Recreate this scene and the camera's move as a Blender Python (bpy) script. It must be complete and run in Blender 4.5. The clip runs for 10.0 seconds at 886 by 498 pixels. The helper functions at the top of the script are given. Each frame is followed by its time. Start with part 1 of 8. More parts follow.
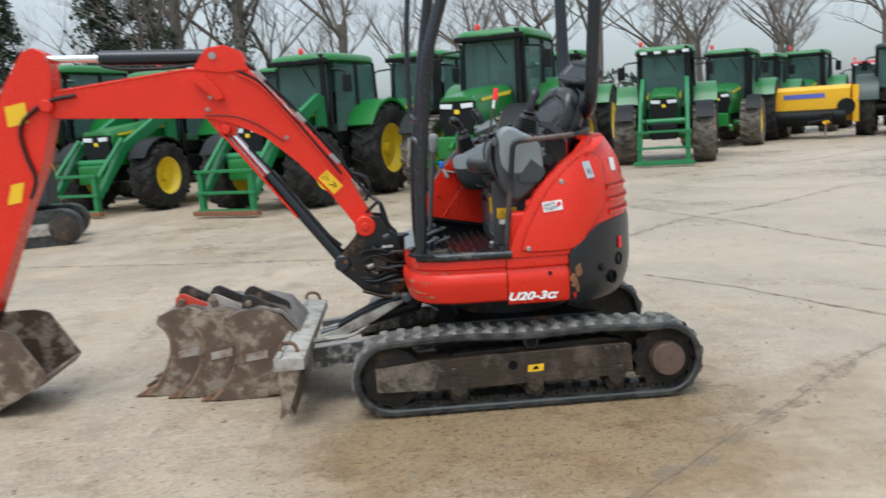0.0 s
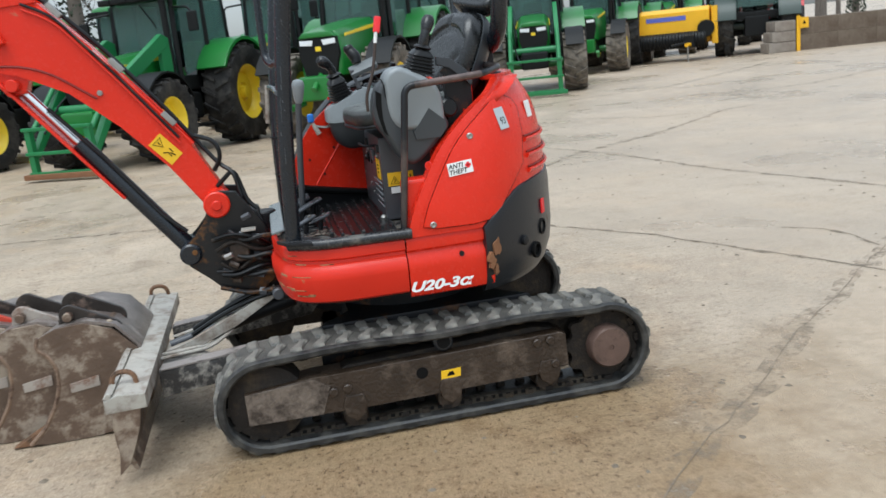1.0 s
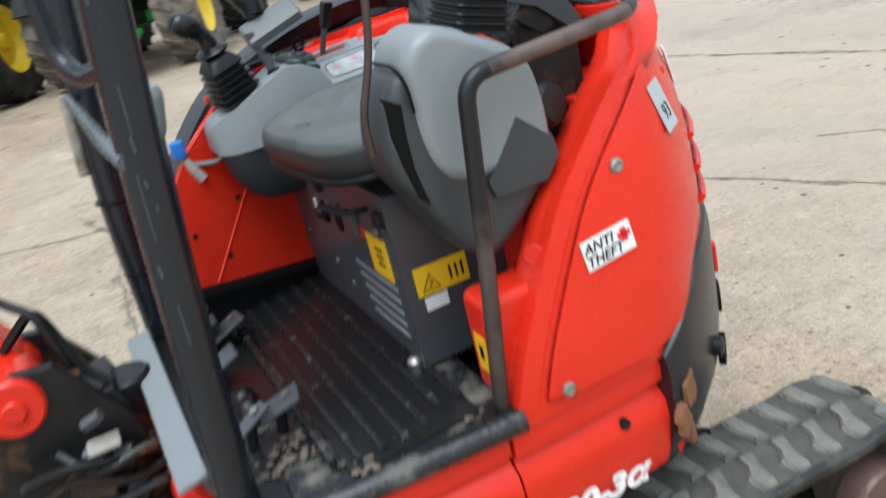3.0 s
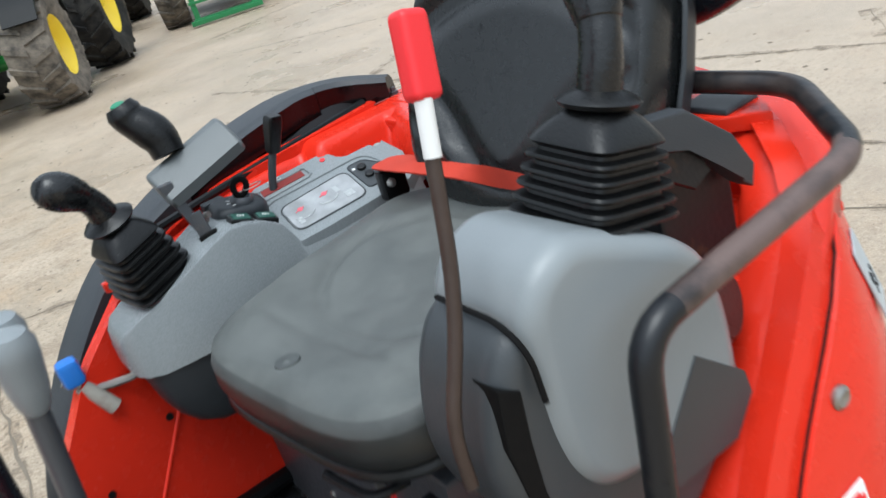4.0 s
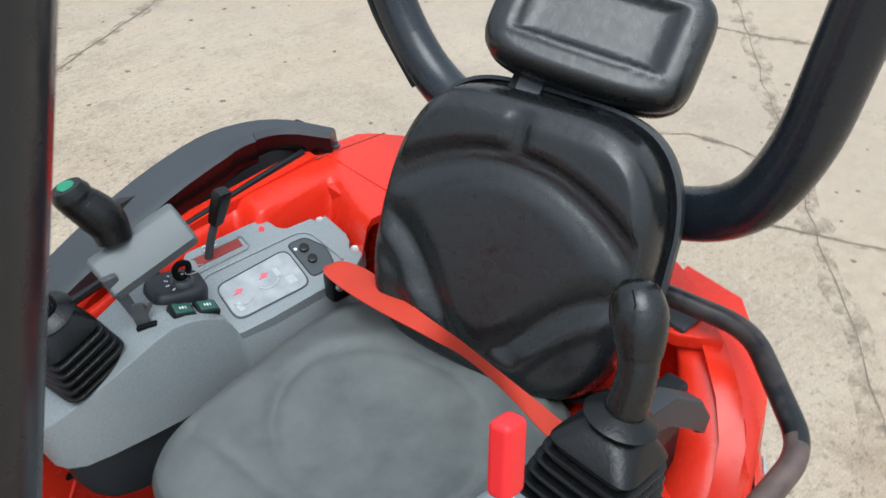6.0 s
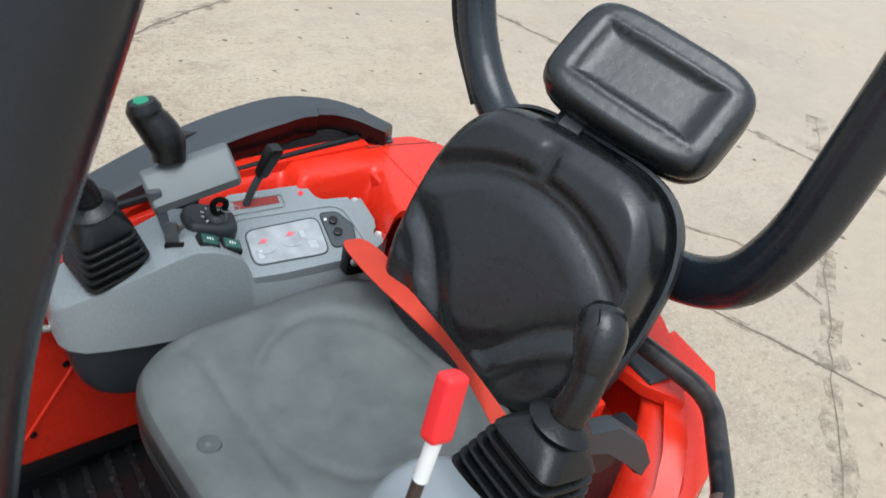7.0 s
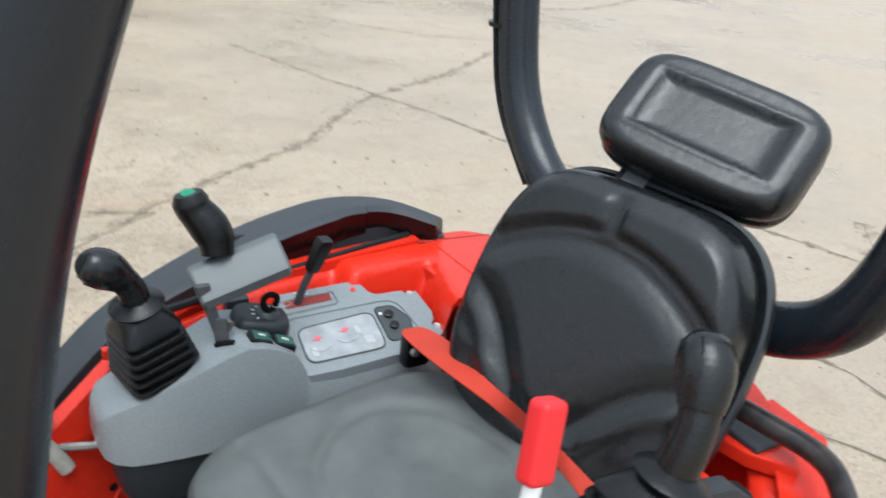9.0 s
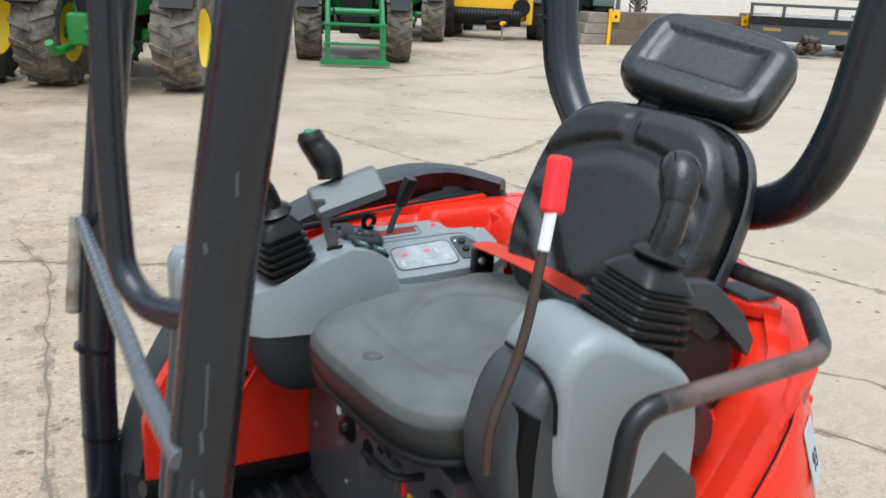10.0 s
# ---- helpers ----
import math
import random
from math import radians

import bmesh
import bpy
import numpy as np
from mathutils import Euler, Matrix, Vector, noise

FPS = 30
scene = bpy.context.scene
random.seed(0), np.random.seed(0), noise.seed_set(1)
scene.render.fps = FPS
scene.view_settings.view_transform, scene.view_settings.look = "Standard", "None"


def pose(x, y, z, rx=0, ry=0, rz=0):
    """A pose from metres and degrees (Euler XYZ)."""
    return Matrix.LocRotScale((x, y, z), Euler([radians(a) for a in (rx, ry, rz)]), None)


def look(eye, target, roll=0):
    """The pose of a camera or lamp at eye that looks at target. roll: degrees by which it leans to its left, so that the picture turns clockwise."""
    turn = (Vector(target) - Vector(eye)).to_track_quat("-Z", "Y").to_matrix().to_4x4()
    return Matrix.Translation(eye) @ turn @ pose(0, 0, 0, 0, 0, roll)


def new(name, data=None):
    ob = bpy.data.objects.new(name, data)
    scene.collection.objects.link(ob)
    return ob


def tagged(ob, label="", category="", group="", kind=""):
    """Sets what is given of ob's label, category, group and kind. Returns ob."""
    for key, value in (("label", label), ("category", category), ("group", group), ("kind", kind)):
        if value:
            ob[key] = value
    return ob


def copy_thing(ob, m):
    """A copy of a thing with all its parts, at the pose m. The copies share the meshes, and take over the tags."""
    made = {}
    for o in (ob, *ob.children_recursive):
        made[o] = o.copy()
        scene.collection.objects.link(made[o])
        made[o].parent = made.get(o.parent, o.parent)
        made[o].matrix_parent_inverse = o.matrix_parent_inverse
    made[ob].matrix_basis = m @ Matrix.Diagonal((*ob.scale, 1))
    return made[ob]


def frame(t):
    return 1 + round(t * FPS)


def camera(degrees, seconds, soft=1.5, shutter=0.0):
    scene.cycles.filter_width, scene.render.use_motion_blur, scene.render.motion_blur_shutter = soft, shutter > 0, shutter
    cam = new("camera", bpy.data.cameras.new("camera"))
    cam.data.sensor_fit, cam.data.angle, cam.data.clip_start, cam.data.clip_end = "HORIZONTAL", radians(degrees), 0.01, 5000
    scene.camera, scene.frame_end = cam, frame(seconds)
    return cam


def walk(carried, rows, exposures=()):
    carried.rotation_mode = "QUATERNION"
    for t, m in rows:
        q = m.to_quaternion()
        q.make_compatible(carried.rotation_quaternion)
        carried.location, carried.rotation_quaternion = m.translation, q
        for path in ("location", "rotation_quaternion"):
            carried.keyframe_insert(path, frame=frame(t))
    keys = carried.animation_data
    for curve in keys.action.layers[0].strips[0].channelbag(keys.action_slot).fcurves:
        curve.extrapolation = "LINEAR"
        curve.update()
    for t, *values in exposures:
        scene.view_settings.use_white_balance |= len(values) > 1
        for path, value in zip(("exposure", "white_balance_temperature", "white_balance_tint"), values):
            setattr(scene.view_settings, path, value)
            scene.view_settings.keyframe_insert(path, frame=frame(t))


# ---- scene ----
cam = camera(54.8, 10.0, shutter=0.4)
PATH = [
    (0, (-0.574, -4.779, 1.468), (-0.486, -2.804, 1.167), -3.7),
    (0.5, (-0.538, -4.312, 1.447), (-0.28, -2.367, 1.06), -4.4),
    (1, (-0.545, -3.789, 1.484), (-0.178, -1.88, 1.014), -6.0),
    (1.5, (-0.501, -3.221, 1.511), (-0.134, -1.348, 0.915), -8.3),
    (2, (-0.555, -2.68, 1.513), (-0.19, -0.869, 0.748), -11.8),
    (2.5, (-0.537, -2.151, 1.518), (-0.074, -0.386, 0.701), -12.7),
    (3, (-0.532, -1.673, 1.586), (0.147, 0.045, 0.821), -13.9),
    (3.2, (-0.522, -1.491, 1.63), (0.25, 0.186, 0.859), -14.6),
    (4.3, (-0.327, -0.845, 1.687), (0.592, 0.706, 0.819), -18.0),
    (4.5, (-0.311, -0.739, 1.694), (0.641, 0.741, 0.744), -17.7),
    (5, (-0.288, -0.65, 1.923), (0.729, 0.631, 0.772), -14.6),
    (5.2, (-0.294, -0.673, 1.950), (0.740, 0.587, 0.791), -11.7),
    (5.5, (-0.328, -0.72, 2.008), (0.716, 0.501, 0.816), -8.8),
    (5.7, (-0.349, -0.746, 2.026), (0.712, 0.457, 0.831), -6.0),
    (6.8, (-0.404, -0.854, 2.065), (0.64, 0.442, 0.956), 9.6),
    (7, (-0.407, -0.88, 2.044), (0.628, 0.436, 0.949), 12.2),
    (7.5, (-0.4, -0.91, 2.024), (0.584, 0.477, 0.971), 16.5),
    (8, (-0.392, -0.921, 2.025), (0.529, 0.527, 0.999), 16.8),
    (8.5, (-0.387, -0.881, 2.021), (0.571, 0.555, 1.009), 13.3),
    (9, (-0.407, -0.865, 1.916), (0.597, 0.67, 1.118), 5.5),
    (9.4, (-0.452, -1.008, 1.858), (0.445, 0.639, 1.168), 3.0),
    (9.5, (-0.478, -1.05, 1.845), (0.425, 0.606, 1.186), 3.5),
    (9.9, (-0.554, -1.197, 1.789), (0.323, 0.494, 1.177), 2.9),
    (10, (-0.578, -1.232, 1.77), (0.292, 0.467, 1.169), 2.7),
]
walk(cam, [(t, look(eye, target, roll)) for t, eye, target, roll in PATH], [(0, 0.88, 5950, 4), (1.5, 0.97, 5950, 4), (2.5, 1.12, 5950, 4), (5, 1.07, 5950, 4), (8, 1.06, 5950, 4), (9.5, 1.16, 5950, 4), (10, 1.17, 5950, 4)])

# ---- world and light ----
world = bpy.data.worlds.new("overcast")
scene.world = world
world.use_nodes = True
wn, wl = world.node_tree.nodes, world.node_tree.links
sky = wn.new("ShaderNodeTexSky")
sky.sky_type = 'NISHITA'
sky.sun_disc = False
sky.sun_elevation, sky.sun_rotation = radians(69), radians(212)
sky.air_density, sky.dust_density, sky.ozone_density = 1.0, 1.2, 1.0
pale = wn.new("ShaderNodeHueSaturation")
pale.inputs["Saturation"].default_value = 0.22
wl.new(sky.outputs[0], pale.inputs["Color"])
# an overcast sky is brighter overhead than at the horizon
sky_at = wn.new("ShaderNodeTexCoord")
split = wn.new("ShaderNodeSeparateXYZ")
rise = wn.new("ShaderNodeMapRange")
rise.inputs["To Min"].default_value, rise.inputs["To Max"].default_value = 0.36, 1.55
dome = wn.new("ShaderNodeMix")
dome.data_type, dome.blend_type = 'RGBA', 'MULTIPLY'
dome.inputs["Factor"].default_value = 1
wl.new(sky_at.outputs["Generated"], split.inputs[0])
wl.new(split.outputs["Z"], rise.inputs["Value"])
wl.new(pale.outputs[0], dome.inputs["A"])
wl.new(rise.outputs[0], dome.inputs["B"])
wl.new(dome.outputs["Result"], wn["Background"].inputs["Color"])
wn["Background"].inputs["Strength"].default_value = 0.15
sun = new("sun", bpy.data.lights.new("sun", "SUN"))
sun.data.energy, sun.data.angle, sun.data.color = 0.75, radians(40), (1.0, 0.97, 0.93)
sun.matrix_world = look((-3.2, -5.2, 16), (0, 0, 0))


# ---- materials ----
def material(name, col, rough=0.5, metal=0.0, var=0.12, scale=6.0, bump=0.05, bscale=120.0, dirt=None, dirt_at=0.6, dirt_scale=5.0,
             dirt_rough=0.85, coat=0.0, spec=0.5, pieces=0.0, soft=0.08):
    m = bpy.data.materials.new(name)
    m.use_nodes = True
    n, l = m.node_tree.nodes, m.node_tree.links
    b = n["Principled BSDF"]
    b.inputs["Metallic"].default_value = metal
    b.inputs["Coat Weight"].default_value = coat
    b.inputs["Specular IOR Level"].default_value = spec
    tc = n.new("ShaderNodeTexCoord")
    big = n.new("ShaderNodeTexNoise")
    big.inputs["Scale"].default_value, big.inputs["Detail"].default_value = scale, 6
    fine = n.new("ShaderNodeTexNoise")
    fine.inputs["Scale"].default_value, fine.inputs["Detail"].default_value = bscale, 4
    for t in (big, fine):
        l.new(tc.outputs["Object"], t.inputs["Vector"])
    mul = n.new("ShaderNodeMath")
    mul.operation = 'MULTIPLY_ADD'
    mul.inputs[1].default_value, mul.inputs[2].default_value = 2 * var, 1 - var
    l.new(big.outputs["Fac"], mul.inputs[0])
    value = mul.outputs[0]
    if pieces:
        info = n.new("ShaderNodeObjectInfo")
        pv = n.new("ShaderNodeMath")
        pv.operation = 'MULTIPLY_ADD'
        pv.inputs[1].default_value, pv.inputs[2].default_value = 2 * pieces, 1 - pieces
        l.new(info.outputs["Random"], pv.inputs[0])
        mm = n.new("ShaderNodeMath")
        mm.operation = 'MULTIPLY'
        l.new(value, mm.inputs[0]), l.new(pv.outputs[0], mm.inputs[1])
        value = mm.outputs[0]
    tint = n.new("ShaderNodeMix")
    tint.data_type, tint.blend_type = 'RGBA', 'MULTIPLY'
    tint.inputs["Factor"].default_value = 1
    tint.inputs["A"].default_value = (*col, 1)
    l.new(value, tint.inputs["B"])
    colour, r0 = tint.outputs["Result"], None
    rr = n.new("ShaderNodeMath")
    rr.operation = 'MULTIPLY_ADD'
    rr.inputs[1].default_value, rr.inputs[2].default_value = 0.25, rough - 0.12
    l.new(fine.outputs["Fac"], rr.inputs[0])
    rv = rr.outputs[0]
    if dirt is not None:
        dn = n.new("ShaderNodeTexNoise")
        dn.inputs["Scale"].default_value, dn.inputs["Detail"].default_value, dn.inputs["Roughness"].default_value = dirt_scale, 10, 0.7
        l.new(tc.outputs["Object"], dn.inputs["Vector"])
        ramp = n.new("ShaderNodeMapRange")
        ramp.inputs["From Min"].default_value, ramp.inputs["From Max"].default_value = dirt_at - soft, dirt_at + soft
        l.new(dn.outputs["Fac"], ramp.inputs["Value"])
        dm = n.new("ShaderNodeMix")
        dm.data_type = 'RGBA'
        l.new(ramp.outputs[0], dm.inputs["Factor"])
        l.new(colour, dm.inputs["A"])
        dm.inputs["B"].default_value = (*dirt, 1)
        colour = dm.outputs["Result"]
        rm = n.new("ShaderNodeMix")
        rm.data_type = 'FLOAT'
        l.new(ramp.outputs[0], rm.inputs["Factor"])
        l.new(rv, rm.inputs["A"])
        rm.inputs["B"].default_value = dirt_rough
        rv = rm.outputs["Result"]
    l.new(colour, b.inputs["Base Color"])
    l.new(rv, b.inputs["Roughness"])
    if bump:
        bp = n.new("ShaderNodeBump")
        bp.inputs["Strength"].default_value, bp.inputs["Distance"].default_value = bump, 0.01
        l.new(fine.outputs["Fac"], bp.inputs["Height"])
        l.new(bp.outputs[0], b.inputs["Normal"])
    return m


RED = material("orange_red_paint", (0.66, 0.026, 0.010), 0.25, var=0.10, bump=0.015, bscale=40, spec=0.33, dirt=(0.50, 0.14, 0.08), dirt_at=0.70, dirt_scale=15, coat=0.0, soft=0.02)
RED_WORN = material("chipped_red_paint", (0.64, 0.026, 0.011), 0.32, var=0.12, bump=0.03, spec=0.33, dirt=(0.36, 0.19, 0.09), dirt_at=0.665, dirt_scale=8, soft=0.012)
# the red darkened: shade of grooves, seams and slots put into the colour
RED_GROOVE_SHADE = material("red_paint_groove_shade", (0.20, 0.010, 0.005), 0.5, var=0.1, bump=0.02)
FLOOR_STEEL = material("muddy_black_floor_steel", (0.016, 0.0168, 0.0185), 0.26, var=0.35, scale=8, bump=0.15, bscale=90, dirt=(0.15, 0.138, 0.115), dirt_at=0.575, dirt_scale=8, soft=0.06)
RED_PLAIN = material("red_plastic", (0.75, 0.02, 0.025), 0.45, var=0.05, bump=0.02)
BLACK_PAINT = material("black_tube_paint", (0.0092, 0.0125, 0.0175), 0.24, spec=0.48, var=0.25, bump=0.02, dirt=(0.20, 0.21, 0.22), dirt_at=0.745, dirt_scale=48, soft=0.012)
BLACK_WORN = material("worn_black_steel", (0.008, 0.0085, 0.010), 0.42, var=0.3, bump=0.1, spec=0.3, dirt=(0.16, 0.075, 0.03), dirt_at=0.66, dirt_scale=8)
CW_BLACK = material("charcoal_counterweight_paint", (0.008, 0.010, 0.014), 0.32, var=0.25, bump=0.05, dirt=(0.16, 0.08, 0.03), dirt_at=0.70, dirt_scale=6)
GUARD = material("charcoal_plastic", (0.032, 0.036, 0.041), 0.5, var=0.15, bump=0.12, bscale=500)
GUARD_IN = material("near_black_guard_inside", (0.005, 0.003, 0.0035), 0.22, spec=0.3, var=0.1, bump=0.02)
GREY = material("mid_grey_plastic", (0.200, 0.219, 0.225), 0.27, var=0.08, bump=0.10, bscale=700)
GREY_DARK = material("dark_grey_plastic", (0.022, 0.026, 0.030), 0.45, spec=0.4, var=0.12, bump=0.10, bscale=600)
BAR_GREY = material("glossy_dark_grey_bar_paint", (0.088, 0.098, 0.110), 0.24, spec=0.5, var=0.12, bump=0.01)
STEEL_GREY = material("dark_grey_painted_steel", (0.058, 0.062, 0.069), 0.34, var=0.15, bump=0.04, dirt=(0.20, 0.16, 0.13), dirt_at=0.70, dirt_scale=12)
SOOT = material("dark_muddy_steel", (0.020, 0.016, 0.013), 0.75, var=0.4, scale=9, bump=0.4, bscale=90, spec=0.3, dirt=(0.07, 0.05, 0.03), dirt_at=0.6, dirt_scale=10, soft=0.1)
SHELL_GREY = material("charcoal_moulded_plastic", (0.038, 0.043, 0.047), 0.40, var=0.15, bump=0.10, bscale=600)
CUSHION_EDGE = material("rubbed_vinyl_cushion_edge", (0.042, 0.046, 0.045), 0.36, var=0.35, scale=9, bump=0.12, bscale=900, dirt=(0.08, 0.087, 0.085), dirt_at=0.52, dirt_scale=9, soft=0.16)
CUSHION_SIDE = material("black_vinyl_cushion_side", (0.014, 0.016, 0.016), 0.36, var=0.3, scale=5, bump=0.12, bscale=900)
LEVER_BROWN = material("bare_brown_lever_steel", (0.055, 0.038, 0.031), 0.38, metal=0.3, var=0.3, scale=25, bump=0.1)
RAIL = material("rubbed_black_rail_paint", (0.007, 0.008, 0.010), 0.32, spec=0.4, var=0.2, bump=0.04, dirt=(0.085, 0.062, 0.052), dirt_at=0.585, dirt_scale=4, dirt_rough=0.4, soft=0.10)
BRACKET = material("rusted_black_casting", (0.007, 0.007, 0.0075), 0.42, var=0.3, bump=0.08, bscale=90, spec=0.4, dirt=(0.15, 0.065, 0.018), dirt_at=0.585, dirt_scale=7, soft=0.05)
RAIL_RUBBED = material("rail_paint_rubbed_to_brown", (0.018, 0.014, 0.013), 0.30, spec=0.5, var=0.25, bump=0.04, dirt=(0.115, 0.076, 0.066), dirt_at=0.44, dirt_scale=9, dirt_rough=0.36, soft=0.12)
COVER_GREY = material("pale_grey_cover_plastic", (0.215, 0.235, 0.243), 0.33, var=0.10, bump=0.10, bscale=700)
GRIP = material("polished_black_grip", (0.005, 0.0054, 0.006), 0.25, spec=0.5, var=0.3, bump=0.06, bscale=200)
SCUFF = material("pale_paint_scuff", (0.075, 0.080, 0.085), 0.5, var=0.4, scale=60, bump=0.2)
GLINT_AND_DIAL = material("painted_glint_and_dial_arc", (0.36, 0.375, 0.38), 0.25, var=0.2, scale=60, bump=0.0)
RUBBER = material("black_rubber", (0.0042, 0.0045, 0.0048), 0.31, spec=0.34, var=0.2, bump=0.08, bscale=300)
VINYL = material("black_vinyl", (0.0098, 0.0108, 0.0114), 0.28, spec=0.52, var=0.35, bump=0.05, bscale=75, dirt=(0.0012, 0.0013, 0.0015), dirt_at=0.66, dirt_scale=38, dirt_rough=0.18, soft=0.02)
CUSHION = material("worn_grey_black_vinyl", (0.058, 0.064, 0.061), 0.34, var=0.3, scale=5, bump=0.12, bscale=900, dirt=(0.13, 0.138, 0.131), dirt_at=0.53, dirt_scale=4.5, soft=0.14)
TRACK_RUBBER = material("dusty_track_rubber", (0.009, 0.010, 0.011), 0.42, var=0.3, bump=0.25, bscale=160, dirt=(0.085, 0.080, 0.070), dirt_at=0.57, dirt_scale=14, soft=0.15)
LUG_RUBBER = material("scuffed_tread_rubber", (0.072, 0.070, 0.064), 0.45, var=0.5, scale=18, bump=0.5, bscale=120, dirt=(0.22, 0.205, 0.175), dirt_at=0.52, dirt_scale=16, pieces=0.2, soft=0.15)
MUDDY = material("muddy_brown_steel", (0.030, 0.0185, 0.011), 0.42, var=0.55, scale=9, bump=0.5, bscale=70, dirt=(0.105, 0.075, 0.052), dirt_at=0.585, dirt_scale=6, soft=0.08)
PALE_MUD = material("pale_dried_mud_on_steel", (0.15, 0.118, 0.092), 0.7, var=0.4, scale=9, bump=0.5, bscale=70, dirt=(0.045, 0.032, 0.023), dirt_at=0.52, dirt_scale=11, soft=0.08)
MUD = material("dried_mud", (0.045, 0.035, 0.023), 0.85, var=0.3, scale=20, bump=0.8, bscale=90)
BLADE = material("worn_pale_blade_steel", (0.40, 0.38, 0.335), 0.5, metal=0.15, var=0.25, scale=8, bump=0.2, dirt=(0.14, 0.095, 0.065), dirt_at=0.56, dirt_scale=9, soft=0.12)
BUCKET = material("rusty_bucket_steel", (0.135, 0.092, 0.066), 0.36, metal=0.3, var=0.6, scale=7, bump=0.4, bscale=60, dirt=(0.34, 0.28, 0.215), dirt_at=0.545, dirt_scale=7, soft=0.05)
ARM_MUD = material("mud_smeared_arm_steel", (0.030, 0.028, 0.027), 0.45, var=0.5, scale=8, bump=0.4, bscale=60, dirt=(0.31, 0.285, 0.245), dirt_at=0.535, dirt_scale=8, soft=0.06)
ARM_TOP = material("paler_arm_top_steel", (0.27, 0.24, 0.22), 0.42, metal=0.2, var=0.4, scale=10, bump=0.2, dirt=(0.04, 0.036, 0.034), dirt_at=0.56, dirt_scale=8, soft=0.06)
HUB_BROWN = material("rubbed_brown_hub_steel", (0.125, 0.080, 0.064), 0.42, metal=0.2, var=0.35, scale=14, bump=0.2, dirt=(0.05, 0.033, 0.024), dirt_at=0.60, dirt_scale=9, soft=0.08)
TREAD_DUST = material("dust_packed_tread_rubber", (0.042, 0.040, 0.036), 0.55, var=0.4, scale=12, bump=0.4, bscale=110, dirt=(0.10, 0.093, 0.080), dirt_at=0.50, dirt_scale=13, soft=0.14)
TOOTH = material("rust_orange_tooth_steel", (0.20, 0.105, 0.055), 0.5, metal=0.2, var=0.5, scale=14, bump=0.3, bscale=60, dirt=(0.05, 0.032, 0.02), dirt_at=0.55, dirt_scale=14, soft=0.08)
BUCKET_DARK = material("dark_hitch_steel", (0.035, 0.028, 0.024), 0.42, metal=0.3, var=0.5, scale=9, bump=0.3, bscale=60, dirt=(0.19, 0.13, 0.10), dirt_at=0.60, dirt_scale=9, soft=0.06)
HITCH_RED = material("flaking_red_hitch_paint", (0.50, 0.045, 0.018), 0.5, var=0.2, bump=0.3, bscale=60, dirt=(0.12, 0.08, 0.06), dirt_at=0.55, dirt_scale=9, soft=0.03)
BUCKET_SCRAPED = material("scraped_wet_bucket_shell", (0.20, 0.172, 0.155), 0.34, metal=0.4, var=0.5, scale=8, bump=0.3, bscale=60, dirt=(0.34, 0.31, 0.28), dirt_at=0.57, dirt_scale=9, soft=0.05)
BUCKET_PALE = material("scraped_bucket_steel", (0.36, 0.32, 0.28), 0.45, metal=0.3, var=0.3, scale=9, bump=0.2, dirt=(0.2, 0.10, 0.06), dirt_at=0.55, dirt_scale=10)
EDGE_BROWN = material("bright_brown_edge", (0.24, 0.165, 0.115), 0.36, metal=0.3, var=0.5, scale=16, bump=0.2, dirt=(0.08, 0.045, 0.03), dirt_at=0.55, dirt_scale=12, soft=0.08)
SCRAPE = material("scraped_primer_and_rust", (0.42, 0.21, 0.10), 0.6, var=0.4, scale=30, bump=0.2, dirt=(0.10, 0.045, 0.02), dirt_at=0.55, dirt_scale=30, soft=0.05)
CHROME = material("bright_rod_steel", (0.72, 0.73, 0.74), 0.2, metal=1.0, var=0.08, bump=0.02)
ZINC = material("zinc_bolt", (0.34, 0.33, 0.31), 0.4, metal=0.9, var=0.25, scale=30, bump=0.1)
YELLOW = material("yellow_decal", (0.80, 0.48, 0.01), 0.45, var=0.06, bump=0.01, dirt=(0.35, 0.22, 0.05), dirt_at=0.74, dirt_scale=40)
YELLOW_PAINT = material("yellow_machine_paint", (0.78, 0.42, 0.01), 0.4, var=0.08, bump=0.02)
ORANGE_STRAP = material("faded_orange_webbing", (0.50, 0.033, 0.011), 0.7, var=0.12, scale=30, bump=0.3, bscale=800)
WHITE = material("white_label", (0.75, 0.75, 0.73), 0.5, var=0.06, bump=0.01)
SILVER = material("silver_label", (0.42, 0.46, 0.48), 0.4, var=0.12, scale=20, bump=0.01)
# black of print; also painted on as the shade inside holes and slots
INK_AND_HOLES = material("black_ink_and_hole_shade", (0.004, 0.004, 0.004), 0.7, spec=0.15, var=0.05, bump=0)
SCREEN = material("grey_instrument_glass", (0.29, 0.30, 0.305), 0.08, var=0.5, scale=38, bump=0.0, coat=0.5)
GREEN_BTN = material("green_rubber_button", (0.015, 0.20, 0.10), 0.45, var=0.08, bump=0.02)
GREEN_DARK = material("dark_green_switch", (0.02, 0.08, 0.06), 0.3, var=0.08, bump=0.02)
BLUE_TAP = material("blue_plastic", (0.02, 0.16, 0.55), 0.4, var=0.08, bump=0.02)
FLOOR_MAT = material("worn_black_floor_mat", (0.011, 0.0115, 0.0122), 0.20, var=0.3, scale=10, bump=0.06, dirt=(0.06, 0.057, 0.052), dirt_at=0.68, dirt_scale=13, soft=0.05)
# mat rubber lightened: the ribs' sky highlights are put into the colour
MAT_RIB = material("floor_mat_rib_highlight", (0.016, 0.0165, 0.0175), 0.24, var=0.45, scale=14, bump=0.08, dirt=(0.12, 0.118, 0.11), dirt_at=0.64, dirt_scale=20, soft=0.06)
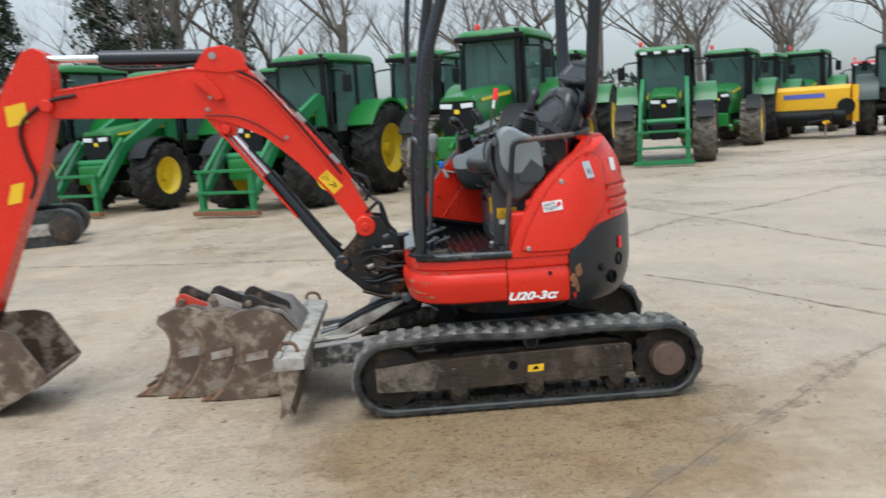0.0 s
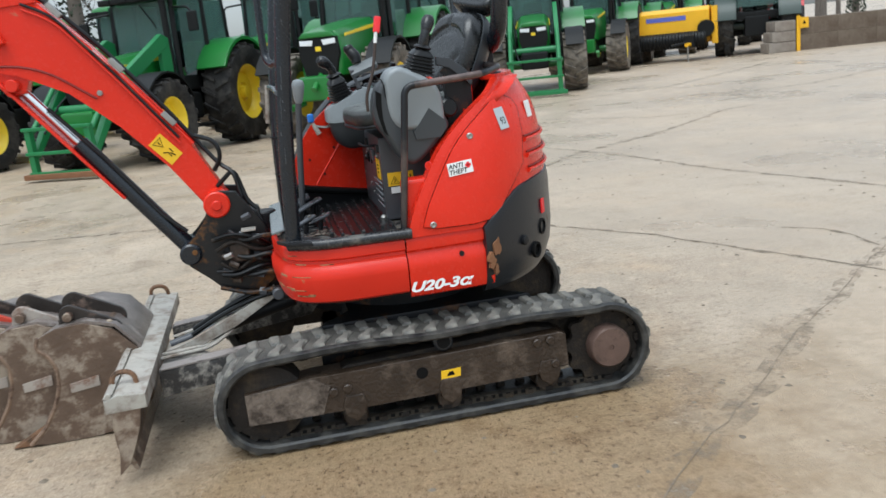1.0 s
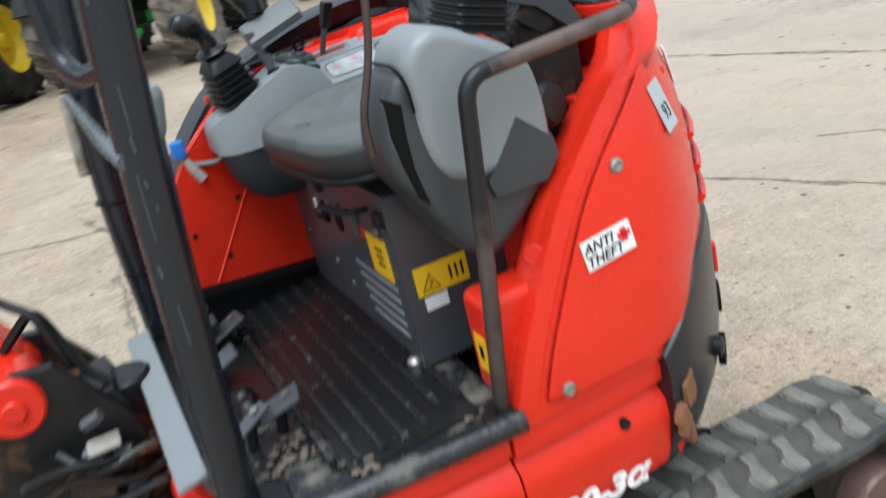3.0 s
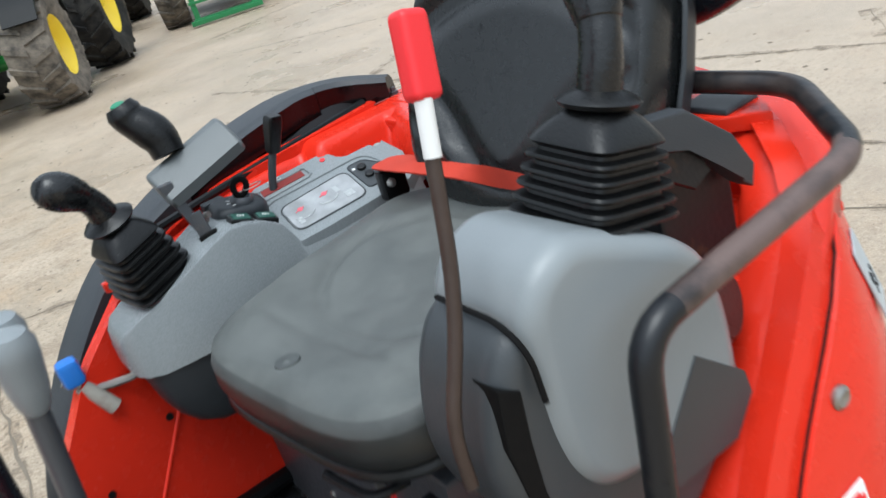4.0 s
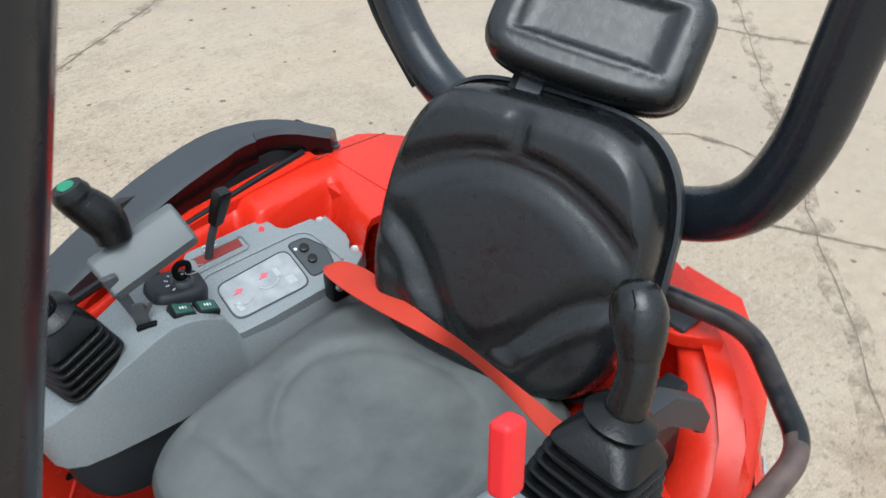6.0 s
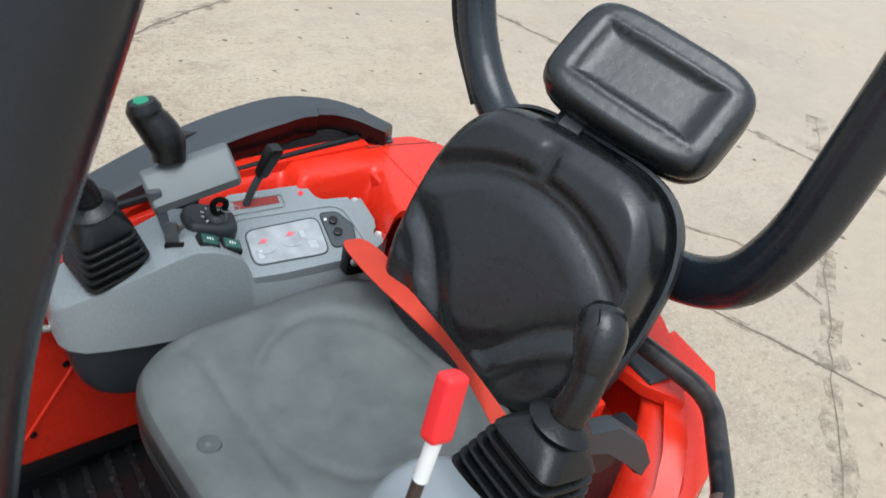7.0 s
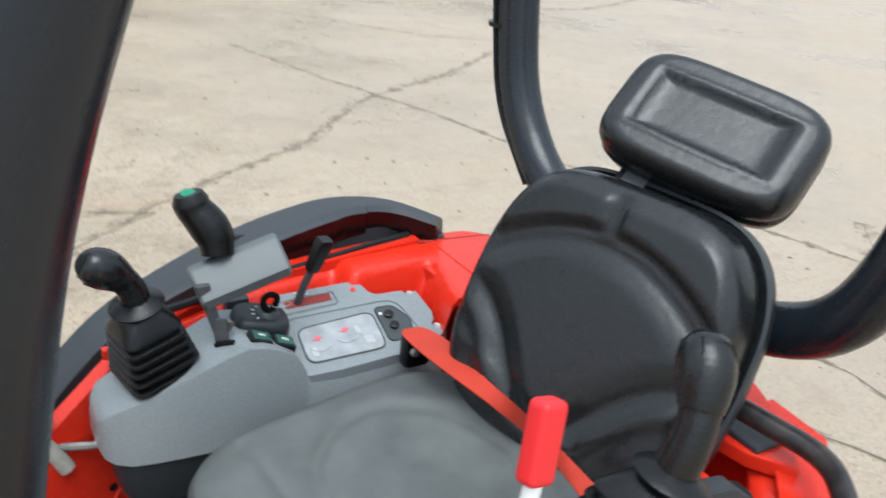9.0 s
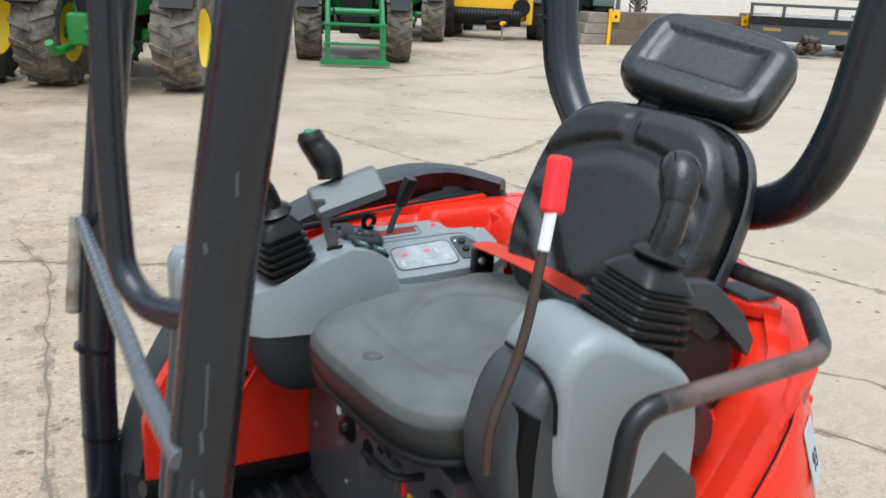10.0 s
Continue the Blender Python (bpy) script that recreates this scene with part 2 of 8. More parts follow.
GREEN = material("tractor_green_paint", (0.012, 0.150, 0.020), 0.34, var=0.1, bump=0.02, coat=0.2)
GREEN_FADED = material("loader_green_paint", (0.016, 0.17, 0.05), 0.45, var=0.12, bump=0.03)
DARK_TEAL = material("dark_green_grey_paint", (0.014, 0.030, 0.022), 0.4, var=0.1, bump=0.02)
TRACTOR_YELLOW = material("tractor_yellow_rim", (0.82, 0.60, 0.02), 0.4, var=0.06, bump=0.02)
TRACTOR_BLACK = material("tractor_black_metal", (0.004, 0.0045, 0.0045), 0.5, spec=0.25, var=0.2, bump=0.05)
TYRE = material("dusty_tyre_rubber", (0.013, 0.0125, 0.012), 0.75, var=0.3, scale=5, bump=0.3, bscale=80, spec=0.3, dirt=(0.07, 0.064, 0.055), dirt_at=0.60, dirt_scale=5, soft=0.15)
TYRE_DUSTY = material("tan_dusty_tyre_rubber", (0.055, 0.048, 0.040), 0.85, var=0.35, scale=6, bump=0.3, bscale=80, dirt=(0.19, 0.16, 0.125), dirt_at=0.50, dirt_scale=6, soft=0.12)
BLOCK_GREY = material("dull_grey_lever_plastic", (0.105, 0.116, 0.118), 0.42, var=0.1, bump=0.1, bscale=600)
TRACTOR_RED = material("tractor_red_paint", (0.45, 0.015, 0.02), 0.4, var=0.08, bump=0.02)
LAMP = material("headlamp_glass", (0.75, 0.77, 0.78), 0.1, var=0.05, bump=0)
BEACON = material("orange_beacon", (0.72, 0.045, 0.025), 0.3, var=0.03, bump=0)
CONCRETE_BLOCK = material("weathered_concrete", (0.30, 0.27, 0.23), 0.8, var=0.25, scale=2, bump=0.4, bscale=40, dirt=(0.13, 0.09, 0.065), dirt_at=0.50, dirt_scale=1.5, soft=0.2)
BARK = material("grey_brown_bark", (0.13, 0.112, 0.095), 0.9, var=0.35, scale=3, bump=0.6, bscale=12)
IVY = material("dark_evergreen_leaf", (0.018, 0.030, 0.012), 0.7, var=0.4, scale=2, bump=0.1)
# mud-brown wall concrete, its colour also darkened for the shaded face
WALL_MUD_SHADED = material("mud_stained_shaded_concrete", (0.205, 0.165, 0.125), 0.75, var=0.35, scale=2.5, bump=0.4, bscale=30, dirt=(0.085, 0.058, 0.038), dirt_at=0.50, dirt_scale=1.2, soft=0.2)
TRAILER_DECK = material("pale_worn_deck_boards", (0.30, 0.28, 0.25), 0.6, var=0.3, scale=2, bump=0.2, dirt=(0.12, 0.10, 0.08), dirt_at=0.55, dirt_scale=2)
DULL_YELLOW = material("dirty_yellow_reflector", (0.30, 0.20, 0.05), 0.6, var=0.3, bump=0.1)
NEEDLE = material("pinkish_red_needle", (0.62, 0.10, 0.13), 0.5, var=0.05, bump=0)
RUST = material("rusty_steel", (0.20, 0.09, 0.04), 0.8, var=0.35, scale=8, bump=0.3)


def glass_material():
    m = bpy.data.materials.new("cab_glass")
    m.use_nodes = True
    b = m.node_tree.nodes["Principled BSDF"]
    b.inputs["Base Color"].default_value = (0.22, 0.36, 0.33, 1)
    b.inputs["Roughness"].default_value = 0.03
    b.inputs["Transmission Weight"].default_value = 0.75
    b.inputs["IOR"].default_value = 1.3
    return m


GLASS = glass_material()


def ground_material():
    m = bpy.data.materials.new("wet_worn_concrete")
    m.use_nodes = True
    n, l = m.node_tree.nodes, m.node_tree.links
    b = n["Principled BSDF"]
    tc = n.new("ShaderNodeTexCoord")

    def noise_at(scale, detail=8, rough=0.6):
        t = n.new("ShaderNodeTexNoise")
        t.inputs["Scale"].default_value, t.inputs["Detail"].default_value, t.inputs["Roughness"].default_value = scale, detail, rough
        l.new(tc.outputs["Object"], t.inputs["Vector"])
        return t.outputs["Fac"]

    def ramp(sock, lo, hi):
        r = n.new("ShaderNodeMapRange")
        r.inputs["From Min"].default_value, r.inputs["From Max"].default_value = lo, hi
        l.new(sock, r.inputs["Value"])
        return r.outputs[0]

    def mix(fac, a, bb):
        x = n.new("ShaderNodeMix")
        x.data_type = 'RGBA'
        l.new(fac, x.inputs["Factor"])
        for sock, v in (("A", a), ("B", bb)):
            if isinstance(v, tuple):
                x.inputs[sock].default_value = (*v, 1)
            else:
                l.new(v, x.inputs[sock])
        return x.outputs["Result"]

    def cells(scale):
        t = n.new("ShaderNodeTexVoronoi")
        t.inputs["Scale"].default_value = scale
        l.new(tc.outputs["Object"], t.inputs["Vector"])
        return t

    # a wet brown patch where the machine stands, and coarse broom strokes
    far = n.new("ShaderNodeVectorMath")
    far.operation = 'DISTANCE'
    far.inputs[1].default_value = (0.0, -1.05, 0.0)
    l.new(tc.outputs["Object"], far.inputs[0])
    uneven = n.new("ShaderNodeMath")
    uneven.operation = 'MULTIPLY_ADD'
    uneven.inputs[1].default_value = -3.1
    l.new(noise_at(0.8, 6, 0.6), uneven.inputs[0]), l.new(far.outputs["Value"], uneven.inputs[2])
    damp = ramp(uneven.outputs[0], 0.05, -0.75)
    # the older, rougher slab beyond the long wavering joint
    cut = n.new("ShaderNodeVectorMath")
    cut.operation = 'DOT_PRODUCT'
    cut.inputs[1].default_value = (0.634, -0.773, 0.0)
    l.new(tc.outputs["Object"], cut.inputs[0])
    edge = n.new("ShaderNodeMath")
    edge.operation = 'MULTIPLY_ADD'
    edge.inputs[1].default_value = 0.5
    l.new(noise_at(2.2, 6, 0.6), edge.inputs[0]), l.new(cut.outputs["Value"], edge.inputs[2])
    old_slab = ramp(edge.outputs[0], 1.62, 1.78)
    broom_at = n.new("ShaderNodeMapping")
    broom_at.inputs["Rotation"].default_value = (0, 0, radians(-24))
    broom_at.inputs["Scale"].default_value = (2.0, 26.0, 1.0)
    l.new(tc.outputs["Object"], broom_at.inputs["Vector"])
    broom = n.new("ShaderNodeTexNoise")
    broom.inputs["Scale"].default_value, broom.inputs["Detail"].default_value, broom.inputs["Roughness"].default_value = 1.0, 8, 0.7
    l.new(broom_at.outputs[0], broom.inputs["Vector"])
    broad, mid, small, grit = noise_at(0.30, 10, 0.62), noise_at(1.4, 10, 0.68), noise_at(8, 8, 0.7), noise_at(60, 5, 0.75)
    c = mix(ramp(broad, 0.36, 0.64), (0.33, 0.295, 0.235), (0.50, 0.46, 0.375))
    c = mix(ramp(mid, 0.50, 0.70), c, (0.46, 0.37, 0.255))
    c = mix(ramp(noise_at(0.9, 8, 0.7), 0.50, 0.76), c, (0.58, 0.53, 0.44))
    c = mix(ramp(noise_at(2.6, 9, 0.75), 0.51, 0.67), c, (0.25, 0.205, 0.15))
    c = mix(ramp(small, 0.54, 0.74), c, (0.58, 0.52, 0.42))
    c = mix(ramp(noise_at(13, 6, 0.7), 0.555, 0.69), c, (0.26, 0.215, 0.16))
    c = mix(ramp(broom.outputs["Fac"], 0.53, 0.78), c, (0.27, 0.225, 0.165))
    c = mix(ramp(broom.outputs["Fac"], 0.42, 0.16), c, (0.60, 0.55, 0.45))
    stones = cells(95)
    c = mix(ramp(stones.outputs["Distance"], 0.30, 0.12), c, (0.60, 0.54, 0.44))
    c = mix(ramp(grit, 0.53, 0.68), c, (0.64, 0.58, 0.48))
    c = mix(ramp(noise_at(34, 5, 0.75), 0.545, 0.655), c, (0.15, 0.12, 0.088))
    c = mix(ramp(noise_at(140, 3, 0.7), 0.575, 0.66), c, (0.13, 0.105, 0.078))
    wet = ramp(noise_at(0.42, 7, 0.6), 0.36, 0.66)
    brown = n.new("ShaderNodeMix")
    brown.data_type, brown.blend_type = 'RGBA', 'MULTIPLY'
    brown.inputs["B"].default_value = (0.66, 0.575, 0.45, 1)
    rough_stone = mix(ramp(noise_at(11, 9, 0.8), 0.38, 0.64), (0.34, 0.285, 0.205), (0.56, 0.50, 0.40))
    blend = n.new("ShaderNodeMath")
    blend.operation = 'MULTIPLY'
    blend.inputs[1].default_value = 0.75
    l.new(old_slab, blend.inputs[0])
    c = mix(blend.outputs[0], c, rough_stone)
    # wet sky sheen beyond the machine's tail, painted as a smoother, paler slab
    tail = n.new("ShaderNodeVectorMath")
    tail.operation = 'DOT_PRODUCT'
    tail.inputs[1].default_value = (0.85, 0.10, 0.0)
    l.new(tc.outputs["Object"], tail.inputs[0])
    tail_edge = n.new("ShaderNodeMath")
    tail_edge.operation = 'MULTIPLY_ADD'
    tail_edge.inputs[1].default_value = 1.6
    l.new(noise_at(0.9, 6, 0.6), tail_edge.inputs[0]), l.new(tail.outputs["Value"], tail_edge.inputs[2])
    pale = n.new("ShaderNodeMath")
    pale.operation = 'MULTIPLY'
    pale.inputs[1].default_value = 0.55
    l.new(ramp(tail_edge.outputs[0], 1.6, 3.2), pale.inputs[0])
    c = mix(pale.outputs[0], c, (0.430, 0.392, 0.330))
    l.new(damp, brown.inputs["Factor"]), l.new(c, brown.inputs["A"])
    c = brown.outputs["Result"]
    both = n.new("ShaderNodeMath")
    both.operation = 'MAXIMUM'
    l.new(wet, both.inputs[0]), l.new(damp, both.inputs[1])
    wet = both.outputs[0]
    tone = n.new("ShaderNodeMix")
    tone.data_type, tone.blend_type = 'RGBA', 'MULTIPLY'
    tone.inputs["Factor"].default_value = 1
    tone.inputs["B"].default_value = (0.93, 0.825, 0.742, 1)
    l.new(c, tone.inputs["A"])
    c = tone.outputs["Result"]
    l.new(c, b.inputs["Base Color"])
    r = n.new("ShaderNodeMapRange")
    r.inputs["To Min"].default_value, r.inputs["To Max"].default_value = 0.62, 0.16
    l.new(wet, r.inputs["Value"])
    l.new(r.outputs[0], b.inputs["Roughness"])
    bp = n.new("ShaderNodeBump")
    bp.inputs["Strength"].default_value, bp.inputs["Distance"].default_value = 0.6, 0.012
    add = n.new("ShaderNodeMath")
    add.operation = 'ADD'
    l.new(grit, add.inputs[0]), l.new(small, add.inputs[1])
    l.new(add.outputs[0], bp.inputs["Height"])
    l.new(bp.outputs[0], b.inputs["Normal"])
    return m


def stain_material():
    """Dirt that has crept out of a joint: patchy, with the slab showing between."""
    m = material("crept_joint_dirt", (0.24, 0.19, 0.135), 0.7, var=0.3, scale=9, bump=0.3)
    n, l = m.node_tree.nodes, m.node_tree.links
    t = n.new("ShaderNodeTexNoise")
    t.inputs["Scale"].default_value, t.inputs["Detail"].default_value, t.inputs["Roughness"].default_value = 7, 9, 0.75
    tc = n.new("ShaderNodeTexCoord")
    l.new(tc.outputs["Object"], t.inputs["Vector"])
    r = n.new("ShaderNodeMapRange")
    r.inputs["From Min"].default_value, r.inputs["From Max"].default_value, r.inputs["To Max"].default_value = 0.47, 0.66, 0.8
    l.new(t.outputs["Fac"], r.inputs["Value"])
    l.new(r.outputs[0], n["Principled BSDF"].inputs["Alpha"])
    return m


STAIN = stain_material()
CONCRETE = ground_material()
CRACK = material("dark_joint_dirt", (0.16, 0.13, 0.095), 0.8, var=0.3, bump=0.4)


# ---- shaping helpers ----
def part(name, bm, mat, parent=None, label="", smooth=True, angle=40):
    me = bpy.data.meshes.new(name)
    bmesh.ops.recalc_face_normals(bm, faces=bm.faces[:])
    bm.to_mesh(me)
    bm.free()
    me.materials.append(mat)
    if smooth:
        me.polygons.foreach_set("use_smooth", [True] * len(me.polygons))
        me.set_sharp_from_angle(angle=radians(angle))
    ob = new(name, me)
    ob.parent = parent
    if label:
        ob["label"] = label
    if smooth and angle <= 80 and len(me.polygons) >= 20:
        # broad faces keep their own plane, only the rounded edges blend
        wn_ = ob.modifiers.new("face_weighted_normals", 'WEIGHTED_NORMAL')
        wn_.keep_sharp = True
    return ob


def thing(name, label, category, group="", kind=""):
    return tagged(new(name), label, category, group, kind)


def box(bm, lo, hi, bev=0.0, seg=2, m=None):
    lo, hi = Vector(lo), Vector(hi)
    vs = [bm.verts.new((x, y, z)) for x in (lo.x, hi.x) for y in (lo.y, hi.y) for z in (lo.z, hi.z)]
    fs = [bm.faces.new([vs[i] for i in f]) for f in ((0, 1, 3, 2), (4, 6, 7, 5), (0, 4, 5, 1), (2, 3, 7, 6), (0, 2, 6, 4), (1, 5, 7, 3))]
    if m is not None:
        bmesh.ops.transform(bm, matrix=m, verts=vs)
    if bev:
        edges = list({e for f in fs for e in f.edges})
        bmesh.ops.bevel(bm, geom=edges, offset=bev, segments=seg, profile=0.5, affect='EDGES')
    return bm


def B(lo, hi, bev=0.0, seg=2, m=None):
    return box(bmesh.new(), lo, hi, bev, seg, m)


def prism(bm, pts, axis, lo, hi, bev=0.0, seg=2):
    """A flat outline, drawn out along an axis from lo to hi."""
    def at(p, h):
        return {'x': (h, p[0], p[1]), 'y': (p[0], h, p[1]), 'z': (p[0], p[1], h)}[axis]
    a = [bm.verts.new(at(p, lo)) for p in pts]
    b = [bm.verts.new(at(p, hi)) for p in pts]
    n = len(pts)
    fs = [bm.faces.new(a), bm.faces.new(b[::-1])]
    fs += [bm.faces.new((a[i], b[i], b[(i + 1) % n], a[(i + 1) % n])) for i in range(n)]
    if bev:
        bmesh.ops.bevel(bm, geom=list({e for f in fs[:2] for e in f.edges}), offset=bev, segments=seg, profile=0.5, affect='EDGES')
    return bm


def P(pts, axis, lo, hi, bev=0.0, seg=2):
    return prism(bmesh.new(), pts, axis, lo, hi, bev, seg)


def loft(bm, rings, caps=True, closed=True):
    rows = [[bm.verts.new(p) for p in r] for r in rings]
    n = len(rows[0])
    for a, b in zip(rows, rows[1:]):
        for i in range(n if closed else n - 1):
            j = (i + 1) % n
            bm.faces.new((a[i], a[j], b[j], b[i]))
    if caps and closed:
        bm.faces.new(rows[0][::-1])
        bm.faces.new(rows[-1])
    return bm


def frame_at(d):
    d = Vector(d).normalized()
    u = d.orthogonal().normalized()
    return u, d.cross(u)


def lathe(bm, profile, origin, axis, seg=24):
    """Rings of (radius, height) round an axis; ends are closed."""
    o, ax = Vector(origin), Vector(axis).normalized()
    u, v = frame_at(ax)
    rings = [[o + ax * h + (u * math.cos(a) + v * math.sin(a)) * max(r, 1e-4) for a in (2 * math.pi * k / seg for k in range(seg))] for r, h in profile]
    return loft(bm, rings)


def ring_solid(bm, profile, origin, axis, seg=24):
    """Rings of (radius, height) round an axis whose profile closes on itself, open in the middle."""
    o, ax = Vector(origin), Vector(axis).normalized()
    u, v = frame_at(ax)
    rows = [[bm.verts.new(o + ax * h + (u * math.cos(a) + v * math.sin(a)) * r) for a in (2 * math.pi * k / seg for k in range(seg))] for r, h in profile]
    rows.append(rows[0])
    for a, b in zip(rows, rows[1:]):
        for i in range(seg):
            j = (i + 1) % seg
            bm.faces.new((a[i], a[j], b[j], b[i]))
    return bm


def cyl(bm, p, q, r, r2=None, seg=20, bev=0.0):
    p, q = Vector(p), Vector(q)
    h = (q - p).length
    r2 = r if r2 is None else r2
    prof = [(r, 0), (r2, h)] if not bev else [(r - bev, 0), (r, bev), (r2, h - bev), (r2 - bev, h)]
    return lathe(bm, prof, p, q - p, seg)


def C(p, q, r, r2=None, seg=20, bev=0.0):
    return cyl(bmesh.new(), p, q, r, r2, seg, bev)


def fillet(pts, rad, steps=5):
    pts = [Vector(p) for p in pts]
    out = [pts[0]]
    for a, b, c in zip(pts, pts[1:], pts[2:]):
        u, v = (a - b), (c - b)
        r = min(rad, u.length * 0.49, v.length * 0.49)
        s, e = b + u.normalized() * r, b + v.normalized() * r
        out += [s * (1 - k / steps) ** 2 + b * 2 * (k / steps) * (1 - k / steps) + e * (k / steps) ** 2 for k in range(steps + 1)]
    return out + [pts[-1]]


def tube(bm, pts, r, seg=12, rad=0.0, steps=6, caps=True, closed=False, flat=1.0):
    pts = fillet(pts, rad, steps) if rad else [Vector(p) for p in pts]
    n = len(pts)
    rings, u = [], None
    for i, p in enumerate(pts):
        if closed:
            d = (pts[(i + 1) % n] - pts[i - 1]).normalized()
        else:
            d = (pts[min(i + 1, n - 1)] - pts[max(i - 1, 0)]).normalized()
        if u is None:
            u = d.orthogonal().normalized()
        u = (u - d * u.dot(d)).normalized()
        v = d.cross(u)
        rr = r(i / (n - 1)) if callable(r) else r
        rings.append([p + (u * math.cos(a) + v * math.sin(a) * flat) * rr for a in (2 * math.pi * k / seg for k in range(seg))])
    if closed:
        rings.append(rings[0])
    return loft(bm, rings, caps and not closed)


def Tb(pts, r, seg=12, rad=0.0, steps=6, closed=False):
    return tube(bmesh.new(), pts, r, seg, rad, steps, closed=closed)


def arc(cx, cy, r, a0, a1, n):
    return [(cx + r * math.cos(radians(a0 + (a1 - a0) * k / n)), cy + r * math.sin(radians(a0 + (a1 - a0) * k / n))) for k in range(n + 1)]


def superellipse(a, b, power=3.5, n=40):
    out = []
    for k in range(n):
        t = 2 * math.pi * k / n
        c, s = math.cos(t), math.sin(t)
        out.append((a * abs(c) ** (2 / power) * (1 if c >= 0 else -1), b * abs(s) ** (2 / power) * (1 if s >= 0 else -1)))
    return out


def even(outline, n):
    """The same closed outline with n points at even steps along it."""
    pts = [Vector((x, y, 0)) for x, y in outline]
    pts.append(pts[0])
    run = [0.0]
    for a, b in zip(pts, pts[1:]):
        run.append(run[-1] + (b - a).length)
    s = [run[-1] * k / n for k in range(n)]
    return list(zip(np.interp(s, run, [p.x for p in pts]).tolist(), np.interp(s, run, [p.y for p in pts]).tolist()))


def step01(lo, hi, v):
    t = max(0.0, min(1.0, (v - lo) / (hi - lo)))
    return t * t * (3 - 2 * t)


def soft_slab(pts, y0, y1, rad, round_=0.02, n=90):
    """A slab in the plane x, z with softly rounded corners and rims, from y0 to y1."""
    line = [Vector((x, z, 0)) for x, z in pts]
    mid = [(a + b) / 2 for a, b in zip(line, line[1:] + line[:1])]
    ring = []
    for i, p in enumerate(line):
        a, b = mid[i - 1], mid[i]
        u, v = a - p, b - p
        r = min(round_, u.length * 0.98, v.length * 0.98)
        s, e = p + u.normalized() * r, p + v.normalized() * r
        ring += [((s * (1 - k / 4) ** 2 + p * 2 * (k / 4) * (1 - k / 4) + e * (k / 4) ** 2)) for k in range(5)]
    ring = [Vector((x, y)) for x, y in even([(p.x, p.y) for p in ring], n)]
    area = sum(a.x * b.y - b.x * a.y for a, b in zip(ring, ring[1:] + ring[:1]))
    s = 1 if area > 0 else -1
    nrm = []
    for i in range(n):
        d = (ring[(i + 2) % n] - ring[i - 2]).normalized()
        nrm.append(Vector((-d.y, d.x)) * s)
    rows = []
    for k in range(6):
        t = math.pi / 2 * k / 5
        rows.append((rad * (1 - math.sin(t)), y0 + rad * (1 - math.cos(t))))
    rows += [(a, y1 - (y - y0)) for a, y in reversed(rows)]
    bm = bmesh.new()
    loft(bm, [[Vector((p.x + q.x * a, y, p.y + q.y * a)) for p, q in zip(ring, nrm)] for a, y in rows])
    return bm


def pad(m, outline, levels, bulge, n_in=7):
    """A padded block in the plane x, y of m. levels: (scale, height) up its side; bulge(u, v) shapes its face."""
    bm = bmesh.new()
    rings = [[Vector((x * s, y * s, h)) for x, y in outline] for s, h in levels]
    s0, h0 = levels[-1]
    for k in range(1, n_in):
        s = s0 * (1 - k / n_in)
        rings.append([Vector((x * s, y * s, h0 + bulge(x * s, y * s))) for x, y in outline])
    loft(bm, rings)
    bmesh.ops.transform(bm, matrix=m, verts=bm.verts[:])
    return bm


def basis(origin, xdir, ydir):
    """A frame at origin whose x and y follow the two ways given; z is their normal."""
    x = Vector(xdir).normalized()
    z = x.cross(Vector(ydir)).normalized()
    y = z.cross(x)
    m = Matrix((x, y, z)).transposed().to_4x4()
    m.translation = Vector(origin)
    return m


# ---- the yard ----
def make_ground():
    bm = bmesh.new()
    xs = [-900, -300, -100, -40, -20] + [-12 + i * 1.0 for i in range(37)] + [30, 45, 100, 300, 900]
    ys = [-900, -300, -100, -30, -12] + [-8 + i * 1.0 for i in range(45)] + [45, 60, 100, 300, 900]
    rows = [[bm.verts.new((x, y, 0.0)) for x in xs] for y in ys]
    for a, b in zip(rows, rows[1:]):
        for i in range(len(xs) - 1):
            bm.faces.new((a[i], a[i + 1], b[i + 1], b[i]))
    g = part("ground", bm, CONCRETE, smooth=False)
    tagged(g, "wet worn pale brown concrete yard with stains", "ground", kind="structure")


make_ground()


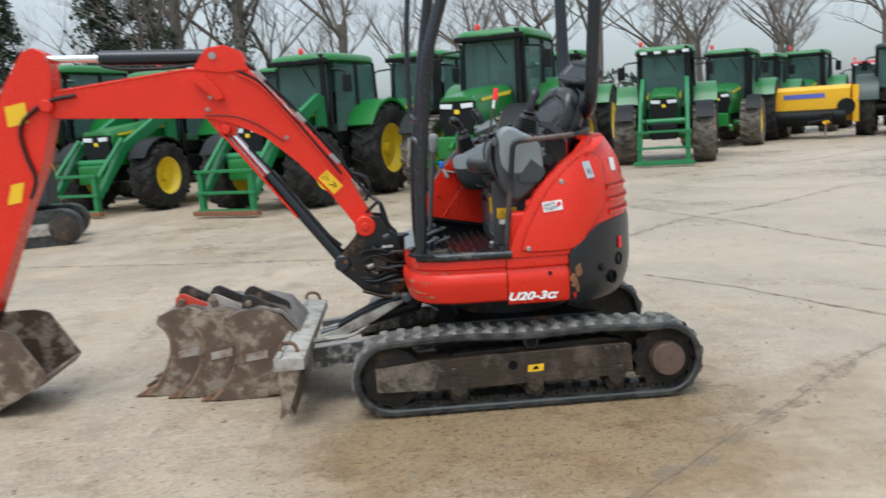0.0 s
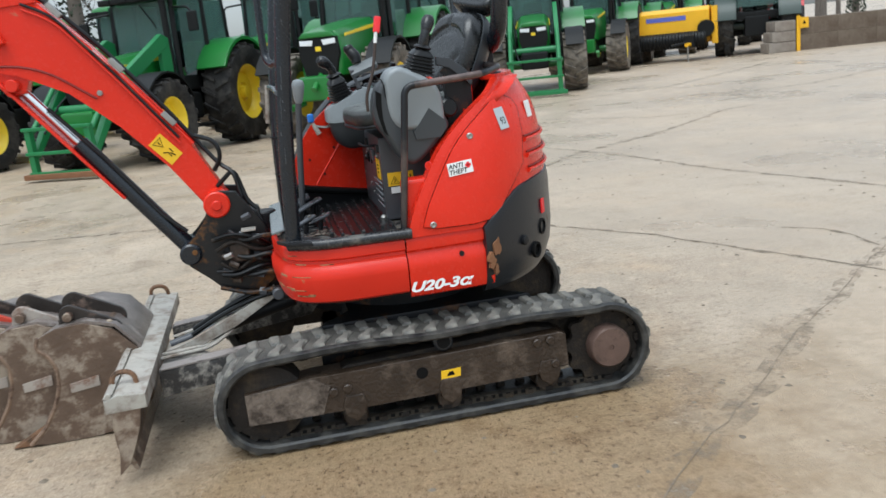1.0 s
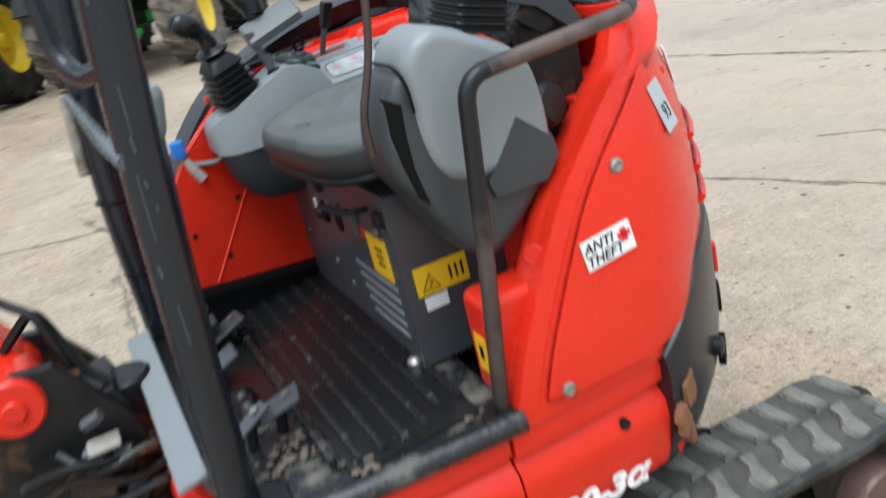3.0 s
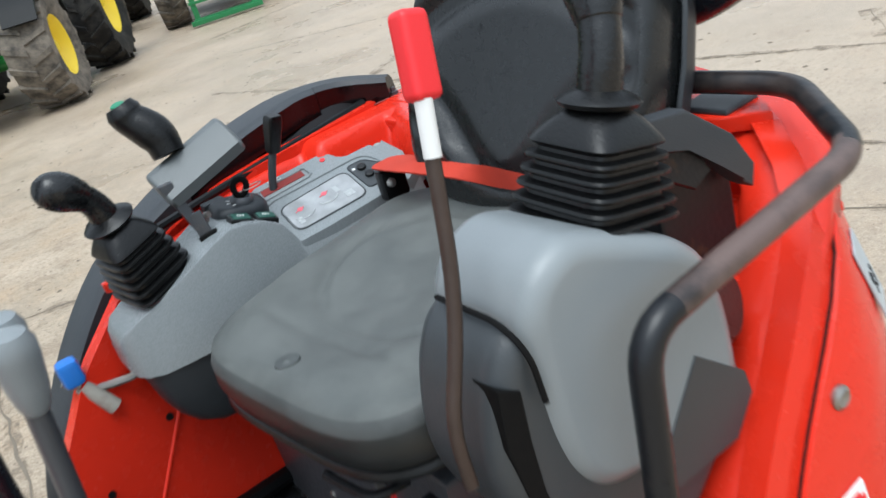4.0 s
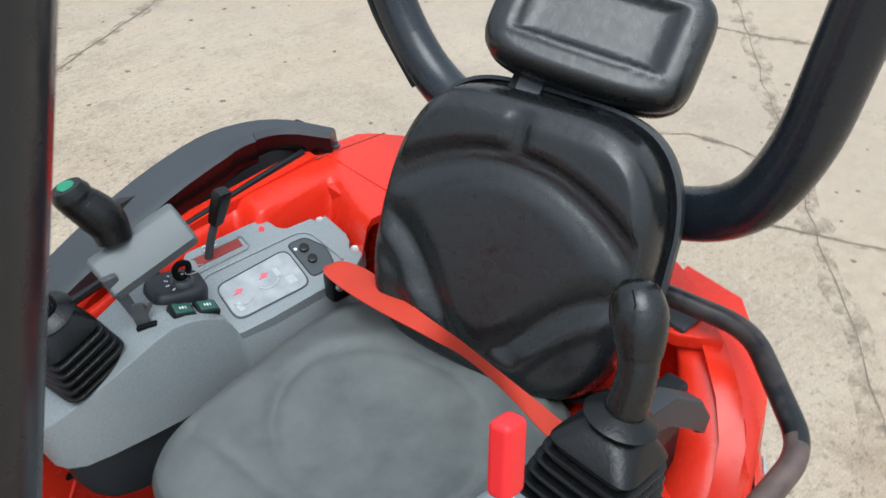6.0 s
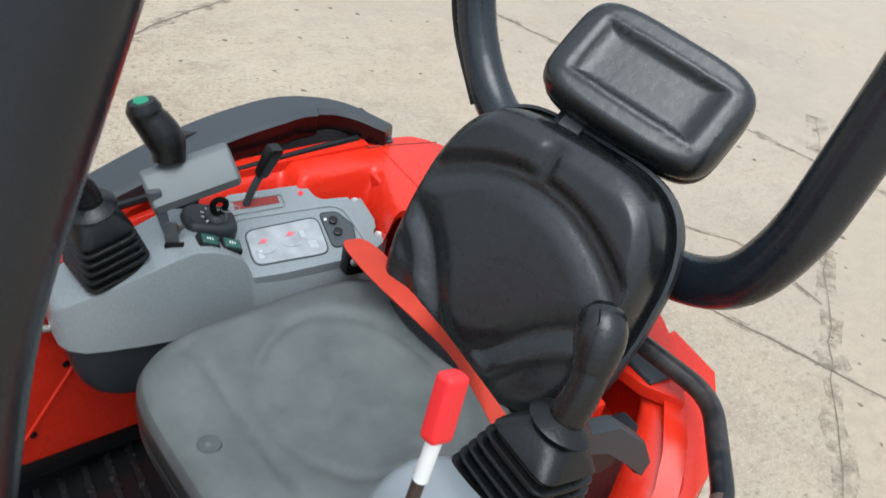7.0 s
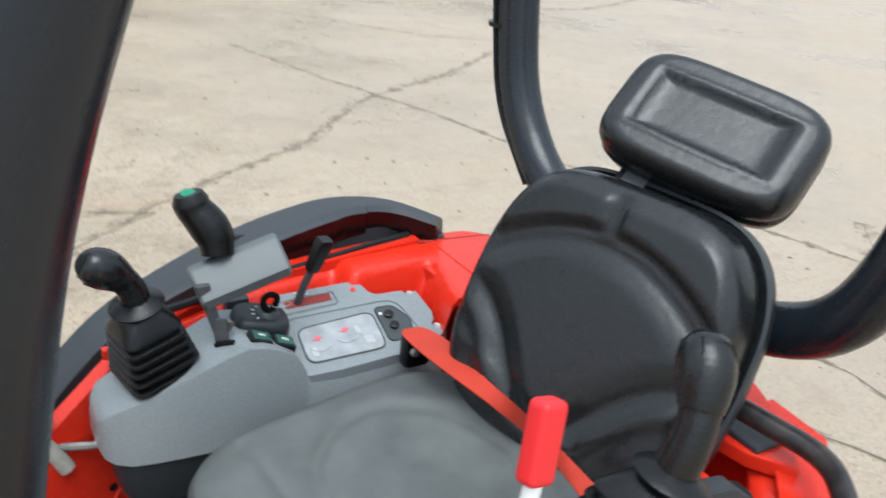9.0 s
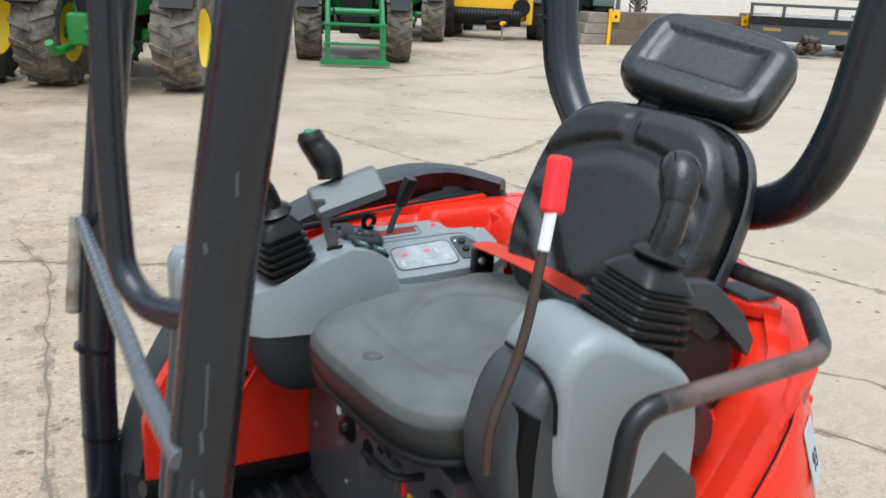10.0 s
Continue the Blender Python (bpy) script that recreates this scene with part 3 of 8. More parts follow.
def joint(points, width, seed, spread=0.0):
    """A worn slab joint or crack: a wavering strip just over the slab."""
    rnd = random.Random(seed)
    pts = [Vector((x, y, 0.003)) for x, y in points]
    fine = []
    for a, b in zip(pts, pts[1:]):
        n = max(2, int((b - a).length / 0.12))
        fine += [a.lerp(b, k / n) + Vector((rnd.uniform(-1, 1), rnd.uniform(-1, 1), 0)) * 0.012 for k in range(n)]
    fine.append(pts[-1])
    bm = bmesh.new()
    left, right = [], []
    for i, p in enumerate(fine):
        d = (fine[min(i + 1, len(fine) - 1)] - fine[max(i - 1, 0)]).normalized()
        s = Vector((-d.y, d.x, 0)) * width * rnd.uniform(0.25, 0.8)
        left.append(bm.verts.new(p + s)), right.append(bm.verts.new(p - s))
    for i in range(len(fine) - 1):
        bm.faces.new((left[i], left[i + 1], right[i + 1], right[i]))
    ob = part("ground_joint", bm, CRACK, smooth=False)
    tagged(ob, "dark dirt-filled joint between concrete slabs", "joint", kind="structure")
    if spread:
        bm = bmesh.new()
        left, right = [], []
        for i, p in enumerate(fine):
            d = (fine[min(i + 2, len(fine) - 1)] - fine[max(i - 2, 0)]).normalized()
            s = Vector((-d.y, d.x, 0))
            p = Vector((p.x, p.y, 0.0015))
            left.append(bm.verts.new(p + s * spread * rnd.uniform(0.3, 1.0))), right.append(bm.verts.new(p - s * spread * rnd.uniform(0.3, 1.0)))
        for i in range(len(fine) - 1):
            bm.faces.new((left[i], left[i + 1], right[i + 1], right[i]))
        part("joint_stain", bm, STAIN, ob, smooth=False)


joint([(2.65, 8.5), (3.0, 6.9), (3.45, 5.4), (3.70, 3.90), (3.96, 3.06), (4.2, 2.27), (4.6, 0.8)], 0.009, 1, 0.06)
joint([(1.5, 2.5), (2.05, 1.7), (2.5, 0.7), (2.75, 0.1), (3.3, -1.0)], 0.009, 2, 0.04)
joint([(-0.7, -2.6), (0.333, -1.664), (0.88, -1.172), (1.35, -0.78), (1.76, -0.385), (2.2, -0.05), (2.92, 0.543), (5, 2.2)], 0.0035, 3, 0.09)
joint([(0.0, 3.3), (0.6, 3.85), (1.2, 4.33), (2.0, 4.85), (3.08, 6.0), (4.4, 6.75), (5.2, 7.37), (5.84, 7.91), (6.5, 8.5), (7.2, 8.7)], 0.009, 4, 0.08)
joint([(-0.64, 4.85), (-0.47, 4.1), (-0.54, 3.1), (-0.6, 1.5)], 0.010, 5, 0.05)
joint([(-6, 6.0), (-3.5, 5.2), (-1.2, 4.6), (0.6, 3.85)], 0.010, 6, 0.07)
joint([(3.9, 10.8), (4.71, 9.66), (5.34, 8.82), (6.11, 8.44)], 0.009, 7, 0.05)
joint([(4.5, 13.2), (6.96, 13.84), (8.42, 14.1), (9.57, 15.0), (11.42, 16.43), (13.4, 18.1)], 0.014, 8, 0.12)
joint([(8.0, 11.1), (8.49, 10.98), (9.14, 10.9), (9.75, 10.92), (10.83, 11.42), (13.5, 12.9)], 0.012, 9, 0.10)
joint([(2.84, 1.4), (3.02, 1.19), (3.07, 0.95), (3.03, 0.66)], 0.006, 10, 0.03)


def grit():
    """Loose crumbs of dirt and small stones, past counting."""
    rnd = random.Random(11)
    bm = bmesh.new()
    for _ in range(2600):
        x, y = rnd.uniform(-4, 7), rnd.uniform(-3, 12)
        if abs(x) < 1.0 and abs(y) < 0.8:
            continue
        r = rnd.choice((0.003, 0.004, 0.005, 0.007, 0.010, 0.015)) * rnd.uniform(0.7, 1.3)
        vs = [bm.verts.new((x + r * math.cos(a) * rnd.uniform(0.6, 1.4), y + r * math.sin(a) * rnd.uniform(0.6, 1.4), 0.0)) for a in (0.3, 1.5, 2.8, 4.0, 5.3)]
        top = bm.verts.new((x, y, r * rnd.uniform(0.25, 0.6)))
        for i in range(5):
            bm.faces.new((vs[i], vs[(i + 1) % 5], top))
    g = part("ground_grit", bm, CRACK, smooth=False)
    tagged(g, "scattered dark crumbs of mud and grit", "grit", kind="stuff")


grit()

# ---- the mini excavator ----
digger = thing("mini_excavator", "orange-red compact excavator with black roll posts on rubber tracks", "excavator")

# running gear
TF, TR, TRAD = (-0.685, 0.200), (0.700, 0.198), 0.170


def track_path(n=176):
    """Points and ways round the track, at the belt's inner face."""
    raw = []
    raw += [(TF[0] + TRAD * math.cos(radians(a)), TF[1] + TRAD * math.sin(radians(a))) for a in range(95, 270, 5)]
    raw += [(TF[0] + (TR[0] - TF[0]) * k / 40, TF[1] - TRAD + (TR[1] - TF[1]) * k / 40) for k in range(41)]
    raw += [(TR[0] + TRAD * 0.97 * math.cos(radians(a)), TR[1] + TRAD * math.sin(radians(a))) for a in range(-85, 91, 5)]
    raw += [(TR[0] + (TF[0] - TR[0]) * k / 40, TR[1] + TRAD + 0.012 * (k / 40) + 0.012 * math.sin(math.pi * k / 20) ** 2 - 0.006) for k in range(1, 40)]
    raw = [Vector((x, 0, z)) for x, z in raw]
    lens = [0.0]
    for a, b in zip(raw, raw[1:] + raw[:1]):
        lens.append(lens[-1] + (b - a).length)
    out = []
    for k in range(n):
        s = lens[-1] * k / n
        i = max(j for j in range(len(raw)) if lens[j] <= s)
        a, b = raw[i], raw[(i + 1) % len(raw)]
        out.append(a.lerp(b, (s - lens[i]) / max(1e-6, (b - a).length)))
    return out


def crawler(side):
    ys = [-0.67 * 1.0, -0.42] if side < 0 else [0.42, 0.67]
    y0, y1 = ys
    yo = y0 if side < 0 else y1
    root = part("crawler_belt", track_belt(y0, y1), TRACK_RUBBER, digger, "dusty black rubber crawler belt")
    root.data.materials.append(TREAD_DUST)
    for k, poly in enumerate(root.data.polygons):
        if k % 8 == 4:
            poly.material_index = 1
    path = track_path(176)
    n = len(path)
    lug = None
    for k in range(44):
        i = k * 4
        p, d = path[i], (path[(i + 1) % n] - path[i - 1]).normalized()
        nrm = Vector((-d.z, 0, d.x)) * -1.0
        c = Vector((0.0, 0, 0.2))
        if (p - Vector((max(TF[0], min(TR[0], p.x)), 0, 0.2))).dot(nrm) < 0:
            nrm = -nrm
        m = Matrix((d, Vector((0, 1, 0)), nrm)).transposed().to_4x4()
        m.translation = p + nrm * 0.018 + Vector((0, (y0 + y1) / 2, 0))
        if lug is None:
            lug = lug_mesh()
        ob = new("tread_lug", lug)
        ob.parent = root
        ob.matrix_basis = m
    teeth = bmesh.new()
    for k in range(0, 176, 4):
        p, d = path[k], (path[(k + 1) % n] - path[k - 1]).normalized()
        nrm = Vector((-d.z, 0, d.x))
        if (p - Vector((max(TF[0], min(TR[0], p.x)), 0, 0.2))).dot(nrm) > 0:
            nrm = -nrm
        m = Matrix((d, Vector((0, 1, 0)), nrm)).transposed().to_4x4()
        m.translation = p + Vector((0, (y0 + y1) / 2, 0))
        for s in (-1, 1):
            box(teeth, (-0.016, s * 0.062 - 0.016, -0.002), (0.016, s * 0.062 + 0.016, 0.030), m=m)
    tagged(part("drive_lug", teeth, SOOT, root, smooth=False), kind="stuff")
    s = 1 if side > 0 else -1
    yf, yi = yo - s * 0.012, yo - s * 0.14
    fr = bmesh.new()
    prism(fr, [(-0.765, 0.135), (-0.765, 0.262), (-0.50, 0.282), (0.50, 0.300), (0.525, 0.288), (0.53, 0.15), (0.40, 0.135), (-0.30, 0.128)], 'y', min(yf, yi), max(yf, yi), 0.006)
    frame_ob = part("track_frame", fr, MUDDY, digger, "mud-caked brown steel track frame")
    yp = yo - s * 0.0075
    part("front_plate", P([(-0.763, 0.137), (-0.763, 0.260), (-0.50, 0.279), (-0.44, 0.24), (-0.48, 0.131)], 'y', min(yp, yf), max(yp, yf), 0.002), PALE_MUD, frame_ob)
    br = bmesh.new()
    prism(br, [(-0.42, 0.270), (0.50, 0.302), (0.40, 0.322), (-0.36, 0.296)], 'y', min(yf, yi) + 0.05 * (s < 0), max(yf, yi) - 0.05 * (s > 0), 0.004)
    part("frame_top", br, SOOT, frame_ob)
    for x in (-0.353, 0.031, 0.445):
        b = bmesh.new()
        prism(b, [(x - 0.050, 0.150), (x - 0.038, 0.105), (x, 0.078), (x + 0.038, 0.105), (x + 0.050, 0.150), (x + 0.035, 0.190), (x - 0.035, 0.190)], 'y', min(yo - s * 0.006, yi), max(yo - s * 0.006, yi), 0.008)
        part("roller_bracket", b, MUDDY, frame_ob)
        part("bottom_roller", C((x, yo - s * 0.05, 0.085), (x, yo - s * 0.2, 0.085), 0.050, seg=18, bev=0.006), MUDDY, digger)
    for x, z in ((-0.43, 0.215), (-0.375, 0.220), (0.40, 0.27), (0.455, 0.272), (0.47, 0.17)):
        part("bolt", C((x, yo - s * 0.012, z), (x, yo + s * 0.002, z), 0.019, seg=10, bev=0.004), MUDDY, frame_ob)
    part("grease_hole", C((-0.078, yo - s * 0.016, 0.228), (-0.078, yo - s * 0.0105, 0.228), 0.024, seg=16), INK_AND_HOLES, frame_ob)
    part("carrier_roller", C((0.022, yo - s * 0.20, 0.338), (0.022, yo - s * 0.02, 0.338), 0.040, seg=20, bev=0.006), BLACK_PAINT, digger)
    part("roller_cap", C((0.022, yo - s * 0.022, 0.338), (0.022, yo - s * 0.016, 0.338), 0.026, seg=18), INK_AND_HOLES, digger)
    idl = bmesh.new()
    lathe(idl, [(0.05, -0.09), (0.15, -0.075), (0.158, -0.03), (0.158, 0.03), (0.15, 0.075), (0.12, 0.062), (0.05, 0.09)], (TF[0], (y0 + y1) / 2, TF[1]), (0, 1, 0), 32)
    part("front_idler", idl, SOOT, digger)
    ring = bmesh.new()
    cy = (y0 + y1) / 2
    gear = []
    for k in range(44):
        a = 2 * math.pi * k / 44
        rr = (0.140, 0.166, 0.166, 0.140)[k % 4]
        gear.append((TR[0] + rr * math.cos(a), TR[1] + rr * math.sin(a)))
    prism(ring, gear, 'y', cy + s * 0.05 - 0.015, cy + s * 0.05 + 0.015, 0.003)
    part("drive_sprocket", ring, SOOT, digger, "muddy toothed drive sprocket")
    # added plate that closes off the bright ground seen behind the sprocket
    yq = sorted((yi, yi - s * 0.06))
    part("gap_blocker", B((0.42, yq[0], 0.10), (0.86, yq[1], 0.345), 0.02), SOOT, frame_ob)
    hub = bmesh.new()
    lathe(hub, [(0.09, -0.12), (0.09, -0.03), (0.088, -0.025), (0.088, 0.058), (0.080, 0.070), (0.012, 0.071), (0.012, 0.066)], (TR[0] + 0.012, cy + s * 0.055, TR[1]), (0, s, 0), 28)
    part("travel_motor_hub", hub, HUB_BROWN, digger, "round brown travel motor cover")
    mud = bmesh.new()
    rnd = random.Random(5 + int(s))
    ym = yo - s * 0.055
    line_ = [(-0.70 + 1.40 * k / 60, 0.056 + 0.010 * rnd.random()) for k in range(61)]
    loft(mud, [[Vector((x, ym, 0.040)), Vector((x, ym, z)), Vector((x, ym - s * 0.05, z - 0.006)), Vector((x, ym - s * 0.05, 0.040))] for x, z in line_])
    holes = bmesh.new()
    for k in range(44):
        x = -0.69 + 1.38 * k / 43
        box(holes, (x - 0.008, min(ym, ym + s * 0.004), 0.049), (x + 0.008, max(ym, ym + s * 0.004), 0.062))
    tagged(part("link_hole", holes, INK_AND_HOLES, frame_ob, smooth=False), kind="stuff")
    tagged(part("caked_mud", mud, MUD, frame_ob), kind="stuff")
    return frame_ob


def track_belt(y0, y1):
    bm = bmesh.new()
    path = track_path(176)
    n = len(path)
    rings = []
    for i, p in enumerate(path):
        d = (path[(i + 1) % n] - path[i - 1]).normalized()
        nrm = Vector((-d.z, 0, d.x))
        if (p - Vector((max(TF[0], min(TR[0], p.x)), 0, 0.2))).dot(nrm) < 0:
            nrm = -nrm
        pr = [(y0 + 0.008, -0.012), (y1 - 0.008, -0.012), (y1, -0.004), (y1, 0.014), (y1 - 0.014, 0.022), (y0 + 0.014, 0.022), (y0, 0.014), (y0, -0.004)]
        rings.append([p + nrm * h + Vector((0, y, 0)) for y, h in pr])
    rings.append(rings[0])
    rows = [[bm.verts.new(q) for q in r] for r in rings[:-1]]
    rows.append(rows[0])
    for a, b in zip(rows, rows[1:]):
        for i in range(8):
            j = (i + 1) % 8
            bm.faces.new((a[i], a[j], b[j], b[i]))
    return bm


def lug_mesh():
    """A staggered pair of tread blocks, swept to the edges of the belt."""
    bm = bmesh.new()
    for s in (-1, 1):
        pts = [(-0.026 + s * 0.011, s * 0.004), (0.016 + s * 0.011, s * 0.004), (0.020 + s * 0.008, s * 0.040), (0.038 - 0.004 * s, s * 0.070), (0.040 - 0.004 * s, s * 0.106), (-0.006 - 0.004 * s, s * 0.106), (-0.012, s * 0.060)]
        cx_, cy_ = 0.008 + 0.004 * s, s * 0.056
        rows = [[bm.verts.new((cx_ + (x - cx_) * f, cy_ + (y - cy_) * g, h)) for x, y in pts] for f, g, h in ((1.12, 1.04, 0), (0.96, 1.0, 0.009), (0.66, 0.90, 0.0155))]
        bm.faces.new(rows[-1])
        for a, b in zip(rows, rows[1:]):
            for i in range(7):
                bm.faces.new((a[i], a[(i + 1) % 7], b[(i + 1) % 7], b[i]))
    me = bpy.data.meshes.new("tread_lug")
    bmesh.ops.recalc_face_normals(bm, faces=bm.faces[:])
    bm.to_mesh(me)
    bm.free()
    me.materials.append(LUG_RUBBER)
    return me


near_frame = crawler(-1)
crawler(1)
st = bmesh.new()
prism(st, [(-0.005, 0.185), (0.075, 0.190), (0.078, 0.225), (-0.002, 0.221)], 'y', -0.6605, -0.657)
sticker = part("yellow_sticker", st, YELLOW, near_frame, "scuffed yellow warning sticker")
part("sticker_mark", P([(0.018, 0.197), (0.052, 0.199), (0.046, 0.215), (0.03, 0.214)], 'y', -0.6613, -0.6604), INK_AND_HOLES, near_frame)
cf = bmesh.new()
prism(cf, [(-0.45, -0.45), (-0.30, -0.30), (-0.30, 0.30), (-0.45, 0.45), (0.45, 0.45), (0.30, 0.30), (0.30, -0.30), (0.45, -0.45)], 'z', 0.24, 0.42, 0.01)
part("centre_frame", cf, BLACK_WORN, digger)
part("slew_ring", C((0, 0, 0.40), (0, 0, 0.54), 0.34, seg=40, bev=0.01), BLACK_WORN, digger)

# dozer blade
bl = bmesh.new()
prof = [(-1.235, 0.325), (-1.180, 0.325), (-1.165, 0.29), (-1.175, 0.20), (-1.19, 0.14), (-1.195, 0.075), (-1.205, 0.070), (-1.232, 0.10), (-1.245, 0.16), (-1.245, 0.25)]
prism(bl, prof, 'y', -0.67, 0.74, 0.006)
blade = part("dozer_blade", bl, BUCKET, digger, "brown dozer blade with a worn pale top beam")
part("top_beam", P([(-1.258, 0.292), (-1.256, 0.345), (-1.205, 0.362), (-1.108, 0.352), (-1.108, 0.296)], 'y', -0.690, 0.742, 0.006), BLADE, blade)
part("beam_lip", P([(-1.258, 0.352), (-1.240, 0.372), (-1.222, 0.366), (-1.235, 0.345)], 'y', -0.688, 0.740, 0.004), BLADE, blade)
part("cutting_edge", P([(-1.234, 0.13), (-1.205, 0.135), (-1.178, 0.058), (-1.19, 0.050)], 'y', -0.675, 0.745, 0.003), BUCKET, blade)
part("side_plate", P([(-1.240, 0.30), (-1.130, 0.30), (-1.150, 0.22), (-1.182, 0.14), (-1.205, 0.085), (-1.250, 0.045), (-1.236, 0.12), (-1.232, 0.20)], 'y', -0.688, -0.672, 0.003), BUCKET, blade)
for y in (-0.58, 0.70):
    part("lifting_ring", Tb(fillet([(-1.238, y, 0.33), (-1.235, y + 0.01, 0.410), (-1.155, y + 0.02, 0.402), (-1.150, y + 0.01, 0.32)], 0.05), 0.010, 8), TOOTH, blade)
for y in (-0.33, 0.27):
    part("blade_arm", P([(-1.10, 0.20), (-1.10, 0.31), (-0.93, 0.325), (-0.45, 0.36), (-0.40, 0.33), (-0.45, 0.27), (-0.92, 0.22)], 'y', y - 0.035, y + 0.035, 0.006), ARM_MUD, digger, "mud-smeared steel blade push arm")
    # the arm's top is much paler than its sides
    part("arm_top_plate", P([(-1.09, 0.313), (-1.09, 0.320), (-0.93, 0.333), (-0.45, 0.367), (-0.45, 0.360), (-0.93, 0.326)], 'y', y - 0.036, y + 0.036, 0.002), ARM_TOP, digger)
part("arm_gusset", P([(-1.10, -0.30), (-0.86, -0.28), (-0.86, -0.24), (-1.10, 0.10)], 'z', 0.22, 0.30, 0.005), ARM_MUD, digger)
for k in (0, 1):
    part("gusset_rod", Tb([(-1.11, -0.19 + 0.05 * k, 0.309), (-0.90, -0.15 + 0.04 * k, 0.312), (-0.80, -0.10, 0.36)], 0.008, 8, 0.04), BLADE, digger)
part("blade_cylinder_barrel", C((-0.52, -0.02, 0.44), (-0.82, -0.02, 0.37), 0.038, seg=18, bev=0.005), BLACK_WORN, digger)
part("blade_cylinder_rod", C((-0.82, -0.02, 0.37), (-1.08, -0.02, 0.31), 0.019, seg=14), STEEL_GREY, digger)
part("blade_pin_guard", P([(-1.08, 0.32), (-0.98, 0.34), (-0.74, 0.45), (-0.60, 0.53), (-0.58, 0.49), (-0.78, 0.38), (-1.0, 0.29)], 'y', -0.12, -0.085, 0.004), BLADE, digger)
part("blade_pin_guard", P([(-1.08, 0.32), (-0.98, 0.34), (-0.74, 0.43), (-0.62, 0.48), (-0.60, 0.45), (-0.78, 0.38), (-1.0, 0.29)], 'y', 0.06, 0.09, 0.004), BLADE, digger)
for k in range(2):
    part("blade_hose", Tb([(-0.98, -0.05 + 0.08 * k, 0.35), (-0.82, -0.09 + 0.08 * k, 0.44), (-0.66, -0.12 + 0.1 * k, 0.50), (-0.50, -0.1 + 0.08 * k, 0.50)], 0.011, 8, 0.08), RUBBER, digger)

# swing bracket and boom
out = [(-0.775, 0.965), (-0.70, 0.955), (-0.64, 0.86), (-0.60, 0.80), (-0.58, 0.56), (-0.64, 0.515), (-0.80, 0.525), (-0.85, 0.58), (-0.935, 0.655), (-0.965, 0.695), (-0.955, 0.74), (-0.90, 0.775), (-0.85, 0.83), (-0.82, 0.92)]
for y0, y1 in ((-0.075, -0.045), (0.125, 0.155)):
    part("swing_bracket_plate", P(out, 'y', y0, y1, 0.006), BRACKET, digger, "rust-spotted black swing bracket")
part("swing_bracket_core", P([(-0.78, 0.86), (-0.62, 0.86), (-0.57, 0.72), (-0.57, 0.5), (-0.72, 0.5), (-0.80, 0.60)], 'y', -0.05, 0.13, 0.01), BRACKET, digger)
part("swing_post", C((-0.60, 0.04, 0.46), (-0.60, 0.04, 0.84), 0.055, seg=20, bev=0.006), BLACK_WORN, digger)
for z in (0.52, 0.60, 0.68, 0.76):
    part("valve_pipe", Tb([(-0.83 + 0.3 * (z - 0.5), -0.085, z + 0.03), (-0.70, -0.10 - 0.2 * (z - 0.5), z - 0.01), (-0.60, -0.15, z + 0.01), (-0.52, -0.12, z - 0.02)], 0.011, 8, 0.05), BRACKET, digger)
    part("pipe_union", C((-0.66, -0.118, z - 0.002), (-0.63, -0.128, z - 0.006), 0.019, seg=6), STEEL_GREY, digger)
part("bracket_foot", B((-0.70, -0.02, 0.40), (-0.50, 0.20, 0.535), 0.03, 3), SOOT, digger)
part("swing_pin", C((-0.585, -0.235, 0.520), (-0.585, -0.170, 0.520), 0.026, seg=16, bev=0.006), STEEL_GREY, digger)
part("swing_cylinder", C((-0.60, -0.19, 0.520), (-0.30, -0.30, 0.500), 0.030, seg=16, bev=0.005), BLACK_WORN, digger)
rnd_h = random.Random(8)
for k in range(6):
    z0, z1 = rnd_h.uniform(0.60, 0.86), rnd_h.uniform(0.56, 0.80)
    y0_ = -0.09 - 0.05 * rnd_h.random()
    part("bracket_hose", Tb([(-0.84 + 0.05 * rnd_h.random(), y0_, z0), (-0.74, y0_ - 0.03, z0 + rnd_h.uniform(-0.05, 0.06)), (-0.64, y0_ - 0.03, (z0 + z1) / 2 + rnd_h.uniform(-0.07, 0.07)), (-0.53, -0.10 + 0.15 * rnd_h.random(), z1)], 0.007 + 0.004 * rnd_h.random(), 8, 0.05), rnd_h.choice((RUBBER, BRACKET, SOOT)), digger)
    p_ = Vector((-0.80 + 0.16 * rnd_h.random(), -0.095 - 0.05 * rnd_h.random(), rnd_h.uniform(0.58, 0.86)))
    part("hose_fitting", C(p_, p_ + Vector((0.035, -0.01, rnd_h.uniform(-0.02, 0.02))), 0.013, seg=6, bev=0.002), rnd_h.choice((ZINC, MUDDY, STEEL_GREY)), digger)
part("manifold_block", B((-0.76, -0.125, 0.66), (-0.68, -0.08, 0.74), 0.008), MUDDY, digger)
part("clamp_plate", B((-0.70, -0.15, 0.79), (-0.64, -0.10, 0.80), 0.002), BLADE, digger)
boom_out = [(-2.47, 1.725), (-2.39, 1.745), (-1.66, 1.822), (-1.36, 1.80), (-1.19, 1.610), (-1.02, 1.385), (-0.86, 1.170), (-0.775, 1.00), (-0.735, 0.93), (-0.745, 0.885),
            (-0.79, 0.86), (-0.83, 0.88), (-0.96, 1.078), (-1.13, 1.273), (-1.30, 1.435), (-1.48, 1.520), (-1.60, 1.558), (-2.43, 1.600), (-2.49, 1.66)]
boom = part("boom", P(boom_out, 'y', 0.045, 0.155, 0.006), RED, digger, "orange-red bent steel boom")
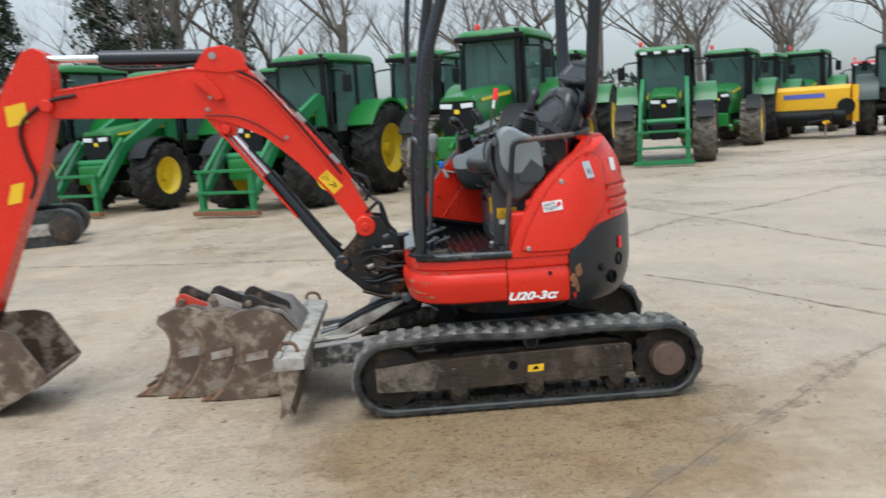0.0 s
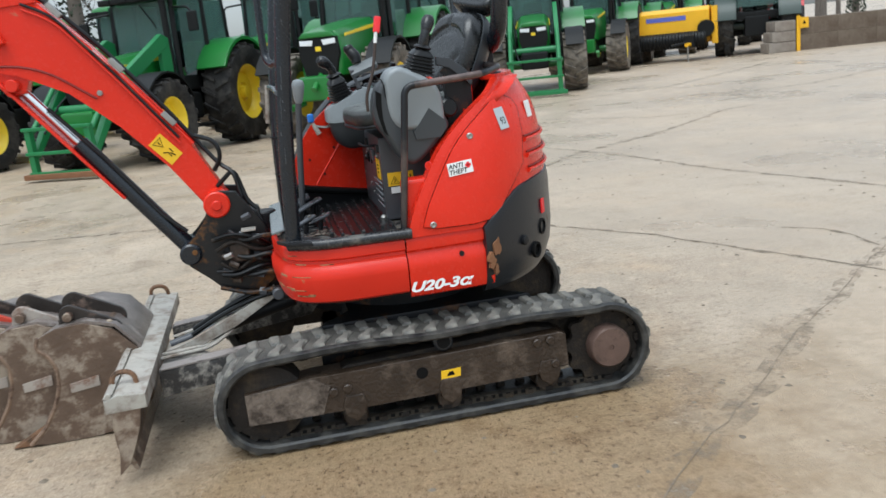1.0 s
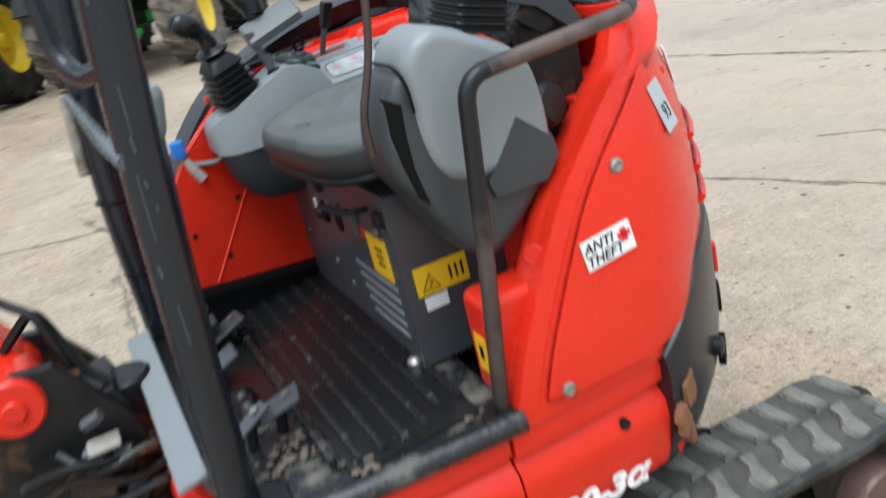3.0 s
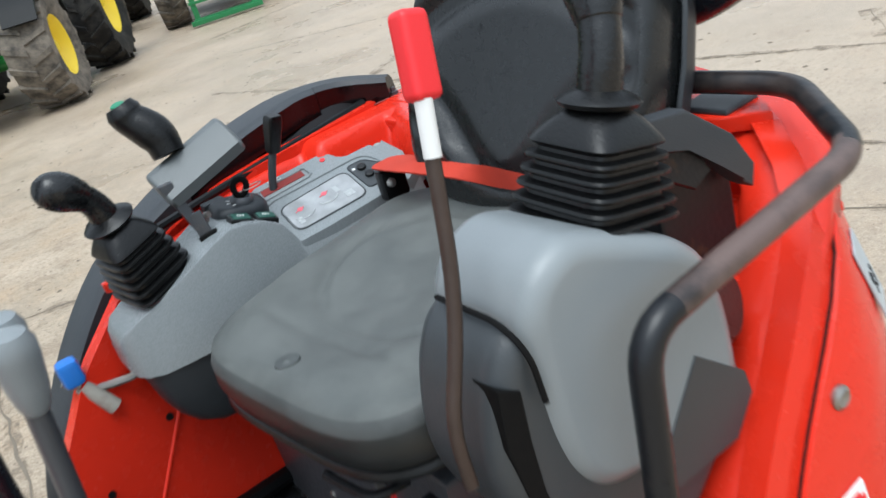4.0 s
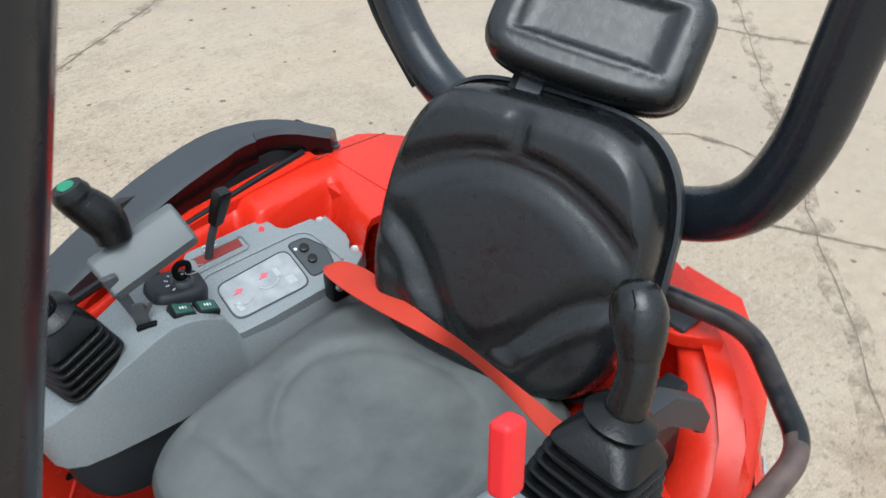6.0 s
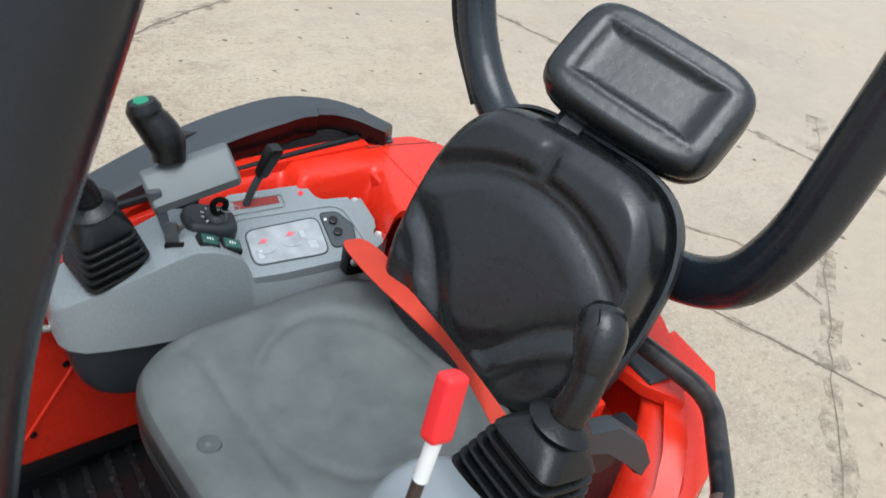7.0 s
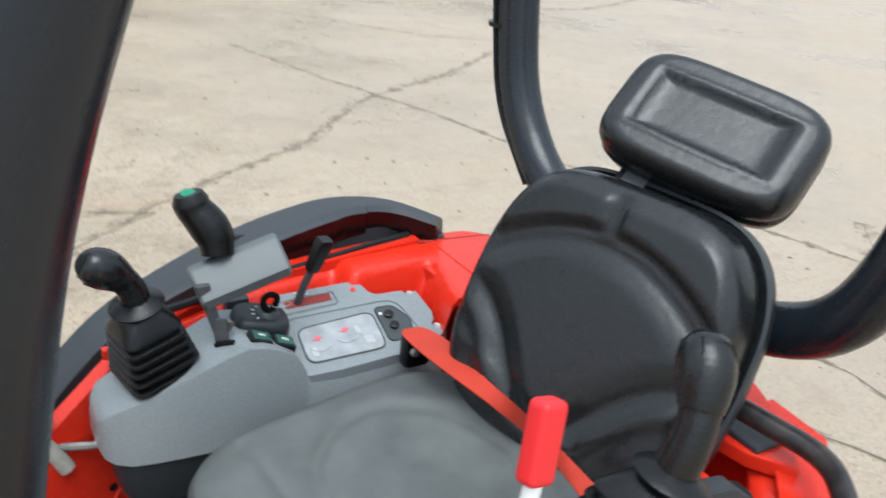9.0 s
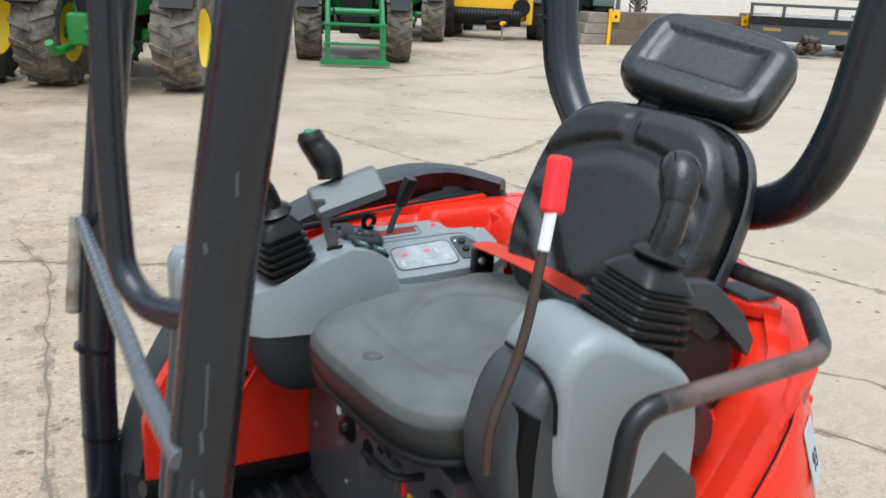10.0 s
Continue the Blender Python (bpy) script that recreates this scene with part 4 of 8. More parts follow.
for y in (0.048, 0.152):
    part("boom_flange", Tb([(-2.40, y, 1.745), (-1.68, y, 1.822), (-1.37, y, 1.80), (-1.20, y, 1.61), (-1.02, y, 1.385), (-0.85, y, 1.165)], 0.008, 6, 0.08), RED, boom)
    part("cylinder_lug", P([(-1.66, 1.82), (-1.58, 1.93), (-1.48, 1.94), (-1.40, 1.905), (-1.36, 1.80), (-1.5, 1.79)], 'y', y - 0.012, y + 0.012, 0.005), RED, boom)
for a, b in ((-1.30, 1.765), (-1.10, 1.525), (-0.93, 1.285)):
    part("pipe_clamp", box(bmesh.new(), (-0.035, -0.012, -0.012), (0.035, 0.012, 0.012), 0.004, 2, basis((a, 0.04, b), (0.62, 0, -0.78), (0, 1, 0))), ZINC, boom)
for k in range(2):
    part("boom_pipe", Tb([(-1.42, 0.036, 1.80 - 0.022 * k), (-1.31, 0.034, 1.745 - 0.022 * k), (-1.11, 0.034, 1.49 - 0.022 * k), (-0.90, 0.034, 1.20 - 0.022 * k)], 0.0055, 8, 0.06), RED_WORN if k else BLACK_WORN, boom)
part("boom_weld", Tb([(-1.62, 0.042, 1.57), (-1.47, 0.042, 1.56), (-1.36, 0.042, 1.52), (-1.20, 0.042, 1.40)], 0.005, 8, 0.08), RED_GROOVE_SHADE, boom)
part("cylinder_pin", C((-1.545, 0.025, 1.885), (-1.545, 0.175, 1.885), 0.02, seg=14), ZINC, boom)
part("rod_eye_lug", P([(-1.62, 1.555), (-1.54, 1.44), (-1.47, 1.45), (-1.44, 1.53)], 'y', 0.06, 0.14, 0.008), RED, boom)
part("work_lamp_bracket", P([(-1.66, 1.755), (-1.60, 1.79), (-1.52, 1.70), (-1.50, 1.655), (-1.54, 1.64)], 'y', 0.005, 0.045, 0.006), RED, boom)
part("lift_pin", C((-1.51, 0.01, 1.485), (-1.51, 0.19, 1.485), 0.026, seg=16, bev=0.004), RED_WORN, boom)
part("foot_pin", C((-0.785, -0.104, 0.908), (-0.785, 0.17, 0.908), 0.022, seg=18, bev=0.004), RED_WORN, boom)
part("foot_boss", C((-0.785, -0.094, 0.91), (-0.785, 0.18, 0.91), 0.056, seg=26, bev=0.006), RED, boom)
for x, z in ((-1.185, 1.42), (-1.58, 1.665), (-1.60, 1.60)):
    part("boom_bolt", C((x, 0.036, z), (x, 0.05, z), 0.013, seg=6, bev=0.002), ZINC, boom)
dx, dz = 0.61, -0.79
warn = bmesh.new()
c0 = Vector((-1.005, 0, 1.205))
u, v = Vector((0.645, 0, -0.76)), Vector((0.76, 0, 0.645))
prism(warn, [tuple((c0 + u * a + v * b).xz) for a, b in ((0, -0.035), (0.125, -0.035), (0.125, 0.035), (0, 0.035))], 'y', 0.0425, 0.0455)
decal = part("warning_decal", warn, YELLOW, boom, "yellow warning decal")
tri_ = [c0 + u * a + v * b for a, b in ((0.012, -0.022), (0.012, 0.022), (0.048, 0.0))]
part("decal_mark", Tb([(p.x, 0.0424, p.z) for p in tri_], 0.0022, 6, closed=True), INK_AND_HOLES, decal)
for pts_ in (((0.020, 0.0), (0.034, 0.0)), ((0.066, -0.018), (0.080, -0.002), (0.100, -0.006)), ((0.070, 0.014), (0.092, 0.012)), ((0.086, 0.002), (0.108, 0.010))):
    part("decal_mark", Tb([((c0 + u * a + v * b).x, 0.0424, (c0 + u * a + v * b).z) for a, b in pts_], 0.0026, 6), INK_AND_HOLES, decal)
part("boom_hose", Tb([(-0.78, 0.05, 0.97), (-0.70, 0.03, 1.04), (-0.68, 0.02, 0.98), (-0.66, 0.0, 0.90), (-0.62, -0.02, 0.86)], 0.010, 8, 0.05), RUBBER, boom)
part("boom_hose", Tb([(-1.42, 0.10, 1.87), (-1.33, 0.08, 1.80), (-1.15, 0.09, 1.60), (-0.95, 0.09, 1.34), (-0.82, 0.09, 1.15), (-0.75, 0.06, 1.06), (-0.70, 0.02, 1.03), (-0.68, 0.0, 0.92)], 0.010, 8, 0.06), RUBBER, boom)
part("boom_hose", Tb([(-0.84, 0.06, 1.20), (-0.76, 0.05, 1.17), (-0.74, 0.04, 1.10), (-0.78, 0.06, 1.04)], 0.010, 8, 0.04), RUBBER, boom)
part("name_strip", P([(-1.19, 1.585), (-1.06, 1.415), (-1.05, 1.425), (-1.18, 1.597)], 'y', 0.0425, 0.045), WHITE, boom)
# lift cylinder, with its guard
part("lift_barrel", C((-0.93, 0.04, 0.715), (-1.31, 0.075, 1.225), 0.038, seg=20, bev=0.006), BLACK_PAINT, digger, "black lift cylinder barrel")
part("lift_rod", C((-1.30, 0.075, 1.212), (-1.51, 0.095, 1.485), 0.020, seg=16), CHROME, digger, "bright steel cylinder rod")
part("lift_eye", C((-0.925, -0.092, 0.712), (-0.925, 0.17, 0.712), 0.046, seg=24, bev=0.008), BLACK_PAINT, digger)
part("lift_eye_bolt", C((-0.905, -0.104, 0.722), (-0.905, -0.09, 0.722), 0.012, seg=6), BRACKET, digger)
gd = bmesh.new()
gm = basis((-1.36, 0.03, 1.235), (0.60, 0, -0.80), (0, 1, 0))
box(gd, (-0.34, -0.01, -0.006), (0.33, 0.11, 0.006), 0.004, 1, gm)
part("rod_guard", gd, RED, digger, "orange-red cylinder guard plate")
part("guard_hose", Tb([(-1.40, 0.05, 1.38), (-1.22, 0.04, 1.16), (-1.02, 0.02, 0.88), (-0.93, 0.0, 0.80)], 0.009, 8), RUBBER, digger)
# arm cylinder on top of the boom
part("arm_cylinder_barrel", C((-1.545, 0.10, 1.885), (-2.17, 0.10, 1.912), 0.042, seg=20, bev=0.006), BLACK_PAINT, digger, "black arm cylinder barrel")
part("arm_cylinder_rod", C((-2.16, 0.10, 1.912), (-2.50, 0.10, 1.925), 0.021, seg=16), CHROME, digger)
part("arm_cylinder_hose", Tb([(-1.60, 0.06, 1.85), (-1.80, 0.06, 1.835), (-2.05, 0.06, 1.845), (-2.15, 0.07, 1.87)], 0.010, 8, 0.05), RUBBER, digger)
arm_out = [(-2.555, 1.965), (-2.50, 1.985), (-2.445, 1.955), (-2.415, 1.86), (-2.43, 1.66), (-2.52, 1.36), (-2.66, 1.08), (-2.86, 0.62), (-2.93, 0.50), (-3.0, 0.50), (-2.99, 0.62), (-2.86, 1.10), (-2.77, 1.55), (-2.68, 1.78)]
arm = part("dipper_arm", P(arm_out, 'y', 0.03, 0.17, 0.006), RED, digger, "orange-red dipper arm")
part("arm_pin", C((-2.455, 0.0, 1.67), (-2.455, 0.20, 1.67), 0.035, seg=18, bev=0.005), RED_WORN, arm)
part("arm_decal", P([(-2.68, 1.68), (-2.57, 1.70), (-2.565, 1.59), (-2.675, 1.57)], 'y', 0.0265, 0.029), YELLOW, arm)
part("arm_decal", P([(-2.70, 1.26), (-2.63, 1.27), (-2.66, 1.16), (-2.735, 1.15)], 'y', 0.0265, 0.029), YELLOW, arm)
part("arm_hose", Tb([(-2.30, 0.04, 1.72), (-2.46, 0.02, 1.70), (-2.62, 0.015, 1.58), (-2.60, 0.015, 1.42), (-2.55, 0.015, 1.28), (-2.60, 0.015, 1.18)], 0.011, 8, 0.08), RUBBER, arm)
bp_ = [(-2.80, 0.50), (-2.72, 0.475), (-2.565, 0.215), (-2.60, 0.17), (-2.92, 0.01), (-3.12, 0.02), (-3.24, 0.16), (-3.22, 0.36), (-3.08, 0.50)]
back = [(-2.565, 0.215), (-2.60, 0.17), (-2.92, 0.01), (-3.12, 0.02), (-3.24, 0.16), (-3.22, 0.36), (-3.08, 0.50)]
inside = [(-2.90 + (a + 2.90) * 0.95, 0.27 + (b - 0.27) * 0.95) for a, b in back]
bucket_on = part("digging_bucket", loft(bmesh.new(), [[Vector((a, y, b)) for a, b in back + inside[::-1]] for y in (-0.15, 0.33)]), BUCKET, digger, "brown rusty digging bucket on the arm")
for y0, y1 in ((-0.17, -0.15), (0.33, 0.35)):
    part("bucket_side", P(bp_, 'y', y0, y1, 0.003), BUCKET, bucket_on)
part("bucket_link", P([(-2.95, 0.62), (-2.88, 0.60), (-2.95, 0.44), (-3.05, 0.45)], 'y', 0.0, 0.2, 0.005), BLACK_WORN, digger)

# ---- house of the excavator: floor, skirts, covers ----
def wall_sweep(plan, profile):
    """A panel that follows a plan line; profile is (out, z) from the plan line."""
    pts = [Vector((x, y, 0)) for x, y in plan]
    rings = []
    for i, p in enumerate(pts):
        d = (pts[min(i + 1, len(pts) - 1)] - pts[max(i - 1, 0)]).normalized()
        nrm = Vector((d.y, -d.x, 0))
        rings.append([p + nrm * o + Vector((0, 0, z)) for o, z in profile])
    bm = bmesh.new()
    loft(bm, rings, caps=True)
    return bm


def smooth_line(pts, rad, steps=6):
    return [(p.x, p.y) for p in fillet([(x, y, 0) for x, y in pts], rad, steps)]


skirt_plan = smooth_line([(-0.570, 0.05), (-0.566, -0.30), (-0.515, -0.512), (-0.36, -0.588), (-0.08, -0.596)], 0.16)
skirt_prof = [(-0.02, 0.772), (0.004, 0.768), (0.012, 0.755), (0.012, 0.722), (-0.004, 0.712), (-0.002, 0.700), (0.018, 0.686), (0.026, 0.660), (0.026, 0.640), (0.018, 0.595), (0.004, 0.552), (-0.02, 0.540), (-0.03, 0.56)]
part("front_skirt", wall_sweep(skirt_plan, skirt_prof), RED_WORN, digger, "scraped orange-red front skirt panel")
rnd_s = random.Random(14)
outer_prof = [(0.012, 0.755), (0.012, 0.722), (-0.004, 0.712), (-0.002, 0.700), (0.018, 0.686), (0.026, 0.660), (0.026, 0.640), (0.018, 0.595), (0.004, 0.552)]
for k in range(16):
    i = rnd_s.randrange(4, len(skirt_plan) - 4)
    line = skirt_plan[i:i + rnd_s.choice((2, 3, 3, 4))]
    z0 = rnd_s.choice((0.565, 0.575, 0.60, 0.655, 0.70, 0.735)) + rnd_s.uniform(-0.006, 0.006)
    hgt = rnd_s.uniform(0.0025, 0.008)
    o0, o1 = (float(np.interp(-z, [-q[1] for q in outer_prof], [q[0] for q in outer_prof])) + 0.0012 for z in (z0, z0 + hgt))
    part("scrape_mark", wall_sweep(line, [(o0 - 0.002, z0), (o0, z0), (o1, z0 + hgt), (o1 - 0.002, z0 + hgt)]), SCRAPE, digger)
skirt2 = [(-0.075, -0.596), (0.05, -0.596), (0.16, -0.592), (0.268, -0.585)]
prof2 = [(-0.02, 0.766), (0.012, 0.762), (0.018, 0.745), (0.016, 0.715), (0.004, 0.705), (0.004, 0.695), (0.020, 0.675), (0.024, 0.640), (0.014, 0.560), (0.002, 0.528), (-0.02, 0.518), (-0.03, 0.54)]
side_skirt = part("side_skirt", wall_sweep(skirt2, prof2), RED, digger, "orange-red side skirt panel with white model lettering")
part("skirt_bolt", C((0.138, -0.619, 0.674), (0.138, -0.59, 0.674), 0.010, seg=12), BLACK_WORN, side_skirt)


def lettering(text, size, m, mat, parent, name="lettering", shear=0.0, depth=0.0006, bold=0.0):
    cu = bpy.data.curves.new(name, 'FONT')
    cu.offset = bold
    cu.body, cu.size, cu.extrude, cu.shear, cu.align_x, cu.align_y = text, size, depth, shear, 'CENTER', 'CENTER'
    tmp = bpy.data.objects.new(name, cu)
    me = bpy.data.meshes.new_from_object(tmp)
    bpy.data.objects.remove(tmp)
    me.materials.clear()
    me.materials.append(mat)
    ob = new(name, me)
    ob.parent = parent
    ob.matrix_basis = m
    return ob


side_up = basis((0, 0, 0), (1, 0.01, -0.015), (0, 0.12, 1))
mm = side_up.copy()
mm.translation = (0.040, -0.6215, 0.566)
lettering("U20-3α", 0.053, mm @ Matrix.Diagonal((1.45, 1.0, 1, 1)), WHITE, side_skirt, "model_lettering", 0.32, 0.0012, 0.0018)

# floor with its ribbed mat
part("deck_frame", P([(-0.535, 0.25), (-0.53, -0.32), (-0.49, -0.48), (-0.36, -0.555), (-0.05, -0.57), (0.22, -0.56), (0.48, -0.4), (0.55, -0.1), (0.5, 0.25), (0.25, 0.40), (-0.40, 0.36)], 'z', 0.53, 0.74, 0.01), BLACK_WORN, digger)
floor_ob = part("floor_plate", P([(-0.560, 0.20), (-0.553, -0.31), (-0.51, -0.49), (-0.39, -0.565), (-0.045, -0.60), (-0.045, -0.30), (0.1, -0.3), (0.1, 0.30), (-0.40, 0.34)], 'z', 0.742, 0.790, 0.005), FLOOR_STEEL, digger, "black steel cab floor with dried mud")
part("floor_sill", P([(-0.46, 0.135), (-0.28, 0.205), (-0.06, 0.285), (-0.06, 0.36), (-0.46, 0.33)], 'z', 0.74, 0.885, 0.006), BLACK_WORN, digger)
part("floor_edge", Tb([(-0.515, -0.525, 0.783), (-0.40, -0.590, 0.783), (-0.05, -0.615, 0.783)], 0.022, 10, 0.06), FLOOR_STEEL, floor_ob)
mat_ob = part("floor_mat", B((-0.33, -0.56, 0.788), (-0.095, 0.29, 0.797), 0.003), FLOOR_MAT, floor_ob, "scuffed black ribbed rubber floor mat")
for k in range(6):
    x = -0.312 + 0.0405 * k
    part("mat_rib", B((x, -0.54 if k < 4 else -0.50, 0.796), (x + 0.013, 0.26, 0.8065), 0.003, 2), MAT_RIB, mat_ob)
part("mat_edge", B((-0.352, -0.52, 0.790), (-0.338, 0.27, 0.812), 0.004, 2), MAT_RIB, mat_ob)
rnd_m = random.Random(21)
crumbs = bmesh.new()
for x, y, r in ((-0.395, -0.41, 0.030), (-0.36, -0.45, 0.020), (-0.30, -0.545, 0.022), (-0.235, -0.535, 0.016), (-0.43, -0.455, 0.022), (-0.12, -0.555, 0.014), (-0.41, 0.16, 0.024)):
    for _ in range(14):
        q = r * rnd_m.uniform(0.12, 0.34)
        bmesh.ops.create_icosphere(crumbs, subdivisions=1, radius=q, matrix=Matrix.Translation((x + rnd_m.gauss(0, r * 0.6), y + rnd_m.gauss(0, r * 0.6), 0.795 + q * 0.1)) @ Matrix.Diagonal((1.3, 1, 0.4, 1)))
tagged(part("mud_crumbs", crumbs, PALE_MUD, floor_ob, "dried pale mud crumbs on the floor", smooth=False), kind="stuff")
part("pedal_plate", B((-0.54, -0.30, 0.788), (-0.345, 0.30, 0.796), 0.003), FLOOR_MAT, floor_ob)
for y, w in ((-0.12, 0.06), (0.06, 0.05), (0.15, 0.05)):
    m = Matrix.Translation((-0.43, y, 0.85)) @ Matrix.Rotation(radians(-25), 4, 'Y')
    ped = part("pedal", box(bmesh.new(), (-0.045, -w / 2, -0.006), (0.045, w / 2, 0.006), 0.005, 2, m), STEEL_GREY, digger, "worn black foot pedal")
    part("pedal_stem", C((-0.44, y, 0.785), (-0.43, y, 0.845), 0.012, seg=10), BLACK_WORN, ped)
for x, y, w, d in ((-0.375, 0.055, 0.055, 8), (-0.372, -0.345, 0.060, -12), (-0.43, -0.36, 0.03, 20)):
    m = Matrix.Translation((x, y, 0.842)) @ Matrix.Rotation(radians(d), 4, 'Z') @ Matrix.Rotation(radians(-20), 4, 'Y')
    ped = part("pedal", box(bmesh.new(), (-0.040, -w / 2, -0.005), (0.040, w / 2, 0.005), 0.004, 2, m), STEEL_GREY, digger, "worn grey foot pedal")
    part("pedal_stem", C((x - 0.01, y, 0.785), (x, y, 0.838), 0.010, seg=10), BLACK_WORN, ped)
    part("pedal_bolt", C(m @ Vector((0.018, 0, 0.004)), m @ Vector((0.018, 0, 0.012)), 0.008, seg=6), ZINC, ped)
for y in (-0.225, -0.27):
    part("pedal_boot", lathe(bmesh.new(), [(0.030, 0), (0.030, 0.006), (0.022, 0.012), (0.026, 0.018), (0.018, 0.026), (0.022, 0.032), (0.012, 0.042)], (-0.415, y, 0.795), (0, 0, 1), 14), RUBBER, digger)
for k, y in enumerate((-0.03, 0.03)):
    part("travel_lever", Tb([(-0.43, y, 0.80), (-0.410, y - 0.03, 1.05), (-0.380, y - 0.055, 1.34)], 0.0125, 12), STEEL_GREY, digger, "dark grey travel lever")
    part("lever_knob", lathe(bmesh.new(), [(0.012, 0), (0.017, 0.010), (0.021, 0.030), (0.025, 0.068), (0.025, 0.082), (0.019, 0.094), (0.006, 0.099)], (-0.384, y - 0.052, 1.292), (0.10, -0.09, 1), 20), COVER_GREY, digger)

# red inner panel at the cab's right side, with its black rim
ip = bmesh.new()
rings = []
for x in np.linspace(-0.43, 0.30, 30):
    zl = float(np.interp(x, [-0.43, -0.30, -0.10, 0.30], [0.90, 0.86, 0.82, 0.80]))
    zu = float(np.interp(x, [-0.43, -0.40, -0.32, -0.20, -0.02, 0.30], [1.02, 1.09, 1.19, 1.28, 1.33, 1.34]))
    y = 0.15 + 0.34 * (min(x, -0.1) + 0.40) + 0.10 * max(0, x + 0.1)
    rings.append([Vector((x, y, zl)), Vector((x, y, zu)), Vector((x, y + 0.035, zu)), Vector((x, y + 0.035, zl))])
loft(ip, rings)
inner_ob = part("inner_side_panel", ip, RED, digger, "orange-red ribbed inner cab panel")
for x0, x1, crease in ((-0.405, -0.250, False), (-0.345, -0.190, True), (-0.265, -0.140, False)):
    line_ = [(x, 0.1515 + 0.34 * (x + 0.40), z) for x, z in ((x0, 0.90), ((x0 + x1) / 2, 1.0), (x1, 1.10), (x1 + 0.02, 1.11))]
    part("panel_crease" if crease else "panel_groove", Tb(line_, 0.0042 if crease else 0.0013, 8, 0.02), RED if crease else RED_GROOVE_SHADE, inner_ob)
for x, z in ((-0.30, 0.945), (-0.24, 1.06), (-0.36, 1.02)):
    part("panel_hole", C((x, 0.148 + 0.34 * (x + 0.40), z), (x, 0.153 + 0.34 * (x + 0.40), z), 0.006, seg=12), INK_AND_HOLES, inner_ob)
part("panel_foot_rim", Tb([(-0.44, 0.135, 0.905), (-0.28, 0.19, 0.865), (-0.10, 0.25, 0.825)], 0.016, 8, 0.05), RUBBER, inner_ob)

def seal_y(x):
    return float(np.interp(x, [-0.24, -0.05, 0.10, 0.22, 0.30], [0.205, 0.250, 0.278, 0.300, 0.312]))


# right-hand side guard
g_out = [(-0.47, 0.25, 0.88), (-0.43, 0.28, 1.03), (-0.35, 0.305, 1.17), (-0.23, 0.325, 1.290), (-0.11, 0.335, 1.348), (0.02, 0.368, 1.382), (0.17, 0.398, 1.398), (0.28, 0.375, 1.390), (0.345, 0.300, 1.372)]
g_out = fillet(g_out, 0.08, 4)
rings = []
for i, p in enumerate(g_out):
    d = (g_out[min(i + 1, len(g_out) - 1)] - g_out[max(i - 1, 0)]).normalized()
    inn = Vector((d.y, -d.x, 0)).normalized()
    if inn.y > 0:
        inn = -inn
    w = 0.078 * min(1.0, 0.66 + 0.7 * i / len(g_out))
    if i > len(g_out) - 10:
        w *= 0.22 + 0.078 * (len(g_out) - i)
    rings.append([p + Vector((0, 0, -0.05)) - inn * 0.020, p - inn * 0.012 + Vector((0, 0, -0.010)), p, p + inn * w * 0.8, p + inn * w + Vector((0, 0, -0.008)), p + inn * (w * 0.95) + Vector((0, 0, -0.05)), p + inn * 0.02 + Vector((0, 0, -0.055))])
gb_ = bmesh.new()
loft(gb_, rings)
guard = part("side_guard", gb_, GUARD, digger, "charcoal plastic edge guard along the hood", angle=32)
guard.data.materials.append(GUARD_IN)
# faces turned inward are coloured darker than the guard's top
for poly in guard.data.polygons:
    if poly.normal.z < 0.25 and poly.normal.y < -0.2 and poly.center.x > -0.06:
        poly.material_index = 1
sh = bmesh.new()
loft(sh, [[p + Vector((0, 0, -0.045)) for p in g_out] + [p + Vector((0, 0.03, -0.045)) for p in reversed(g_out)],
          [p + Vector((0.0, 0.02, -0.42 if p.z > 1.2 else -0.2)) for p in g_out] + [p + Vector((0, 0.06, -0.42 if p.z > 1.2 else -0.2)) for p in reversed(g_out)]])
part("side_cover", sh, CW_BLACK, digger, "charcoal outer side cover")
gi = bmesh.new()
loft(gi, [[Vector((x, 0.315 - 0.20 * max(0, 0.10 - x) + y, z)) for y, z in ((0, 1.325), (0.012, 1.325), (0.055, 1.372), (0.035, 1.375))] for x in (-0.06, 0.02, 0.10, 0.22, 0.32)])
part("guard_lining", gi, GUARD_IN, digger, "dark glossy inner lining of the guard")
part("guard_seal", Tb([(x, seal_y(x) + 0.006, 1.316 + 0.05 * (x + 0.2)) for x in (-0.20, -0.05, 0.10, 0.20, 0.29)], 0.007, 8), RUBBER, digger)

